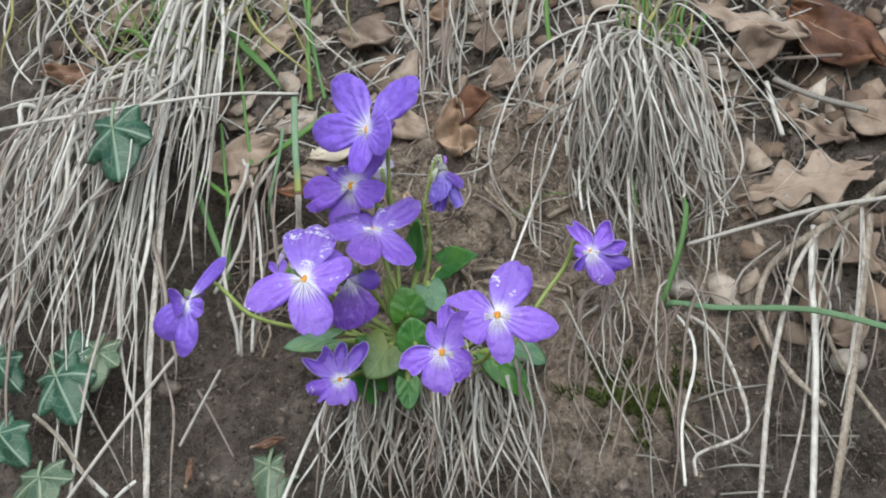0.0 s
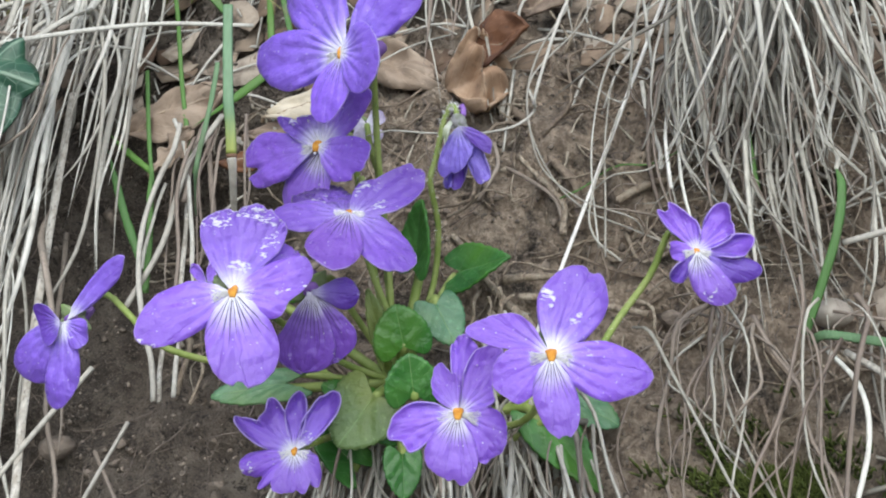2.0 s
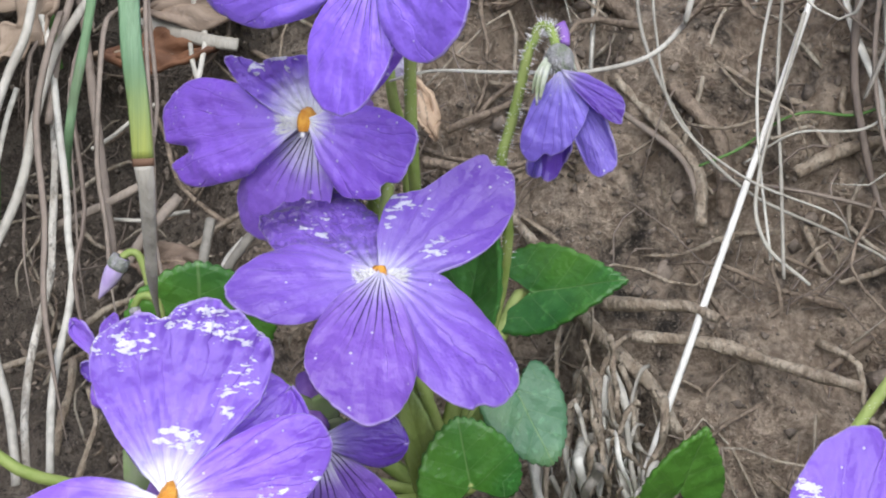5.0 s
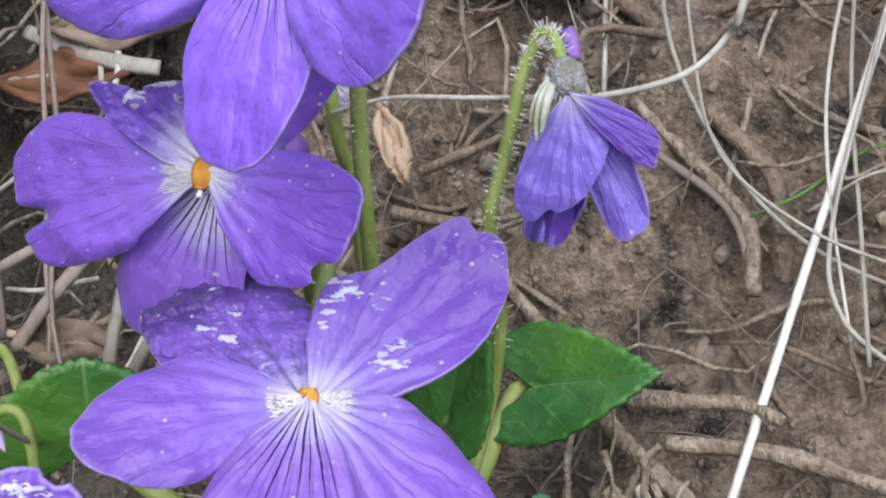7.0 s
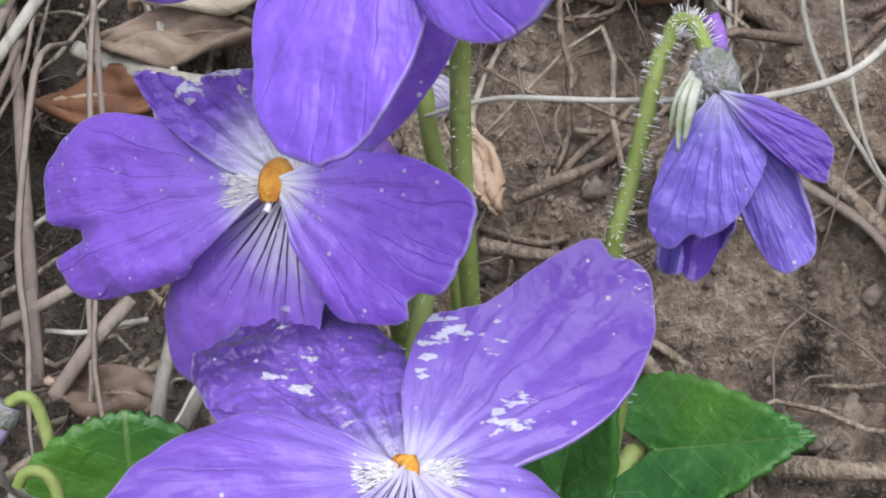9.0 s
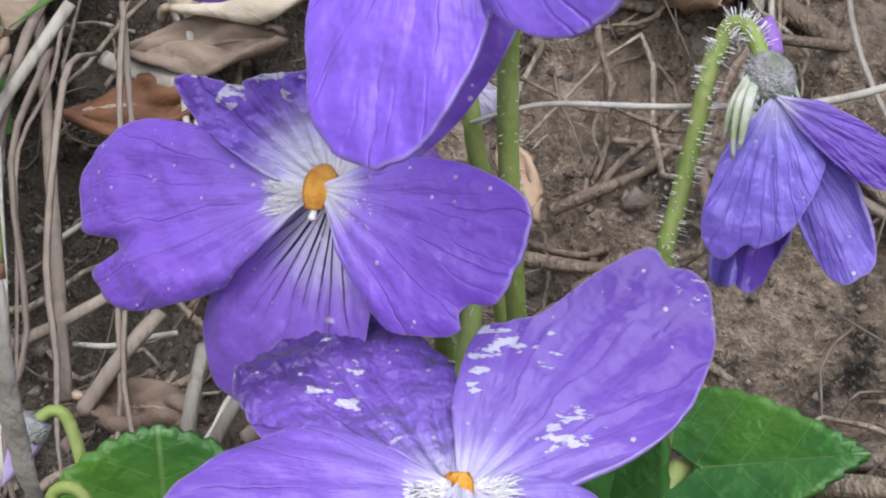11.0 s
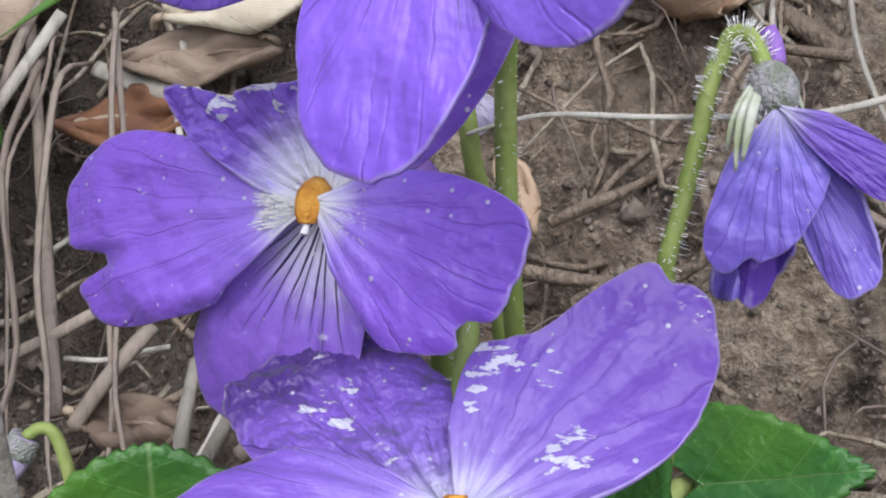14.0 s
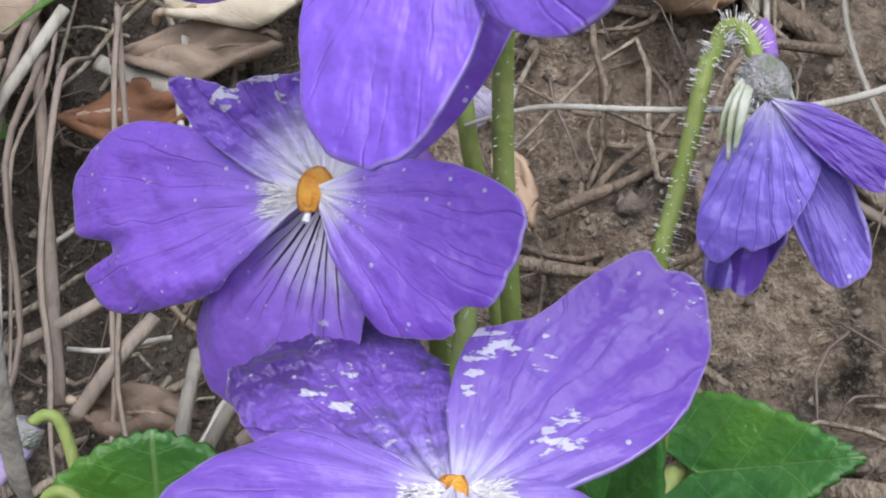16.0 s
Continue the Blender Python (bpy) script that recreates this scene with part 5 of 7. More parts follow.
stalk("dry_stalk", "thin curved straw passing behind the nodding flower", .09, STRAW_PALE, (0.0053, 0.0070, 0.1224), (0.0066, 0.0070, 0.1228), (0.0087, 0.0075, 0.1232), (0.0127, 0.0090, 0.1231), (0.0161, 0.0095, 0.1231), (0.0199, 0.0100, 0.1232), (0.0245, 0.0110, 0.1243), (0.0272, 0.0120, 0.1265), (0.0273, 0.0096, 0.1286), (0.0311, 0.0137, 0.1408), (0.0364, 0.0190, 0.1498), (0.0449, 0.0221, 0.1549), (0.0539, 0.0233, 0.1571), end=.3, steps=50)
stalk("dry_stalk", "hair-thin looping straw over bare soil", .2, STRAW, (0.0325, 0.0297, 0.1443), (0.0282, 0.0275, 0.1372), (0.0265, 0.0255, 0.1303), (0.0273, 0.0229, 0.1240), (0.0306, 0.0189, 0.1173), (0.0349, 0.0162, 0.1133), (0.0405, 0.0138, 0.1109), (0.0449, 0.0120, 0.1088), (0.0465, 0.0111, 0.1061), end=.12, steps=40)
stalk("dry_stalk", "thin straw hanging beside the long straw", .16, STRAW, (0.0383, 0.0226, 0.1316), (0.0373, 0.0194, 0.1229), (0.0372, 0.0163, 0.1151), (0.0370, 0.0130, 0.1070))
stalk("dry_stalk", "thin straw with a soft bend over the soil", .16, STRAW, (0.0394, 0.0201, 0.1279), (0.0353, 0.0159, 0.1152), (0.0355, 0.0141, 0.1099), (0.0392, 0.0131, 0.1065))
stalk("dry_stalk", "thick pale upright stalk before dark soil", .72, WOODY_PALE, (-0.0510, 0.0546, 0.1345), (-0.0495, 0.0423, 0.1136), (-0.0478, 0.0302, 0.0932), (-0.0462, 0.0215, 0.0767), (-0.0424, 0.0073, 0.0521), steps=40, flat=.35)
stalk("dry_stalk", "thin straight straw leaning over the soil", .4, STRAW_PALE, (-0.0585, 0.0520, 0.1288), (-0.0587, 0.0421, 0.1110), (-0.0600, 0.0324, 0.0906), (-0.0616, 0.0261, 0.0761), (-0.0601, 0.0114, 0.0510))
stalk("dry_stalk", "weathered straw lying slantwise", .45, STRAW, (-0.0381, 0.0290, 0.0896), (-0.0455, 0.0225, 0.0791), (-0.0544, 0.0160, 0.0654), (-0.0621, 0.0112, 0.0533), end=.4)
stalk("dry_stalk", "pale straw under the frilly flower", .42, STRAW_PALE, (-0.0051, 0.0122, 0.0793), (-0.0093, 0.0061, 0.0697), (-0.0136, -0.0013, 0.0577))
stalk("dry_stalk", "short slanting straw on bare soil", .35, STRAW_PALE, (-0.0319, 0.0270, 0.0818), (-0.0352, 0.0229, 0.0743), (-0.0389, 0.0199, 0.0662))
stalk("dry_stalk", "grey stem lying among ivy", .5, STRAW_PALE, (-0.0773, 0.0378, 0.0702), (-0.0680, 0.0302, 0.0656), (-0.0622, 0.0249, 0.0603), (-0.0540, 0.0188, 0.0555))
stalk("dry_stalk", "broken straw piece with a pale tip", .4, STRAW_PALE, (-0.0930, 0.0528, 0.0920), (-0.0892, 0.0569, 0.1043), (-0.0908, 0.0643, 0.1142))
stalk("woody_stem", "bent woody dead stem, thick and grey-brown", .95, WOODY, (0.1023, -0.0109, 0.1227), (0.0941, -0.0113, 0.1160), (0.0878, -0.0098, 0.1119), (0.0825, -0.0085, 0.1083), end=.8, steps=40, flat=1, sides=9)
stalk("woody_stem", "dead stem curving down over the soil", .75, WOODY, (0.0843, -0.0096, 0.1098), (0.0786, -0.0099, 0.1051), (0.0758, -0.0122, 0.0989), (0.0763, -0.0158, 0.0930), (0.0796, -0.0208, 0.0864), (0.0840, -0.0266, 0.0814), end=.5, steps=40, flat=1)
stalk("woody_stem", "upright weathered hollow stalk", .5, WOODY_PALE, (0.0879, -0.0096, 0.1124), (0.0828, -0.0116, 0.1051), (0.0792, -0.0164, 0.0961), (0.0752, -0.0235, 0.0827), (0.0712, -0.0343, 0.0627), steps=40, flat=.8)
stalk("woody_stem", "pale grey upright stalk with a split side", .6, STRAW_PALE, (0.0868, -0.0079, 0.1125), (0.0851, -0.0131, 0.1041), (0.0835, -0.0224, 0.0885), (0.0794, -0.0362, 0.0632), steps=40, flat=.7)
stalk("woody_stem", "broad fibrous dead stalk standing upright", .7, WOODY, (0.0960, -0.0117, 0.1144), (0.0929, -0.0186, 0.1022), (0.0887, -0.0266, 0.0870), (0.0815, -0.0391, 0.0638), steps=40, flat=.6)
stalk("woody_stem", "thin grey stalk beside a broad one", .4, WOODY_PALE, (0.0945, -0.0115, 0.1160), (0.0932, -0.0170, 0.1052), (0.0895, -0.0238, 0.0926), (0.0873, -0.0281, 0.0833))
stalk("dry_stalk", "long straight straw pointing across the soil", .4, STRAW_PALE, (0.0646, -0.0007, 0.1090), (0.0759, -0.0058, 0.1125), (0.0870, -0.0111, 0.1155), (0.1001, -0.0177, 0.1177), end=.5)
stalk("dry_stalk", "dark thin twig on the upper bank", .45, ROOT, (0.0700, 0.0236, 0.1499), (0.0815, 0.0163, 0.1474), (0.0969, 0.0099, 0.1471))
stalk("dry_stalk", "pale twig on leaf litter", .65, STRAW, (0.0841, 0.0127, 0.1428), (0.0904, 0.0065, 0.1385), (0.0992, 0.0009, 0.1350))
stalk("dry_stalk", "short upright broken straw", .5, STRAW_PALE, (0.0824, 0.0118, 0.1421), (0.0832, 0.0076, 0.1353), (0.0843, 0.0058, 0.1306))
stalk("dry_stalk", "arched grass stem at the tuft's edge", .3, STRAW_PALE, (0.0606, 0.0150, 0.1449), (0.0686, 0.0077, 0.1421), (0.0733, 0.0029, 0.1347), (0.0755, 0.0005, 0.1257), (0.0730, 0.0016, 0.1193), (0.0671, 0.0049, 0.1145), end=.2)
stalk("dry_stalk", "second arched grass stem", .28, STRAW, (0.0627, 0.0137, 0.1441), (0.0694, 0.0059, 0.1396), (0.0708, 0.0026, 0.1303), (0.0708, 0.0025, 0.1237), end=.18)
stalk("dry_stalk", "thin golden straw with a broken tip", .22, STRAW, (-0.1019, 0.0988, 0.1849), (-0.0877, 0.0823, 0.1658), (-0.0781, 0.0724, 0.1530), (-0.0736, 0.0679, 0.1461), end=.12)
stalk("dry_stalk", "looped grass stem at the upper edge", .4, STRAW_PALE, (-0.1120, 0.1099, 0.1843), (-0.1110, 0.1008, 0.1710), (-0.1046, 0.0920, 0.1600), (-0.0977, 0.0878, 0.1531), end=.25)
stalk("dry_stalk", "pale drooping stem on the upper bank", .45, STRAW_PALE, (-0.0887, 0.1003, 0.1819), (-0.0833, 0.0894, 0.1687), (-0.0761, 0.0819, 0.1604), (-0.0721, 0.0768, 0.1500), end=.25)
stalk("root", "woody root end lying over the straw", .6, ROOT_BARK, (0.0236, 0.0179, 0.1037), (0.0264, 0.0157, 0.1041), (0.0297, 0.0145, 0.1043), (0.0317, 0.0122, 0.1039), end=.45, rough=.3, steps=40, flat=1)
stalk("root", "grey woody root crossing the soil", .6, ROOT_BARK, (0.0256, 0.0158, 0.1014), (0.0316, 0.0134, 0.1015), (0.0368, 0.0107, 0.1005), (0.0422, 0.0080, 0.0996), end=.5, rough=.3, steps=40, flat=1)
stalk("root", "branching root running down the soil", .5, ROOT_BARK, (0.0160, 0.0257, 0.1100), (0.0187, 0.0229, 0.1070), (0.0210, 0.0194, 0.1036), (0.0232, 0.0166, 0.1012), (0.0250, 0.0150, 0.0996), (0.0273, 0.0135, 0.0975), (0.0290, 0.0122, 0.0943), end=.6, rough=.3, steps=40, flat=1)
stalk("root", "woody root with side shoots behind the flowers", .75, WOODY_BROWN, (0.0236, 0.0323, 0.1272), (0.0278, 0.0288, 0.1241), (0.0310, 0.0241, 0.1202), (0.0333, 0.0217, 0.1175), (0.0339, 0.0208, 0.1143), (0.0339, 0.0200, 0.1107), end=.6, rough=.3, steps=40, flat=1)
stalk("root", "short side root in the soil", .4, WOODY_BROWN, (0.0314, 0.0254, 0.1207), (0.0333, 0.0244, 0.1224), (0.0369, 0.0252, 0.1243), end=.2, rough=.3, steps=40, flat=1)
stalk("root", "dark root lying behind the stems", .45, WOODY_BROWN, (0.0109, 0.0314, 0.1165), (0.0132, 0.0300, 0.1177), (0.0163, 0.0307, 0.1190), (0.0180, 0.0307, 0.1204), end=.3, rough=.3, steps=40, flat=1)
stalk("root", "reddish root behind the stems", .6, WOODY_BROWN, (0.0089, 0.0307, 0.1136), (0.0117, 0.0282, 0.1135), (0.0142, 0.0272, 0.1135), end=.4, rough=.3, steps=40, flat=1)
stalk("root", "root across the upper soil", .7, WOODY_BROWN, (0.0227, 0.0332, 0.1303), (0.0261, 0.0304, 0.1278), (0.0292, 0.0276, 0.1251), (0.0312, 0.0257, 0.1232), rough=.3, steps=40, flat=1)
stalk("root", "pale root standing behind the nodding flower", .55, WOODY_PALE, (0.0234, 0.0341, 0.1325), (0.0229, 0.0314, 0.1295), (0.0230, 0.0320, 0.1284), rough=.3, steps=40, flat=1)
stalk("dry_stalk", "broad pale straw lying behind the open flower", .7, STRAW, (-0.0214, 0.0488, 0.1261), (-0.0171, 0.0451, 0.1248), (-0.0126, 0.0427, 0.1238), (-0.0094, 0.0424, 0.1234), flat=.4)
# next four stalks: straw darkened to root brown, shade painted in
stalk("dry_stalk", "grey stalk standing in the shade behind the flowers", .5, ROOT_PALE, (-0.0295, 0.0575, 0.1358), (-0.0265, 0.0504, 0.1273), (-0.0236, 0.0428, 0.1160), (-0.0205, 0.0345, 0.1035), flat=.6)
stalk("dry_stalk", "bent grey stalk in the shade", .45, ROOT_PALE, (-0.0258, 0.0513, 0.1316), (-0.0270, 0.0481, 0.1273), (-0.0278, 0.0452, 0.1215), (-0.0280, 0.0418, 0.1153), flat=.6)
stalk("dry_stalk", "straw lying slantwise below the open flower", .45, ROOT_PALE, (-0.0275, 0.0396, 0.1053), (-0.0217, 0.0376, 0.1081), (-0.0174, 0.0372, 0.1105), flat=.6)
stalk("dry_stalk", "paler straw below the open flower", .55, ROOT_PALE, (-0.0192, 0.0337, 0.1030), (-0.0165, 0.0335, 0.1067), (-0.0143, 0.0353, 0.1093), flat=.6)
stalk("dry_stalk", "bleached straw standing behind the petals", .5, STRAW, (-0.0117, 0.0298, 0.1016), (-0.0113, 0.0302, 0.1047), (-0.0110, 0.0329, 0.1076), flat=.6)
stalk("dry_stalk", "fanned straw behind the petals", .5, STRAW, (-0.0103, 0.0292, 0.1014), (-0.0085, 0.0291, 0.1046), (-0.0067, 0.0309, 0.1070), flat=.6)
stalk("dry_stalk", "darker fanned straw behind the petals", .6, ROOT_PALE, (-0.0078, 0.0289, 0.1026), (-0.0056, 0.0279, 0.1046), (-0.0037, 0.0291, 0.1061), flat=.6)
stalk("dry_stalk", "white stalk end below the dull leaf", .55, STRAW_PALE, (0.0171, 0.0112, 0.0937), (0.0175, 0.0080, 0.0903), (0.0176, 0.0040, 0.0856))

stalk("dry_stalk", "thin looping straw at the edge of the large tuft", .17, STRAW_PALE, (0.0472, 0.0206, 0.1453), (0.0406, 0.0188, 0.1393), (0.0371, 0.0189, 0.1326), (0.0356, 0.0188, 0.1249), (0.0354, 0.0173, 0.1178), (0.0362, 0.0141, 0.1083), end=.12, steps=40)
stalk("dry_stalk", "curled thin straw hanging from the tuft", .15, STRAW, (0.0540, 0.0183, 0.1461), (0.0473, 0.0149, 0.1374), (0.0446, 0.0133, 0.1303), (0.0455, 0.0133, 0.1245), (0.0482, 0.0149, 0.1206), end=.1, steps=40)
stalk("dry_stalk", "thin straw sweeping under the tuft", .15, STRAW, (0.0492, 0.0159, 0.1340), (0.0466, 0.0128, 0.1245), (0.0433, 0.0137, 0.1193), (0.0382, 0.0165, 0.1183), (0.0348, 0.0187, 0.1155), end=.1, steps=40)
stalk("dry_stalk", "short root curving over bare soil", .35, ROOT_PALE, (0.0218, 0.0299, 0.1239), (0.0224, 0.0266, 0.1206), (0.0210, 0.0255, 0.1175), (0.0196, 0.0260, 0.1152), end=.25, rough=.25)
stalk("dry_stalk", "thin root branching over bare soil", .3, ROOT_PALE, (0.0231, 0.0287, 0.1205), (0.0270, 0.0245, 0.1181), (0.0306, 0.0213, 0.1150), (0.0318, 0.0193, 0.1102), end=.25, rough=.25)
stalk("dry_stalk", "long thin straw hanging over the straight one", .14, STRAW_PALE, (0.0373, 0.0264, 0.1505), (0.0342, 0.0235, 0.1409), (0.0270, 0.0190, 0.1321), (0.0268, 0.0174, 0.1248), (0.0288, 0.0170, 0.1189), (0.0341, 0.0149, 0.1147), (0.0403, 0.0122, 0.1124), (0.0421, 0.0129, 0.1104), end=.1, steps=50)

stalk("root", "pale brown root looping over dark soil", .45, WOODY_PALE, (0.0635, -0.0064, 0.0961), (0.0677, -0.0111, 0.0929), (0.0705, -0.0158, 0.0866), (0.0722, -0.0208, 0.0790), (0.0706, -0.0221, 0.0754), (0.0636, -0.0200, 0.0718), (0.0633, -0.0207, 0.0682), end=.35, steps=50, rough=.25, flat=1)
stalk("dry_stalk", "curved pale stem hanging from the broken edge", .34, STRAW_PALE, (0.0614, -0.0052, 0.0965), (0.0639, -0.0110, 0.0923), (0.0639, -0.0144, 0.0864), (0.0613, -0.0175, 0.0768), (0.0612, -0.0219, 0.0667), end=.3, steps=40)
stalk("woody_stem", "grey stem slanting behind the upright stalks", .45, WOODY, (0.0866, -0.0135, 0.0959), (0.0886, -0.0201, 0.0876), (0.0935, -0.0287, 0.0781), (0.0969, -0.0330, 0.0729), end=.4, steps=30, flat=1)
stalk("dry_stalk", "thin grey stalk between the upright ones", .28, WOODY_PALE, (0.0843, -0.0159, 0.0921), (0.0809, -0.0234, 0.0783), (0.0762, -0.0299, 0.0655), end=.3, steps=30)
stalk("dry_stalk", "fine looped strand beside the broad stalk", .1, STRAW, (0.0846, -0.0325, 0.0714), (0.0873, -0.0300, 0.0777), (0.0846, -0.0249, 0.0828), (0.0822, -0.0222, 0.0836), end=.08, steps=30)
stalk("dry_stalk", "bleached strip along the broad stalk", .22, STRAW_PALE, (0.0938, -0.0137, 0.1159), (0.0917, -0.0200, 0.1052), (0.0883, -0.0274, 0.0918), (0.0849, -0.0327, 0.0820), end=.15, steps=30, flat=.5)
stalk("dry_stalk", "brown stem lying across bare soil", .35, ROOT_PALE, (-0.0367, 0.0265, 0.0775), (-0.0314, 0.0199, 0.0717), (-0.0263, 0.0152, 0.0648), end=.3)
stalk("dry_stalk", "short bleached stalk end low on the bank", .4, STRAW_PALE, (-0.0530, 0.0150, 0.0538), (-0.0496, 0.0144, 0.0573), (-0.0466, 0.0144, 0.0597), end=.4)
stalk("dry_stalk", "grey curved stem in front of the ivy", .36, WOODY, (-0.0734, 0.0283, 0.0714), (-0.0663, 0.0222, 0.0677), (-0.0610, 0.0177, 0.0637), (-0.0550, 0.0136, 0.0585), end=.35, steps=30)

stalk("dry_stalk", "thick bleached straw curving down through the shade", 0.46, STRAW_PALE, (-0.0304, 0.0478, 0.1286), (-0.0308, 0.0453, 0.1239), (-0.0323, 0.0437, 0.1199), (-0.0334, 0.0415, 0.1153), (-0.0339, 0.0396, 0.1114), (-0.0337, 0.0371, 0.1071), (-0.0329, 0.0344, 0.1029), (-0.0317, 0.0317, 0.0989), (-0.0300, 0.0285, 0.0946), (-0.0284, 0.0261, 0.0914), (-0.0274, 0.0239, 0.0882), (-0.0268, 0.0221, 0.0855), flat=0.8, steps=36)
stalk("dry_stalk", "broad tan straw bending beside a green blade", 0.5, STRAW, (-0.0231, 0.0468, 0.1300), (-0.0257, 0.0455, 0.1258), (-0.0277, 0.0443, 0.1223), (-0.0286, 0.0428, 0.1188), (-0.0292, 0.0411, 0.1154), (-0.0295, 0.0394, 0.1121), (-0.0301, 0.0377, 0.1088), (-0.0316, 0.0362, 0.1049), (-0.0349, 0.0339, 0.0983), flat=0.6, steps=36)
stalk("dry_stalk", "narrow tan straw beneath a bleached one", 0.3, STRAW, (-0.0319, 0.0452, 0.1185), (-0.0326, 0.0438, 0.1156), (-0.0331, 0.0418, 0.1117), (-0.0336, 0.0398, 0.1078), (-0.0335, 0.0380, 0.1045), flat=0.7, steps=36)
stalk("dry_stalk", "long grey straw hanging in front of dark soil", 0.38, STRAW_PALE, (-0.0325, 0.0517, 0.1298), (-0.0300, 0.0484, 0.1256), (-0.0286, 0.0459, 0.1221), (-0.0276, 0.0432, 0.1182), (-0.0265, 0.0403, 0.1137), (-0.0253, 0.0371, 0.1089), (-0.0247, 0.0348, 0.1053), (-0.0239, 0.0327, 0.1022), (-0.0240, 0.0308, 0.0986), (-0.0246, 0.0290, 0.0951), (-0.0248, 0.0269, 0.0911), (-0.0243, 0.0238, 0.0860), flat=0.7, steps=36)
stalk("dry_stalk", "grey straw sagging towards the largest flower", 0.4, WOODY_PALE, (-0.0288, 0.0476, 0.1208), (-0.0282, 0.0448, 0.1162), (-0.0275, 0.0417, 0.1111), (-0.0271, 0.0384, 0.1057), (-0.0268, 0.0359, 0.1014), (-0.0276, 0.0336, 0.0967), (-0.0281, 0.0318, 0.0930), (-0.0280, 0.0295, 0.0891), (-0.0272, 0.0267, 0.0848), flat=0.6, steps=36)
stalk("dry_stalk", "pale forked straw above the open flower", 0.28, STRAW_PALE, (-0.0152, 0.0483, 0.1319), (-0.0140, 0.0452, 0.1272), (-0.0127, 0.0430, 0.1243), (-0.0129, 0.0415, 0.1215), (-0.0132, 0.0405, 0.1195), flat=0.7, steps=36)
stalk("dry_stalk", "second prong of the forked straw", 0.26, STRAW, (-0.0140, 0.0455, 0.1278), (-0.0143, 0.0440, 0.1248), (-0.0139, 0.0422, 0.1220), (-0.0131, 0.0406, 0.1198), flat=0.7, steps=36)
stalk("root", "tan root climbing towards the flowers", 0.3, ROOT_BARK, (-0.0204, 0.0361, 0.1021), (-0.0163, 0.0352, 0.1035), (-0.0127, 0.0345, 0.1048), (-0.0104, 0.0346, 0.1066), (-0.0081, 0.0345, 0.1081), flat=1, steps=36, rough=.3)
stalk("root", "tan root lying low under the straws", 0.36, ROOT_BARK, (-0.0316, 0.0352, 0.0923), (-0.0279, 0.0345, 0.0937), (-0.0243, 0.0343, 0.0959), (-0.0214, 0.0344, 0.0983), (-0.0178, 0.0339, 0.0999), flat=1, steps=36, rough=.3)
stalk("dry_stalk", "thin tan straw in the hollow", 0.22, STRAW, (-0.0246, 0.0449, 0.1125), (-0.0224, 0.0448, 0.1139), (-0.0199, 0.0449, 0.1160), (-0.0181, 0.0449, 0.1172), flat=0.8, steps=36)
stalk("dry_stalk", "short bleached straw laid across the hollow", 0.2, STRAW_PALE, (-0.0212, 0.0388, 0.1064), (-0.0183, 0.0378, 0.1065), (-0.0153, 0.0369, 0.1073), (-0.0135, 0.0364, 0.1077), flat=0.8, steps=36)
stalk("root", "crooked pale root below the hollow", 0.3, ROOT_BARK, (-0.0221, 0.0299, 0.0919), (-0.0211, 0.0282, 0.0895), (-0.0217, 0.0270, 0.0870), (-0.0224, 0.0259, 0.0846), flat=1, steps=36, rough=.3)
stalk("root", "knotted root end below the hollow", 0.4, ROOT_BARK, (-0.0242, 0.0330, 0.0939), (-0.0242, 0.0316, 0.0913), (-0.0249, 0.0305, 0.0887), (-0.0252, 0.0289, 0.0857), flat=1, steps=36, rough=.3)
stalk("dry_stalk", "straw fanning out beside the flowers", 0.26, STRAW_PALE, (-0.0077, 0.0308, 0.1062), (-0.0091, 0.0305, 0.1046), (-0.0099, 0.0299, 0.1030), (-0.0112, 0.0293, 0.1009), flat=0.8, steps=36)

stalk("dry_stalk", "thick grey-white strand at the foot of the tuft", .34, STRAW_PALE, (0.0427, 0.0224, 0.1322), (0.0431, 0.0195, 0.1273), (0.0440, 0.0170, 0.1236), (0.0445, 0.0158, 0.1217), (0.0444, 0.0143, 0.1190), flat=.6, steps=30)
stalk("dry_stalk", "bowed white strand at the foot of the tuft", .26, BLEACHED, (0.0461, 0.0186, 0.1322), (0.0456, 0.0162, 0.1275), (0.0450, 0.0143, 0.1238), (0.0451, 0.0118, 0.1193), (0.0453, 0.0100, 0.1162), flat=.6, steps=30)
stalk("green_shoot", "hair-thin green stem creeping over the soil", .12, GREEN, (0.0472, 0.0159, 0.1217), (0.0432, 0.0165, 0.1199), (0.0397, 0.0179, 0.1199), (0.0373, 0.0184, 0.1190), (0.0344, 0.0184, 0.1168), (0.0311, 0.0188, 0.1152), flat=.9, steps=40, group="green grass blades")
stalk("root", "crooked root ridge under the tuft", .6, ROOT_BARK, (0.0390, 0.0179, 0.1149), (0.0418, 0.0176, 0.1165), (0.0450, 0.0169, 0.1177), (0.0475, 0.0159, 0.1176), rough=.45, steps=40, flat=1, end=.4)
stalk("root", "pale woody root bent over the bare soil", .42, ROOT_BARK, (0.0253, 0.0280, 0.1219), (0.0286, 0.0246, 0.1183), (0.0309, 0.0223, 0.1157), (0.0318, 0.0208, 0.1139), (0.0316, 0.0188, 0.1101), rough=.3, steps=40, flat=1, end=.5)

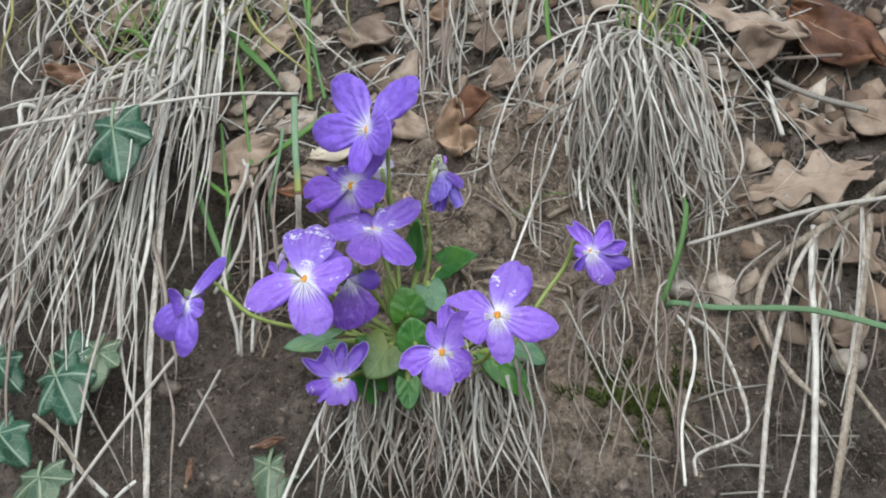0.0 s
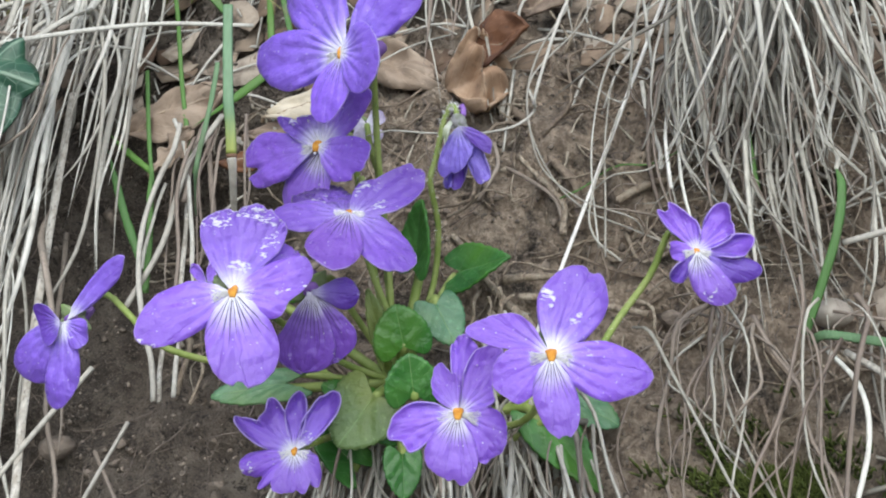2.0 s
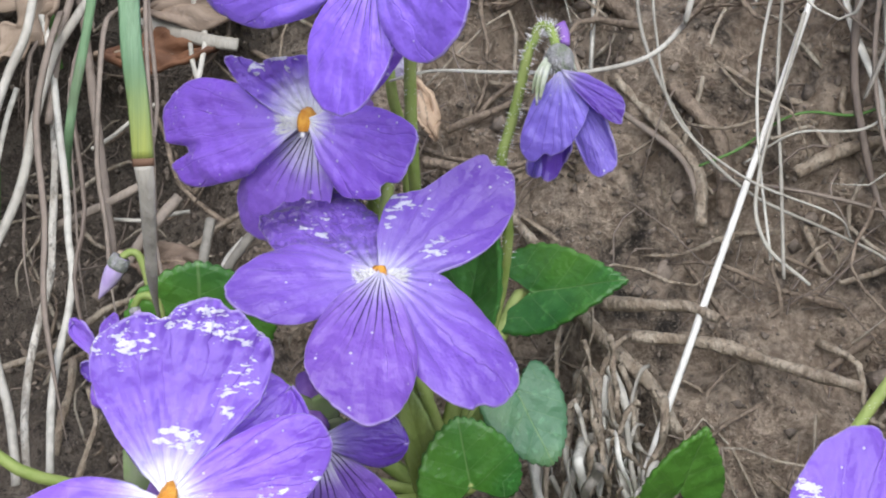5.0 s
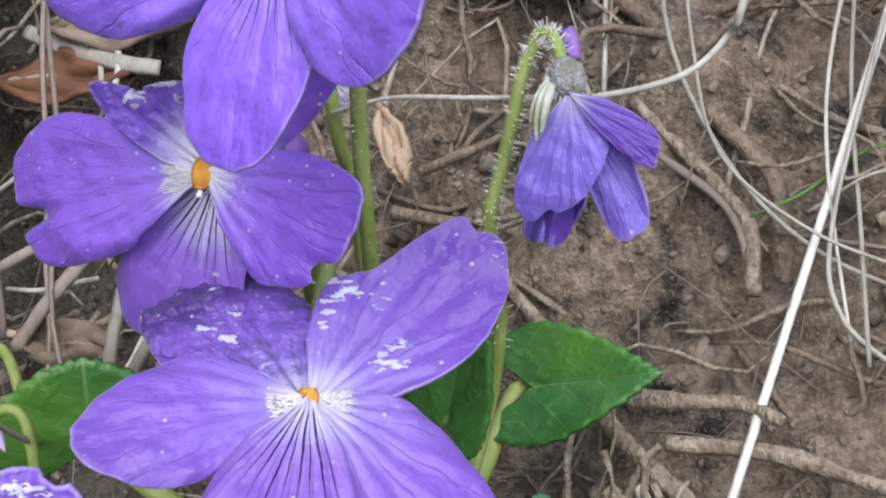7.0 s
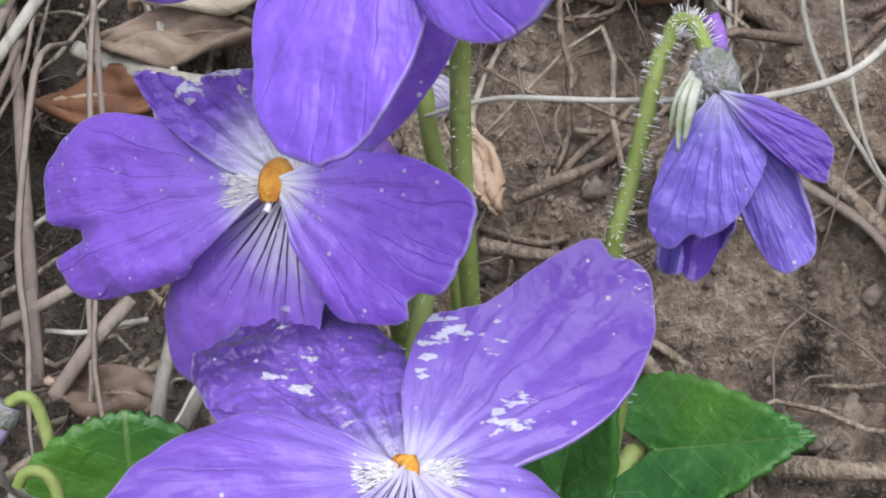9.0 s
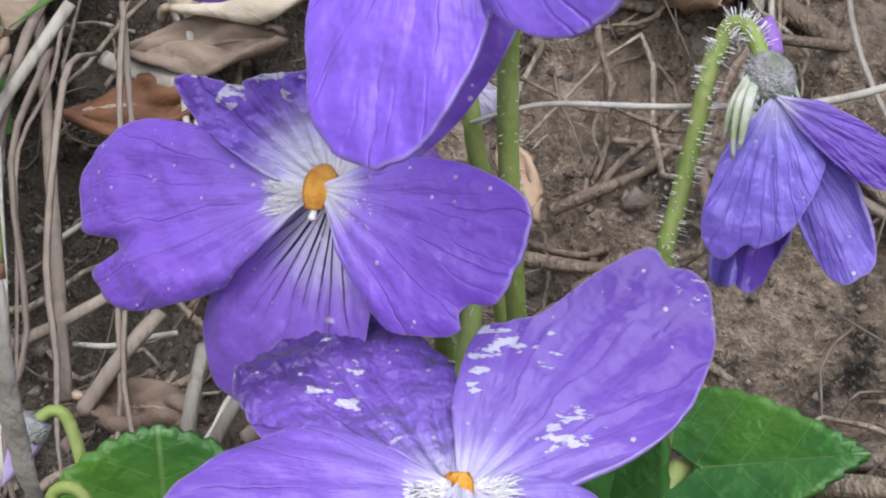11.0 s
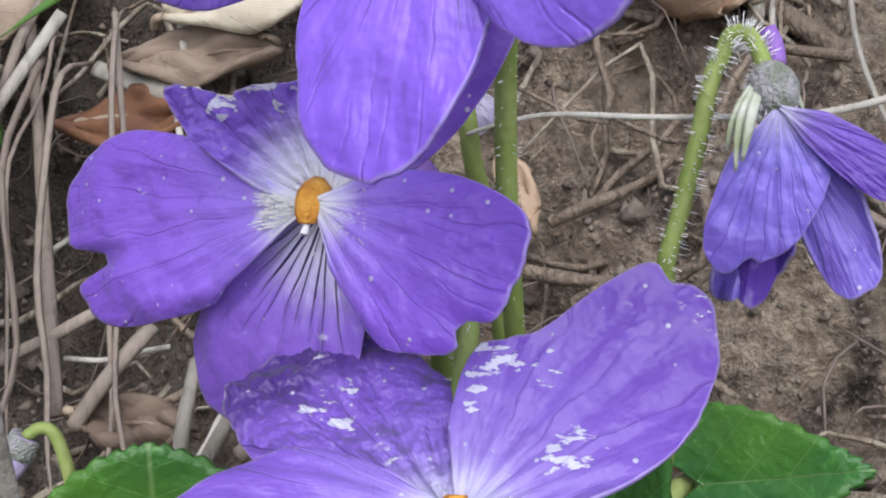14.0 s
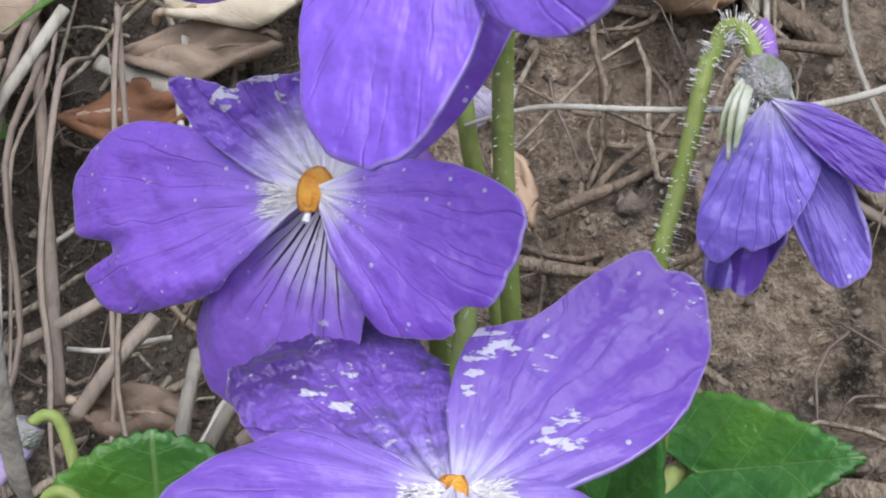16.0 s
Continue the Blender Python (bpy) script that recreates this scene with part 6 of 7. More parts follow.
# green blades
stalk("green_shoot", "narrow green blade hanging among pale straw", 0.36, BLUE_GREEN, (-0.0158, 0.0120, 0.1328), (-0.0159, 0.0110, 0.1302), (-0.0162, 0.0100, 0.1268), (-0.0168, 0.0090, 0.1229), (-0.0174, 0.0090, 0.1202), (-0.0181, 0.0100, 0.1169), (-0.0205, 0.0200, 0.1125), flat=0.3, steps=36, group="green grass blades")
stalk("green_shoot", "short green blade with a yellowed, withered tip", .62, GREEN, (0.0597, -0.0026, 0.0979), (0.0617, -0.0024, 0.1039), (0.0636, -0.0020, 0.1104), (0.0645, -0.0005, 0.1159), (0.0641, 0.0012, 0.1187), flat=.3, taper=.2, end=.55, group="green grass blades")
stalk("withered_shoot", "dry curled tip of a green blade", .3, STRAW, (0.0642, 0.0009, 0.1181), (0.0646, 0.0017, 0.1198), (0.0638, 0.0031, 0.1218), taper=.4, group="green grass blades")
stalk("green_shoot", "long blue-green blade lying across the stalks", .58, BLUE_GREEN, (0.0601, -0.0043, 0.0972), (0.0616, -0.0069, 0.0981), (0.0686, -0.0113, 0.0974), (0.0802, -0.0184, 0.0976), (0.0866, -0.0239, 0.0968), (0.0971, -0.0322, 0.0939), flat=.3, group="green grass blades")


def sheathed_blade():
    """A broad blade that yellows towards its foot and rises from a bleached sheath."""
    thing = tagged(new("green_shoot"), "broad blue-green blade rising from a bleached white sheath", "grass", "green grass blades")
    line = spline([(-0.0104, -0.0060, 0.1368), (-0.0101, -0.0070, 0.1304), (-0.0099, -0.0075, 0.1276), (-0.0097, -0.0080, 0.1247), (-0.0094, -0.0080, 0.1218), (-0.0092, -0.0080, 0.1181)], 40)
    for name, a, b, r0, r1, mat, label in (("blade", 0, 39, 0.6, 0.66, YELLOWING, "blue-green blade with a yellowed foot"), ("collar", 39, 40, 0.66, 0.66, DEAD_RED, "rusty withered collar")):
        bm = bmesh.new()
        tube(bm, line[a:b + 1], r0 / 1000, r1 / 1000, 10, .22)
        part(name, bm, mat, thing, label)
    bm = bmesh.new()
    tube(bm, spline([(-0.0092, -0.0080, 0.1181), (-0.0091, -0.0078, 0.1169), (-0.0092, -0.0070, 0.1152), (-0.0095, -0.0050, 0.1125), (-0.0101, -0.0010, 0.1088), (-0.0125, 0.0150, 0.1020), (-0.0150, 0.0330, 0.0950)], 28), .0006, .00026, 10, .3, rough=.1)
    part("sheath", bm, STRAW_PALE, thing, "bleached papery sheath")


sheathed_blade()
stalk("green_shoot", "green blade slanting behind the tall flower", .85, GREEN, (-0.0111, 0.0491, 0.1405), (-0.0163, 0.0478, 0.1367), (-0.0216, 0.0477, 0.1327), (-0.0286, 0.0493, 0.1283), flat=.25, taper=.4, group="green grass blades")
stalk("green_shoot", "upright green blade by the flower", .6, GREEN, (-0.0330, 0.0380, 0.1007), (-0.0336, 0.0421, 0.1097), (-0.0354, 0.0481, 0.1211), flat=.3, taper=.2, group="green grass blades")
stalk("green_shoot", "leaning green blade among straw", .75, GREEN, (-0.0348, 0.0416, 0.1058), (-0.0393, 0.0467, 0.1138), (-0.0445, 0.0539, 0.1248), flat=.3, taper=.3, group="green grass blades")
stalk("green_shoot", "thin green blade beside pale straw", .42, GREEN, (-0.0281, 0.0471, 0.1204), (-0.0321, 0.0550, 0.1358), (-0.0360, 0.0647, 0.1524), (-0.0410, 0.0736, 0.1669), flat=.4, taper=.3, group="green grass blades")
stalk("green_shoot", "broad green blade bending from the upper bank", .95, GREEN, (-0.0492, 0.0830, 0.1755), (-0.0378, 0.0694, 0.1617), (-0.0292, 0.0625, 0.1534), (-0.0244, 0.0596, 0.1474), flat=.25, taper=.3, group="green grass blades")
stalk("green_shoot", "tall bright green blade on the upper bank", .6, GREEN, (-0.0167, 0.0544, 0.1439), (-0.0185, 0.0616, 0.1574), (-0.0197, 0.0710, 0.1778), flat=.35, group="green grass blades")
stalk("green_shoot", "second bright green blade on the upper bank", .5, GREEN, (-0.0131, 0.0533, 0.1444), (-0.0160, 0.0587, 0.1542), (-0.0225, 0.0724, 0.1781), flat=.35, group="green grass blades")
stalk("green_shoot", "green shoot within the dry tuft", .45, GREEN, (0.0561, 0.0075, 0.1153), (0.0556, 0.0086, 0.1191), (0.0555, 0.0100, 0.1237), flat=.4, taper=.4, group="green grass blades")
stalk("green_shoot", "upright green shoot on the upper bank", .55, GREEN, (0.0398, 0.0376, 0.1549), (0.0393, 0.0400, 0.1611), (0.0392, 0.0445, 0.1712), flat=.4, group="green grass blades")
stalk("green_shoot", "short pale green blade on leaf litter", .6, GREEN, (-0.0351, 0.0488, 0.1205), (-0.0398, 0.0513, 0.1237), (-0.0444, 0.0541, 0.1275), flat=.3, taper=.4, group="green grass blades")
stalk("green_shoot", "narrow green blade crossing the litter", .4, GREEN, (-0.0348, 0.0475, 0.1183), (-0.0368, 0.0518, 0.1268), (-0.0393, 0.0586, 0.1391), flat=.3, group="green grass blades")


# ---- leaves on the ground ----
def flat_leaf(name, label, base, tip, width, material, kind, face=None, curl=0.0, fold=0.0, wave=.03, seed=0, category="dead leaf", group="fallen leaves on the bank"):
    """A lobed leaf. kind: oak (round lobes), ivy (pointed lobes) or oval."""
    base, tip = Vector(base), Vector(tip)
    face = Vector(face).normalized() if face else NORMAL
    along = tip - base
    L = along.length
    along.normalize()
    across = along.cross(face).normalized()
    up = across.cross(along)
    W, rng = width / 1000, random.Random(seed)
    ph = [rng.uniform(0, 6.3) for _ in range(4)]
    rows, m, n = [], 40, 14
    if kind == "ivy":
        m, n = 9, 64
        lobes = ((0, 1.0, 56), (64, .8, 44), (-64, .78, 44), (124, .6, 40), (-124, .62, 40))
        for i in range(m + 1):
            v, row = i / m, []
            for j in range(n + 1):
                t = -172 + 344 * j / n
                r = max(a * max(.46, 1 - .56 * (min(1, abs(t - c) / s)) ** 1.15) for c, a, s in lobes)
                r *= (1 + .03 * math.sin(t * .11 + ph[0])) * (1 if abs(t) < 150 else 1 - .5 * (abs(t) - 150) / 22)
                x, y = math.sin(radians(t)) * r * v * W * .62, math.cos(radians(t)) * r * v * L * .74 + .26 * L
                h = wave * L * (math.sin(5 * v + t * .04 + ph[2]) + .5 * math.cos(radians(t) * 6)) * v - .12 * L * v * v
                row.append(base + along * y + across * x + up * h)
            rows.append(row)
    for i in range(m + 1 if kind != "ivy" else 0):
        v = i / m
        if kind == "oak":
            hw = math.sin(math.pi * (v * .96 + .03)) ** .6 * (.72 + .3 * math.sin(v * 19 + ph[0])) * (.6 + .5 * v)
        else:
            hw = math.sin(math.pi * (v * .97 + .02)) ** .75
        hw = max(hw, .01)
        row = []
        for j in range(n + 1):
            u = -1 + 2 * j / n
            x = u * hw * W / 2 * (1 + .06 * math.sin(13 * v + ph[3] + (2 if u > 0 else 0)))
            y = v * L + .06 * L * math.sin(5 * u + ph[1]) * v
            h = curl * L * (v - .4) ** 2 + fold * abs(x) + wave * L * math.sin(6 * v + 3 * u + ph[2]) + wave * .5 * L * math.sin(11 * v - 5 * u + ph[1]) + wave * (.5 if kind == "oak" else 1.6) * L * noise.noise(Vector((u * 2.2 + seed, v * 4.5, seed * .7))) + wave * .7 * L * abs(noise.noise(Vector((u * 5 + seed, v * 9, 4))))
            row.append(base + along * y + across * x + up * h)
        rows.append(row)
    thing = tagged(new(name), label, category, group)
    part("blade", sheet(rows, .0004), material, thing)
    bm = bmesh.new()
    rib = [row[n // 2] + up * .00012 for row in rows[::(4 if m > 20 else 1)]]
    tube(bm, spline(rib, 20), (.00028 + W * .006) * (1 if kind != "ivy" else .5), .0001, 5, .6)
    part("midrib", bm, MIDRIB if kind != "ivy" else IVY_RIB, thing)
    bm = bmesh.new()
    foot = base - along * (.12 * L)
    if kind == "ivy":
        base = base + along * .26 * L
    tube(bm, spline([base + along * .02 * L, base - along * .06 * L + up * .0004, foot - up * .0006], 8), .0003, .0004, 6)
    part("leaf_stalk", bm, MIDRIB if kind != "ivy" else IVY_RIB, thing)
    return thing


flat_leaf("dead_leaf", "curled tan dead leaf standing on edge", (0.0191, 0.0359, 0.1412), (0.0205, 0.0309, 0.1291), 10.5, DEAD_TAN, "oval", (.1, -.95, .25), .15, -.5, .13, 1)
flat_leaf("dead_leaf", "red-brown curled dead leaf behind a tan one", (0.0172, 0.0378, 0.1389), (0.0267, 0.0327, 0.1410), 9, DEAD_BROWN, "oval", (.1, -.9, .4), .3, .35, .04, 2)
flat_leaf("dead_leaf", "pale grey-brown lobed oak leaf on the bank", (0.0769, 0.0021, 0.1187), (0.0971, -0.0061, 0.1231), 15, DEAD_PALE, "oak", None, .06, .08, .014, 3)
flat_leaf("dead_leaf", "second pale lobed leaf under stalks", (0.0978, -0.0122, 0.1042), (0.0886, -0.0049, 0.1147), 12, DEAD_PALE, "oak", None, .1, .1, .03, 4)
flat_leaf("dead_leaf", "large pale dead leaf with holes of decay", (0.0691, 0.0296, 0.1619), (0.0897, 0.0124, 0.1507), 12, DEAD_PALE, "oak", (0, -.6, .8), .1, .1, .03, 5)
flat_leaf("dead_leaf", "folded dusky dead leaf", (0.0774, 0.0192, 0.1473), (0.0870, 0.0130, 0.1520), 9, DEAD_TAN2, "oval", (.3, -.9, .3), .2, .6, .04, 6)
flat_leaf("dead_leaf", "brown dead leaf under the upper edge", (0.0896, 0.0216, 0.1583), (0.1038, 0.0072, 0.1452), 13, DEAD_BROWN, "oval", None, .2, .1, .04, 7)
flat_leaf("dead_leaf", "dead leaf of dull grey brown", (0.0872, 0.0088, 0.1337), (0.0958, 0.0001, 0.1289), 9, DEAD_TAN2, "oak", None, .1, .1, .04, 8)
flat_leaf("dead_leaf", "pale dead leaf at the edge of the soil", (0.0969, 0.0062, 0.1362), (0.1050, -0.0026, 0.1308), 9, DEAD_PALE, "oval", None, .1, .1, .04, 9)
flat_leaf("dead_leaf", "red-brown dead leaf under dry grass", (-0.0987, 0.0995, 0.1580), (-0.0776, 0.0868, 0.1529), 8, DEAD_RED, "oval", None, .2, .2, .04, 10)
flat_leaf("dead_leaf", "pale dead leaf at the upper bank", (-0.0877, 0.1000, 0.1692), (-0.0606, 0.0887, 0.1730), 11, DEAD_PALE, "oak", None, .1, .1, .04, 11)
flat_leaf("dead_leaf", "pale dead leaf behind green blades", (-0.0422, 0.0583, 0.1279), (-0.0244, 0.0521, 0.1342), 11, DEAD_PALE, "oval", None, .1, .1, .04, 12)
flat_leaf("dead_leaf", "silvery torn dead leaf", (-0.0355, 0.0502, 0.1206), (-0.0284, 0.0486, 0.1272), 8, DEAD_PALE, "oak", None, .2, .2, .03, 13)
flat_leaf("dead_leaf", "cream dead leaf edge behind the tall flower", (-0.0150, 0.0457, 0.1296), (-0.0007, 0.0393, 0.1329), 6, DEAD_CREAM, "oval", None, .2, .1, .03, 14)
flat_leaf("dead_leaf", "pinkish dead leaf at the upper bank", (-0.0358, 0.0734, 0.1596), (-0.0231, 0.0677, 0.1628), 10, DEAD_PALE, "oval", None, .1, .1, .04, 15)
flat_leaf("dead_leaf", "dusky dead leaf among strands", (0.0256, 0.0408, 0.1459), (0.0345, 0.0372, 0.1504), 8, DEAD_TAN2, "oval", None, .1, .2, .04, 16)
flat_leaf("dead_leaf", "small tan dead leaf at the top", (0.0117, 0.0570, 0.1647), (0.0200, 0.0529, 0.1679), 7, DEAD_TAN, "oval", None, .1, .2, .04, 17)
flat_leaf("dead_leaf", "brown dead leaf behind the tall stem", (0.0059, 0.0525, 0.1504), (0.0108, 0.0501, 0.1540), 6, DEAD_RED, "oval", None, .1, .2, .04, 18)
flat_leaf("dead_leaf", "grey dead leaf behind the strands", (-0.0012, 0.0499, 0.1406), (0.0128, 0.0394, 0.1342), 8, DEAD_PALE, "oval", None, .1, .2, .04, 19)
# these two take darker leaf colours, which hold the shade they lie in
flat_leaf("dead_leaf", "pinkish tan dead leaf lying behind the open flower", (-0.0185, 0.0462, 0.1264), (-0.0073, 0.0425, 0.1273), 4.6, DEAD_TAN2, "oval", None, .1, .2, .04, 20)
flat_leaf("dead_leaf", "dark brown dead leaf in the shade of a pale straw", (-0.0235, 0.0471, 0.1219), (-0.0120, 0.0430, 0.1228), 4.4, DEAD_BROWN, "oval", None, .1, .2, .04, 27)
flat_leaf("dead_leaf", "grey-brown dead leaf in the hollow behind the petals", (-0.0193, 0.0349, 0.1036), (-0.0112, 0.0322, 0.1030), 3.8, DEAD_TAN2, "oval", None, .1, .2, .06, 28)
flat_leaf("dead_leaf", "small tan dead leaf behind the stems", (0.0081, 0.0337, 0.1206), (0.0097, 0.0292, 0.1161), 2.2, DEAD_TAN, "oval", None, .1, .2, .04, 21)
flat_leaf("dead_leaf", "orange-brown leaf scrap on soil", (-0.0221, 0.0158, 0.0668), (-0.0151, 0.0129, 0.0689), 2, DEAD_RED, "oval", None, .1, .2, .03, 22)
flat_leaf("dead_leaf", "small rusty leaf scrap on soil", (-0.0366, 0.0170, 0.0584), (-0.0358, 0.0183, 0.0635), 1.6, DEAD_RED, "oval", None, .1, .2, .03, 23)
flat_leaf("dead_leaf", "dark dead leaf behind the tall stem", (-0.0115, 0.0664, 0.1625), (0.0036, 0.0559, 0.1591), 9, DEAD_TAN2, "oval", None, .1, .2, .04, 24)
flat_leaf("dead_leaf", "grey-brown dead leaf high on the bank", (0.0228, 0.0490, 0.1564), (0.0307, 0.0451, 0.1596), 9, DEAD_TAN2, "oval", None, .1, .2, .04, 25)
flat_leaf("dead_leaf", "pale leaf fragment low on the bank", (0.0883, -0.0139, 0.0920), (0.0947, -0.0160, 0.0951), 7, DEAD_TAN2, "oval", None, .1, .2, .04, 26)

IVY_TAGS = dict(category="ivy", group="ivy leaves on the bank")
flat_leaf("ivy_leaf", "dark green ivy leaf with pale veins under dry grass", (-0.0608, 0.0412, 0.1403), (-0.0571, 0.0328, 0.1237), 20, IVY, "ivy", seed=31, **IVY_TAGS)
flat_leaf("ivy_leaf", "ivy leaf with long pointed lobe and pale veins", (-0.0716, 0.0328, 0.0829), (-0.0626, 0.0214, 0.0713), 18, IVY, "ivy", seed=32, **IVY_TAGS)
flat_leaf("ivy_leaf", "yellowing ivy leaf behind a darker one", (-0.0603, 0.0335, 0.0880), (-0.0616, 0.0279, 0.0771), 14, IVY_OLD, "ivy", seed=33, **IVY_TAGS)
flat_leaf("ivy_leaf", "ivy leaf lying over others", (-0.0675, 0.0322, 0.0804), (-0.0679, 0.0367, 0.0903), 12, IVY, "ivy", seed=34, **IVY_TAGS)
flat_leaf("ivy_leaf", "dark ivy leaf at the edge of the grass", (-0.0900, 0.0425, 0.0846), (-0.0797, 0.0337, 0.0764), 12, IVY, "ivy", seed=35, **IVY_TAGS)
flat_leaf("ivy_leaf", "dark ivy leaf in deep shade", (-0.0845, 0.0315, 0.0690), (-0.0741, 0.0231, 0.0617), 14, IVY, "ivy", seed=36, **IVY_TAGS)
flat_leaf("ivy_leaf", "broad ivy leaf low on the bank", (-0.0686, 0.0186, 0.0619), (-0.0664, 0.0130, 0.0535), 18, IVY_OLD, "ivy", seed=37, **IVY_TAGS)
flat_leaf("ivy_leaf", "faded ivy leaf on bare soil", (-0.0182, 0.0138, 0.0662), (-0.0179, 0.0068, 0.0560), 15, IVY_OLD, "ivy", seed=38, **IVY_TAGS)


def bud(label, points, tip, r):
    """A closed violet bud hanging from a hooked stalk."""
    thing = tagged(new("flower_bud"), label, "flower bud", "violet buds")
    line = spline(points, 18)
    bm = bmesh.new()
    tube(bm, line, .0003, .00036, 8)
    part("stem", bm, STEM, thing)
    a, b = line[0], Vector(tip)
    bm = bmesh.new()
    tube(bm, spline([a, a.lerp(b, .3), a.lerp(b, .7), b], 10), r / 1000 * .7, r / 1000, 10, .8, .6)
    part("petal", bm, PALE_VIOLET, thing, "furled pale violet petals")
    bm = bmesh.new()
    tube(bm, spline([a, a.lerp(b, .2), a.lerp(b, .42)], 6), r / 1000 * .8, r / 1000 * 1.05, 10, .8, .4)
    part("calyx", bm, CALYX, thing, "grey-green calyx")


bud("furled pale violet bud on a hooked stem", [(-0.0153, 0.0140, 0.1079), (-0.0146, 0.0140, 0.1083), (-0.0139, 0.0140, 0.1079), (-0.0133, 0.0140, 0.1059), (-0.0129, 0.0140, 0.1028), (-0.0124, 0.0140, 0.0965)], (-0.0172, 0.0140, 0.1045), .95)
bud("small violet bud on an arched stem beside a larger one", [(-0.0137, 0.0100, 0.1048), (-0.0132, 0.0100, 0.1057), (-0.0123, 0.0100, 0.1057), (-0.0117, 0.0100, 0.1046), (-0.0114, 0.0100, 0.1014), (-0.0112, 0.0100, 0.0960)], (-0.0127, 0.0090, 0.1037), .5)

# pebble, crumbs, moss, fine roots
def pebble(label, at, r, material, seed):
    bm = bmesh.new()
    bmesh.ops.create_icosphere(bm, subdivisions=3, radius=r / 1000)
    off = Vector((seed * 3.1, 0, 0))
    for q in bm.verts:
        q.co *= 1 + .35 * noise.noise(q.co * (600 / r) + off)
        q.co.z *= .75
    ob = part("pebble", bm, material)
    ob.location = at
    return tagged(ob, label, "stone", "small stones")


pebble("pale buff pebble beside the green blade", (0.0638, 0.0014, 0.1004), 2.4, STONE, 1)
pebble("brown earthy pebble low on the bank", (0.0433, -0.0061, 0.0710), 2.0, CLOD, 2)
pebble("grey-brown stone in the soil", (0.0907, -0.0159, 0.0881), 3.0, STONE, 3)
pebble("small stone on the bare soil", (-0.0447, 0.0330, 0.0767), 2.6, CLOD, 4)


def scatter(name, label, n, material, build, seed, x=(-.1, .15), z=(.03, .17), category="litter"):
    rng = random.Random(seed)
    bm = bmesh.new()
    for _ in range(n):
        build(bm, rng, on_bank(rng.uniform(*x), rng.uniform(*z)))
    return tagged(part(name, bm, material), label, category, kind="stuff")


def grain(bm, rng, p):
    crumb(bm, rng, p, .00013)


def crumb(bm, rng, p, size=.0003):
    r = size * rng.lognormvariate(0, .55)
    vs = []
    for k in range(6):
        d = Vector(((1, 0, 0), (-1, 0, 0), (0, 1, 0), (0, -1, 0), (0, 0, 1), (0, 0, -1))[k])
        d += Vector([rng.uniform(-.4, .4) for _ in range(3)])
        vs.append(bm.verts.new(p + d * r * rng.uniform(.7, 1.3)))
    for a, b, c in ((0, 2, 4), (2, 1, 4), (1, 3, 4), (3, 0, 4), (2, 0, 5), (1, 2, 5), (3, 1, 5), (0, 3, 5)):
        bm.faces.new((vs[a], vs[b], vs[c]))


def rootlet(bm, rng, p):
    a = rng.gauss(-1.57, .9)
    ln = rng.uniform(.004, .018)
    d = Vector((math.cos(a), 0, math.sin(a)))
    d = d - NORMAL * d.dot(NORMAL)
    s = Vector((d.z, 0, -d.x)) * rng.gauss(0, .25)
    pts = [p, p + (d + s) * ln * .33 + NORMAL * rng.uniform(0, .0015), p + (d - s * .5) * ln * .66 + NORMAL * rng.uniform(0, .002), p + (d + s * .4) * ln]
    tube(bm, spline(pts, 8), rng.uniform(.00005, .00016), .00005, 4)


def chaff(bm, rng, p):
    a = rng.uniform(0, 6.3)
    ln = rng.uniform(.003, .02)
    d = Vector((math.cos(a), 0, math.sin(a)))
    d = (d - NORMAL * d.dot(NORMAL)).normalized()
    tube(bm, spline([p, p + d * ln * .5 + NORMAL * rng.uniform(.0005, .003), p + d * ln + NORMAL * rng.uniform(0, .002)], 5), rng.uniform(.00015, .0004), .0002, 4, .6)


def moss_tip(bm, rng, p):
    q = p + NORMAL * rng.uniform(.0008, .0028) + Vector([rng.uniform(-.0009, .0009) for _ in range(3)])
    tube(bm, [p, (p + q) / 2, q], .00022, .00005, 4)


scatter("soil_crumbs", "loose brown soil crumbs over the bank", 9000, CLOD, crumb, 21)
scatter("fine_roots", "fine brown rootlets in the soil face", 1300, ROOT, rootlet, 22)
scatter("straw_litter", "short broken straw bits over the bank", 150, STRAW, chaff, 23, (.05, .15))
scatter("straw_litter", "bleached straw bits on the upper bank", 380, STRAW_PALE, chaff, 24, (-.1, .09), (.134, .175))


def moss_patch(label, x, z, rx, rz, n, seed):
    """Moss that thins out towards an uneven edge."""
    rng, bm = random.Random(seed), bmesh.new()
    for _ in range(n):
        a, r = rng.uniform(0, 2 * math.pi), abs(rng.gauss(0, .55))
        px, pz = x + rx * r * math.cos(a), z + rz * r * math.sin(a)
        if noise.noise(Vector((px * 260, pz * 260, seed))) > r * .55 - .3:
            moss_tip(bm, rng, on_bank(px, pz))
    tagged(part("moss", bm, MOSS), label, "moss", kind="stuff")


moss_patch("dark green moss patch on the soil", .0552, .0802, .0125, .0092, 4200, 25)


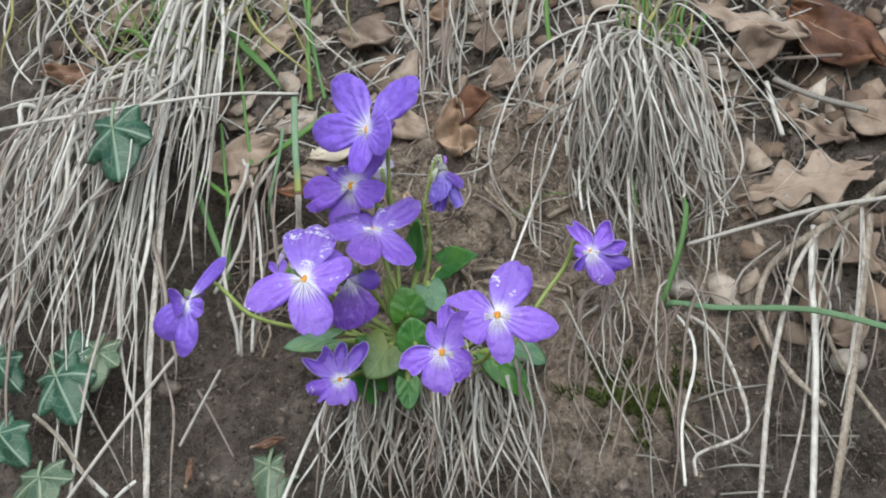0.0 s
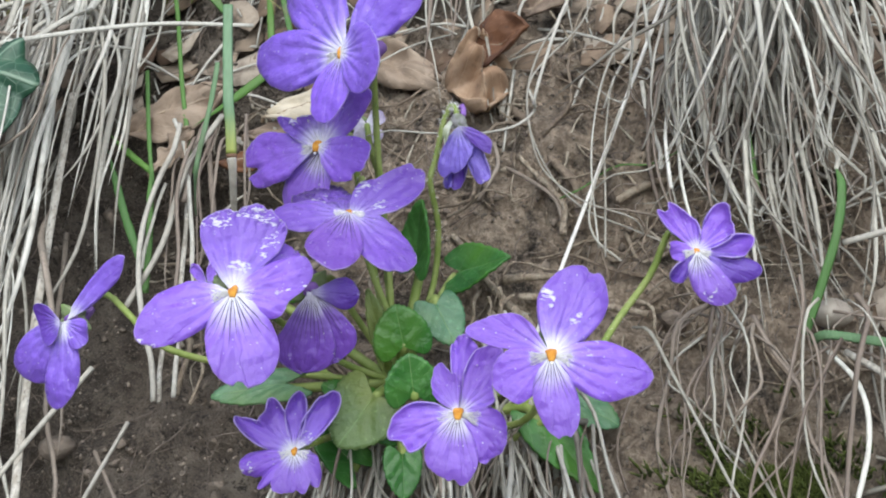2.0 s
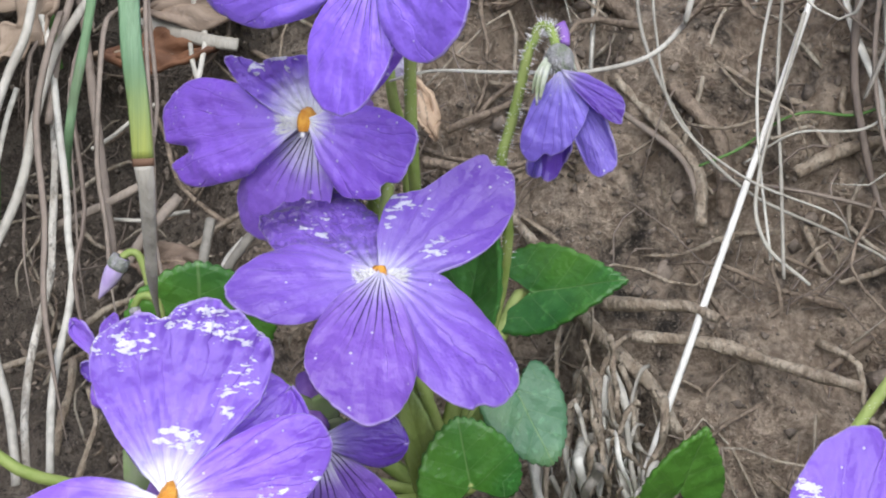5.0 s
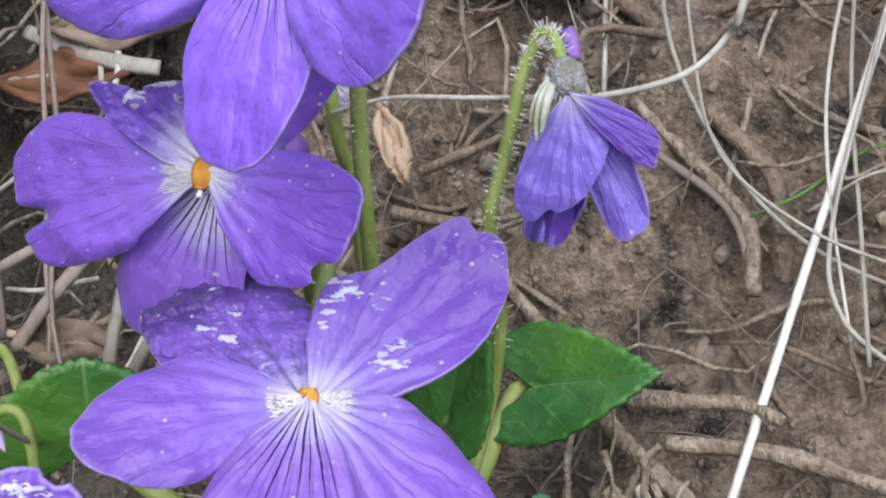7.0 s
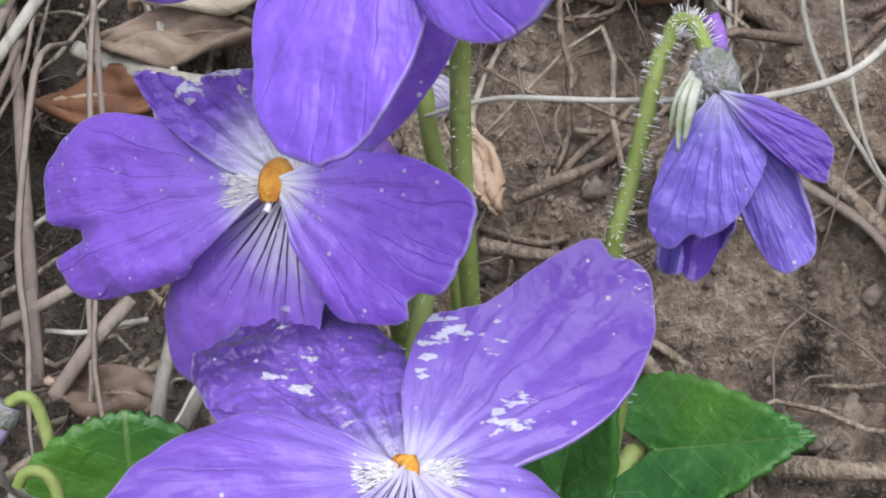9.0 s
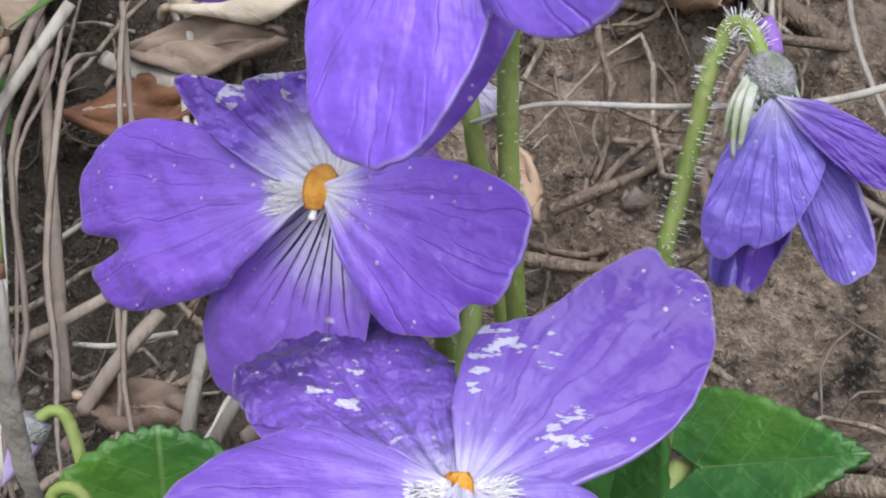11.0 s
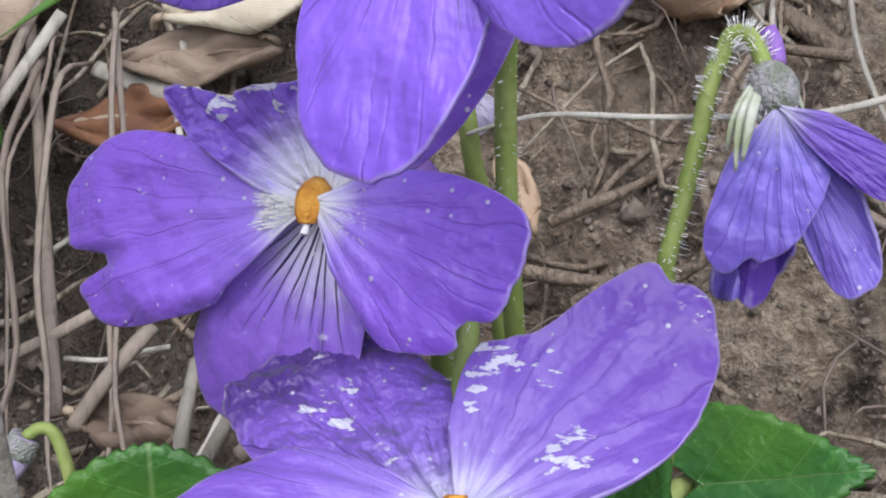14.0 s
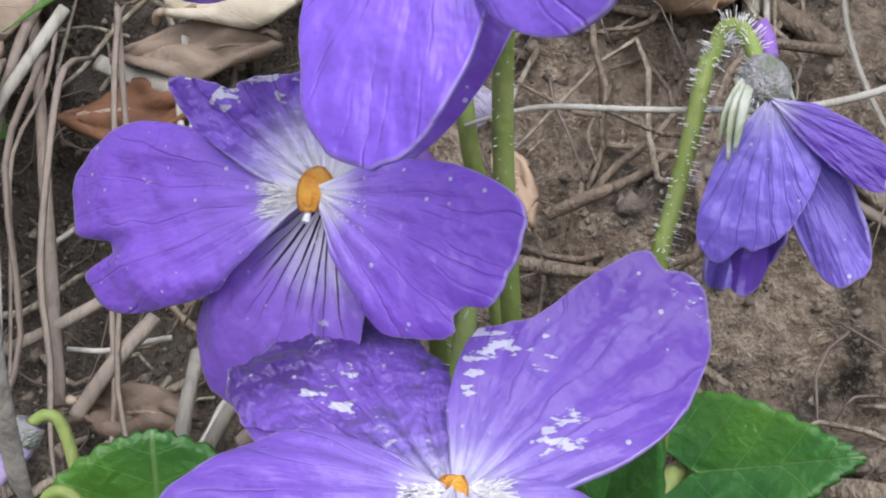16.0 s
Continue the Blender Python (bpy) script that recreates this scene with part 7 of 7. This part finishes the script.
def flake(bm, rng, p):
    """A torn bit of dead leaf, thin and bent."""
    a, r = rng.uniform(0, 6.3), rng.uniform(.0012, .0045)
    e1 = Vector((math.cos(a), 0, math.sin(a)))
    e1 = (e1 - NORMAL * e1.dot(NORMAL)).normalized()
    e2, tip = e1.cross(NORMAL), NORMAL + Vector([rng.uniform(-.5, .5) for _ in range(3)])
    k, top, low = rng.randint(6, 8), [], []
    for i in range(k):
        t = 2 * math.pi * i / k
        q = p + NORMAL * .0008 + (e1 * math.cos(t) * 1.3 + e2 * math.sin(t) * .8) * r * rng.uniform(.6, 1.2) + tip * r * .35 * math.cos(t) ** 2
        top.append(bm.verts.new(q))
        low.append(bm.verts.new(q - NORMAL * .00025))
    c, d = bm.verts.new(p + NORMAL * .0012), bm.verts.new(p + NORMAL * .0009)
    for i in range(k):
        j = (i + 1) % k
        bm.faces.new((c, top[i], top[j]))
        bm.faces.new((d, low[j], low[i]))
        bm.faces.new((top[i], low[i], low[j], top[j]))


scatter("leaf_litter", "torn grey-brown bits of dead leaf on the upper bank", 380, FLAKE, flake, 31, (-.1, .16), (.134, .18))
scatter("leaf_litter", "torn bits of dead leaf beside the stalks", 80, FLAKE, flake, 32, (.065, .16), (.09, .135))
scatter("twig_litter", "thin broken twigs on the upper bank", 90, ROOT_PALE, chaff, 33, (.05, .16), (.11, .17))


def dark_root(bm, rng, p):
    a = rng.uniform(0, 6.3)
    ln = rng.uniform(.006, .022)
    d = Vector((math.cos(a), 0, math.sin(a)))
    d = (d - NORMAL * d.dot(NORMAL)).normalized()
    s = d.cross(NORMAL) * rng.gauss(0, .3)
    pts = [p, p + (d + s) * ln * .35 + NORMAL * .001, p + (d - s * .6) * ln * .7 + NORMAL * rng.uniform(.0005, .003), p + (d + s * .5) * ln]
    tube(bm, spline(pts, 9), rng.uniform(.00012, .0004), .00012, 5, rough=.3)


scatter("soil_crumbs", "fine grains in the soil face", 9000, CLOD, grain, 43, (-.05, .09), (.07, .145))


def root_bits(n, material, seed, x, z):
    """Single root bits that lie in the soil face."""
    rng = random.Random(seed)
    for _ in range(n):
        bm = bmesh.new()
        dark_root(bm, rng, on_bank(rng.uniform(*x), rng.uniform(*z)))
        part("root_bit", bm, material, GROUND)


root_bits(130, WOODY_BROWN, 41, (-.04, .075), (.085, .14))
root_bits(60, WOODY, 42, (-.05, .075), (.085, .14))
root_bits(100, ROOT_BARK, 44, (.0, .07), (.09, .14))
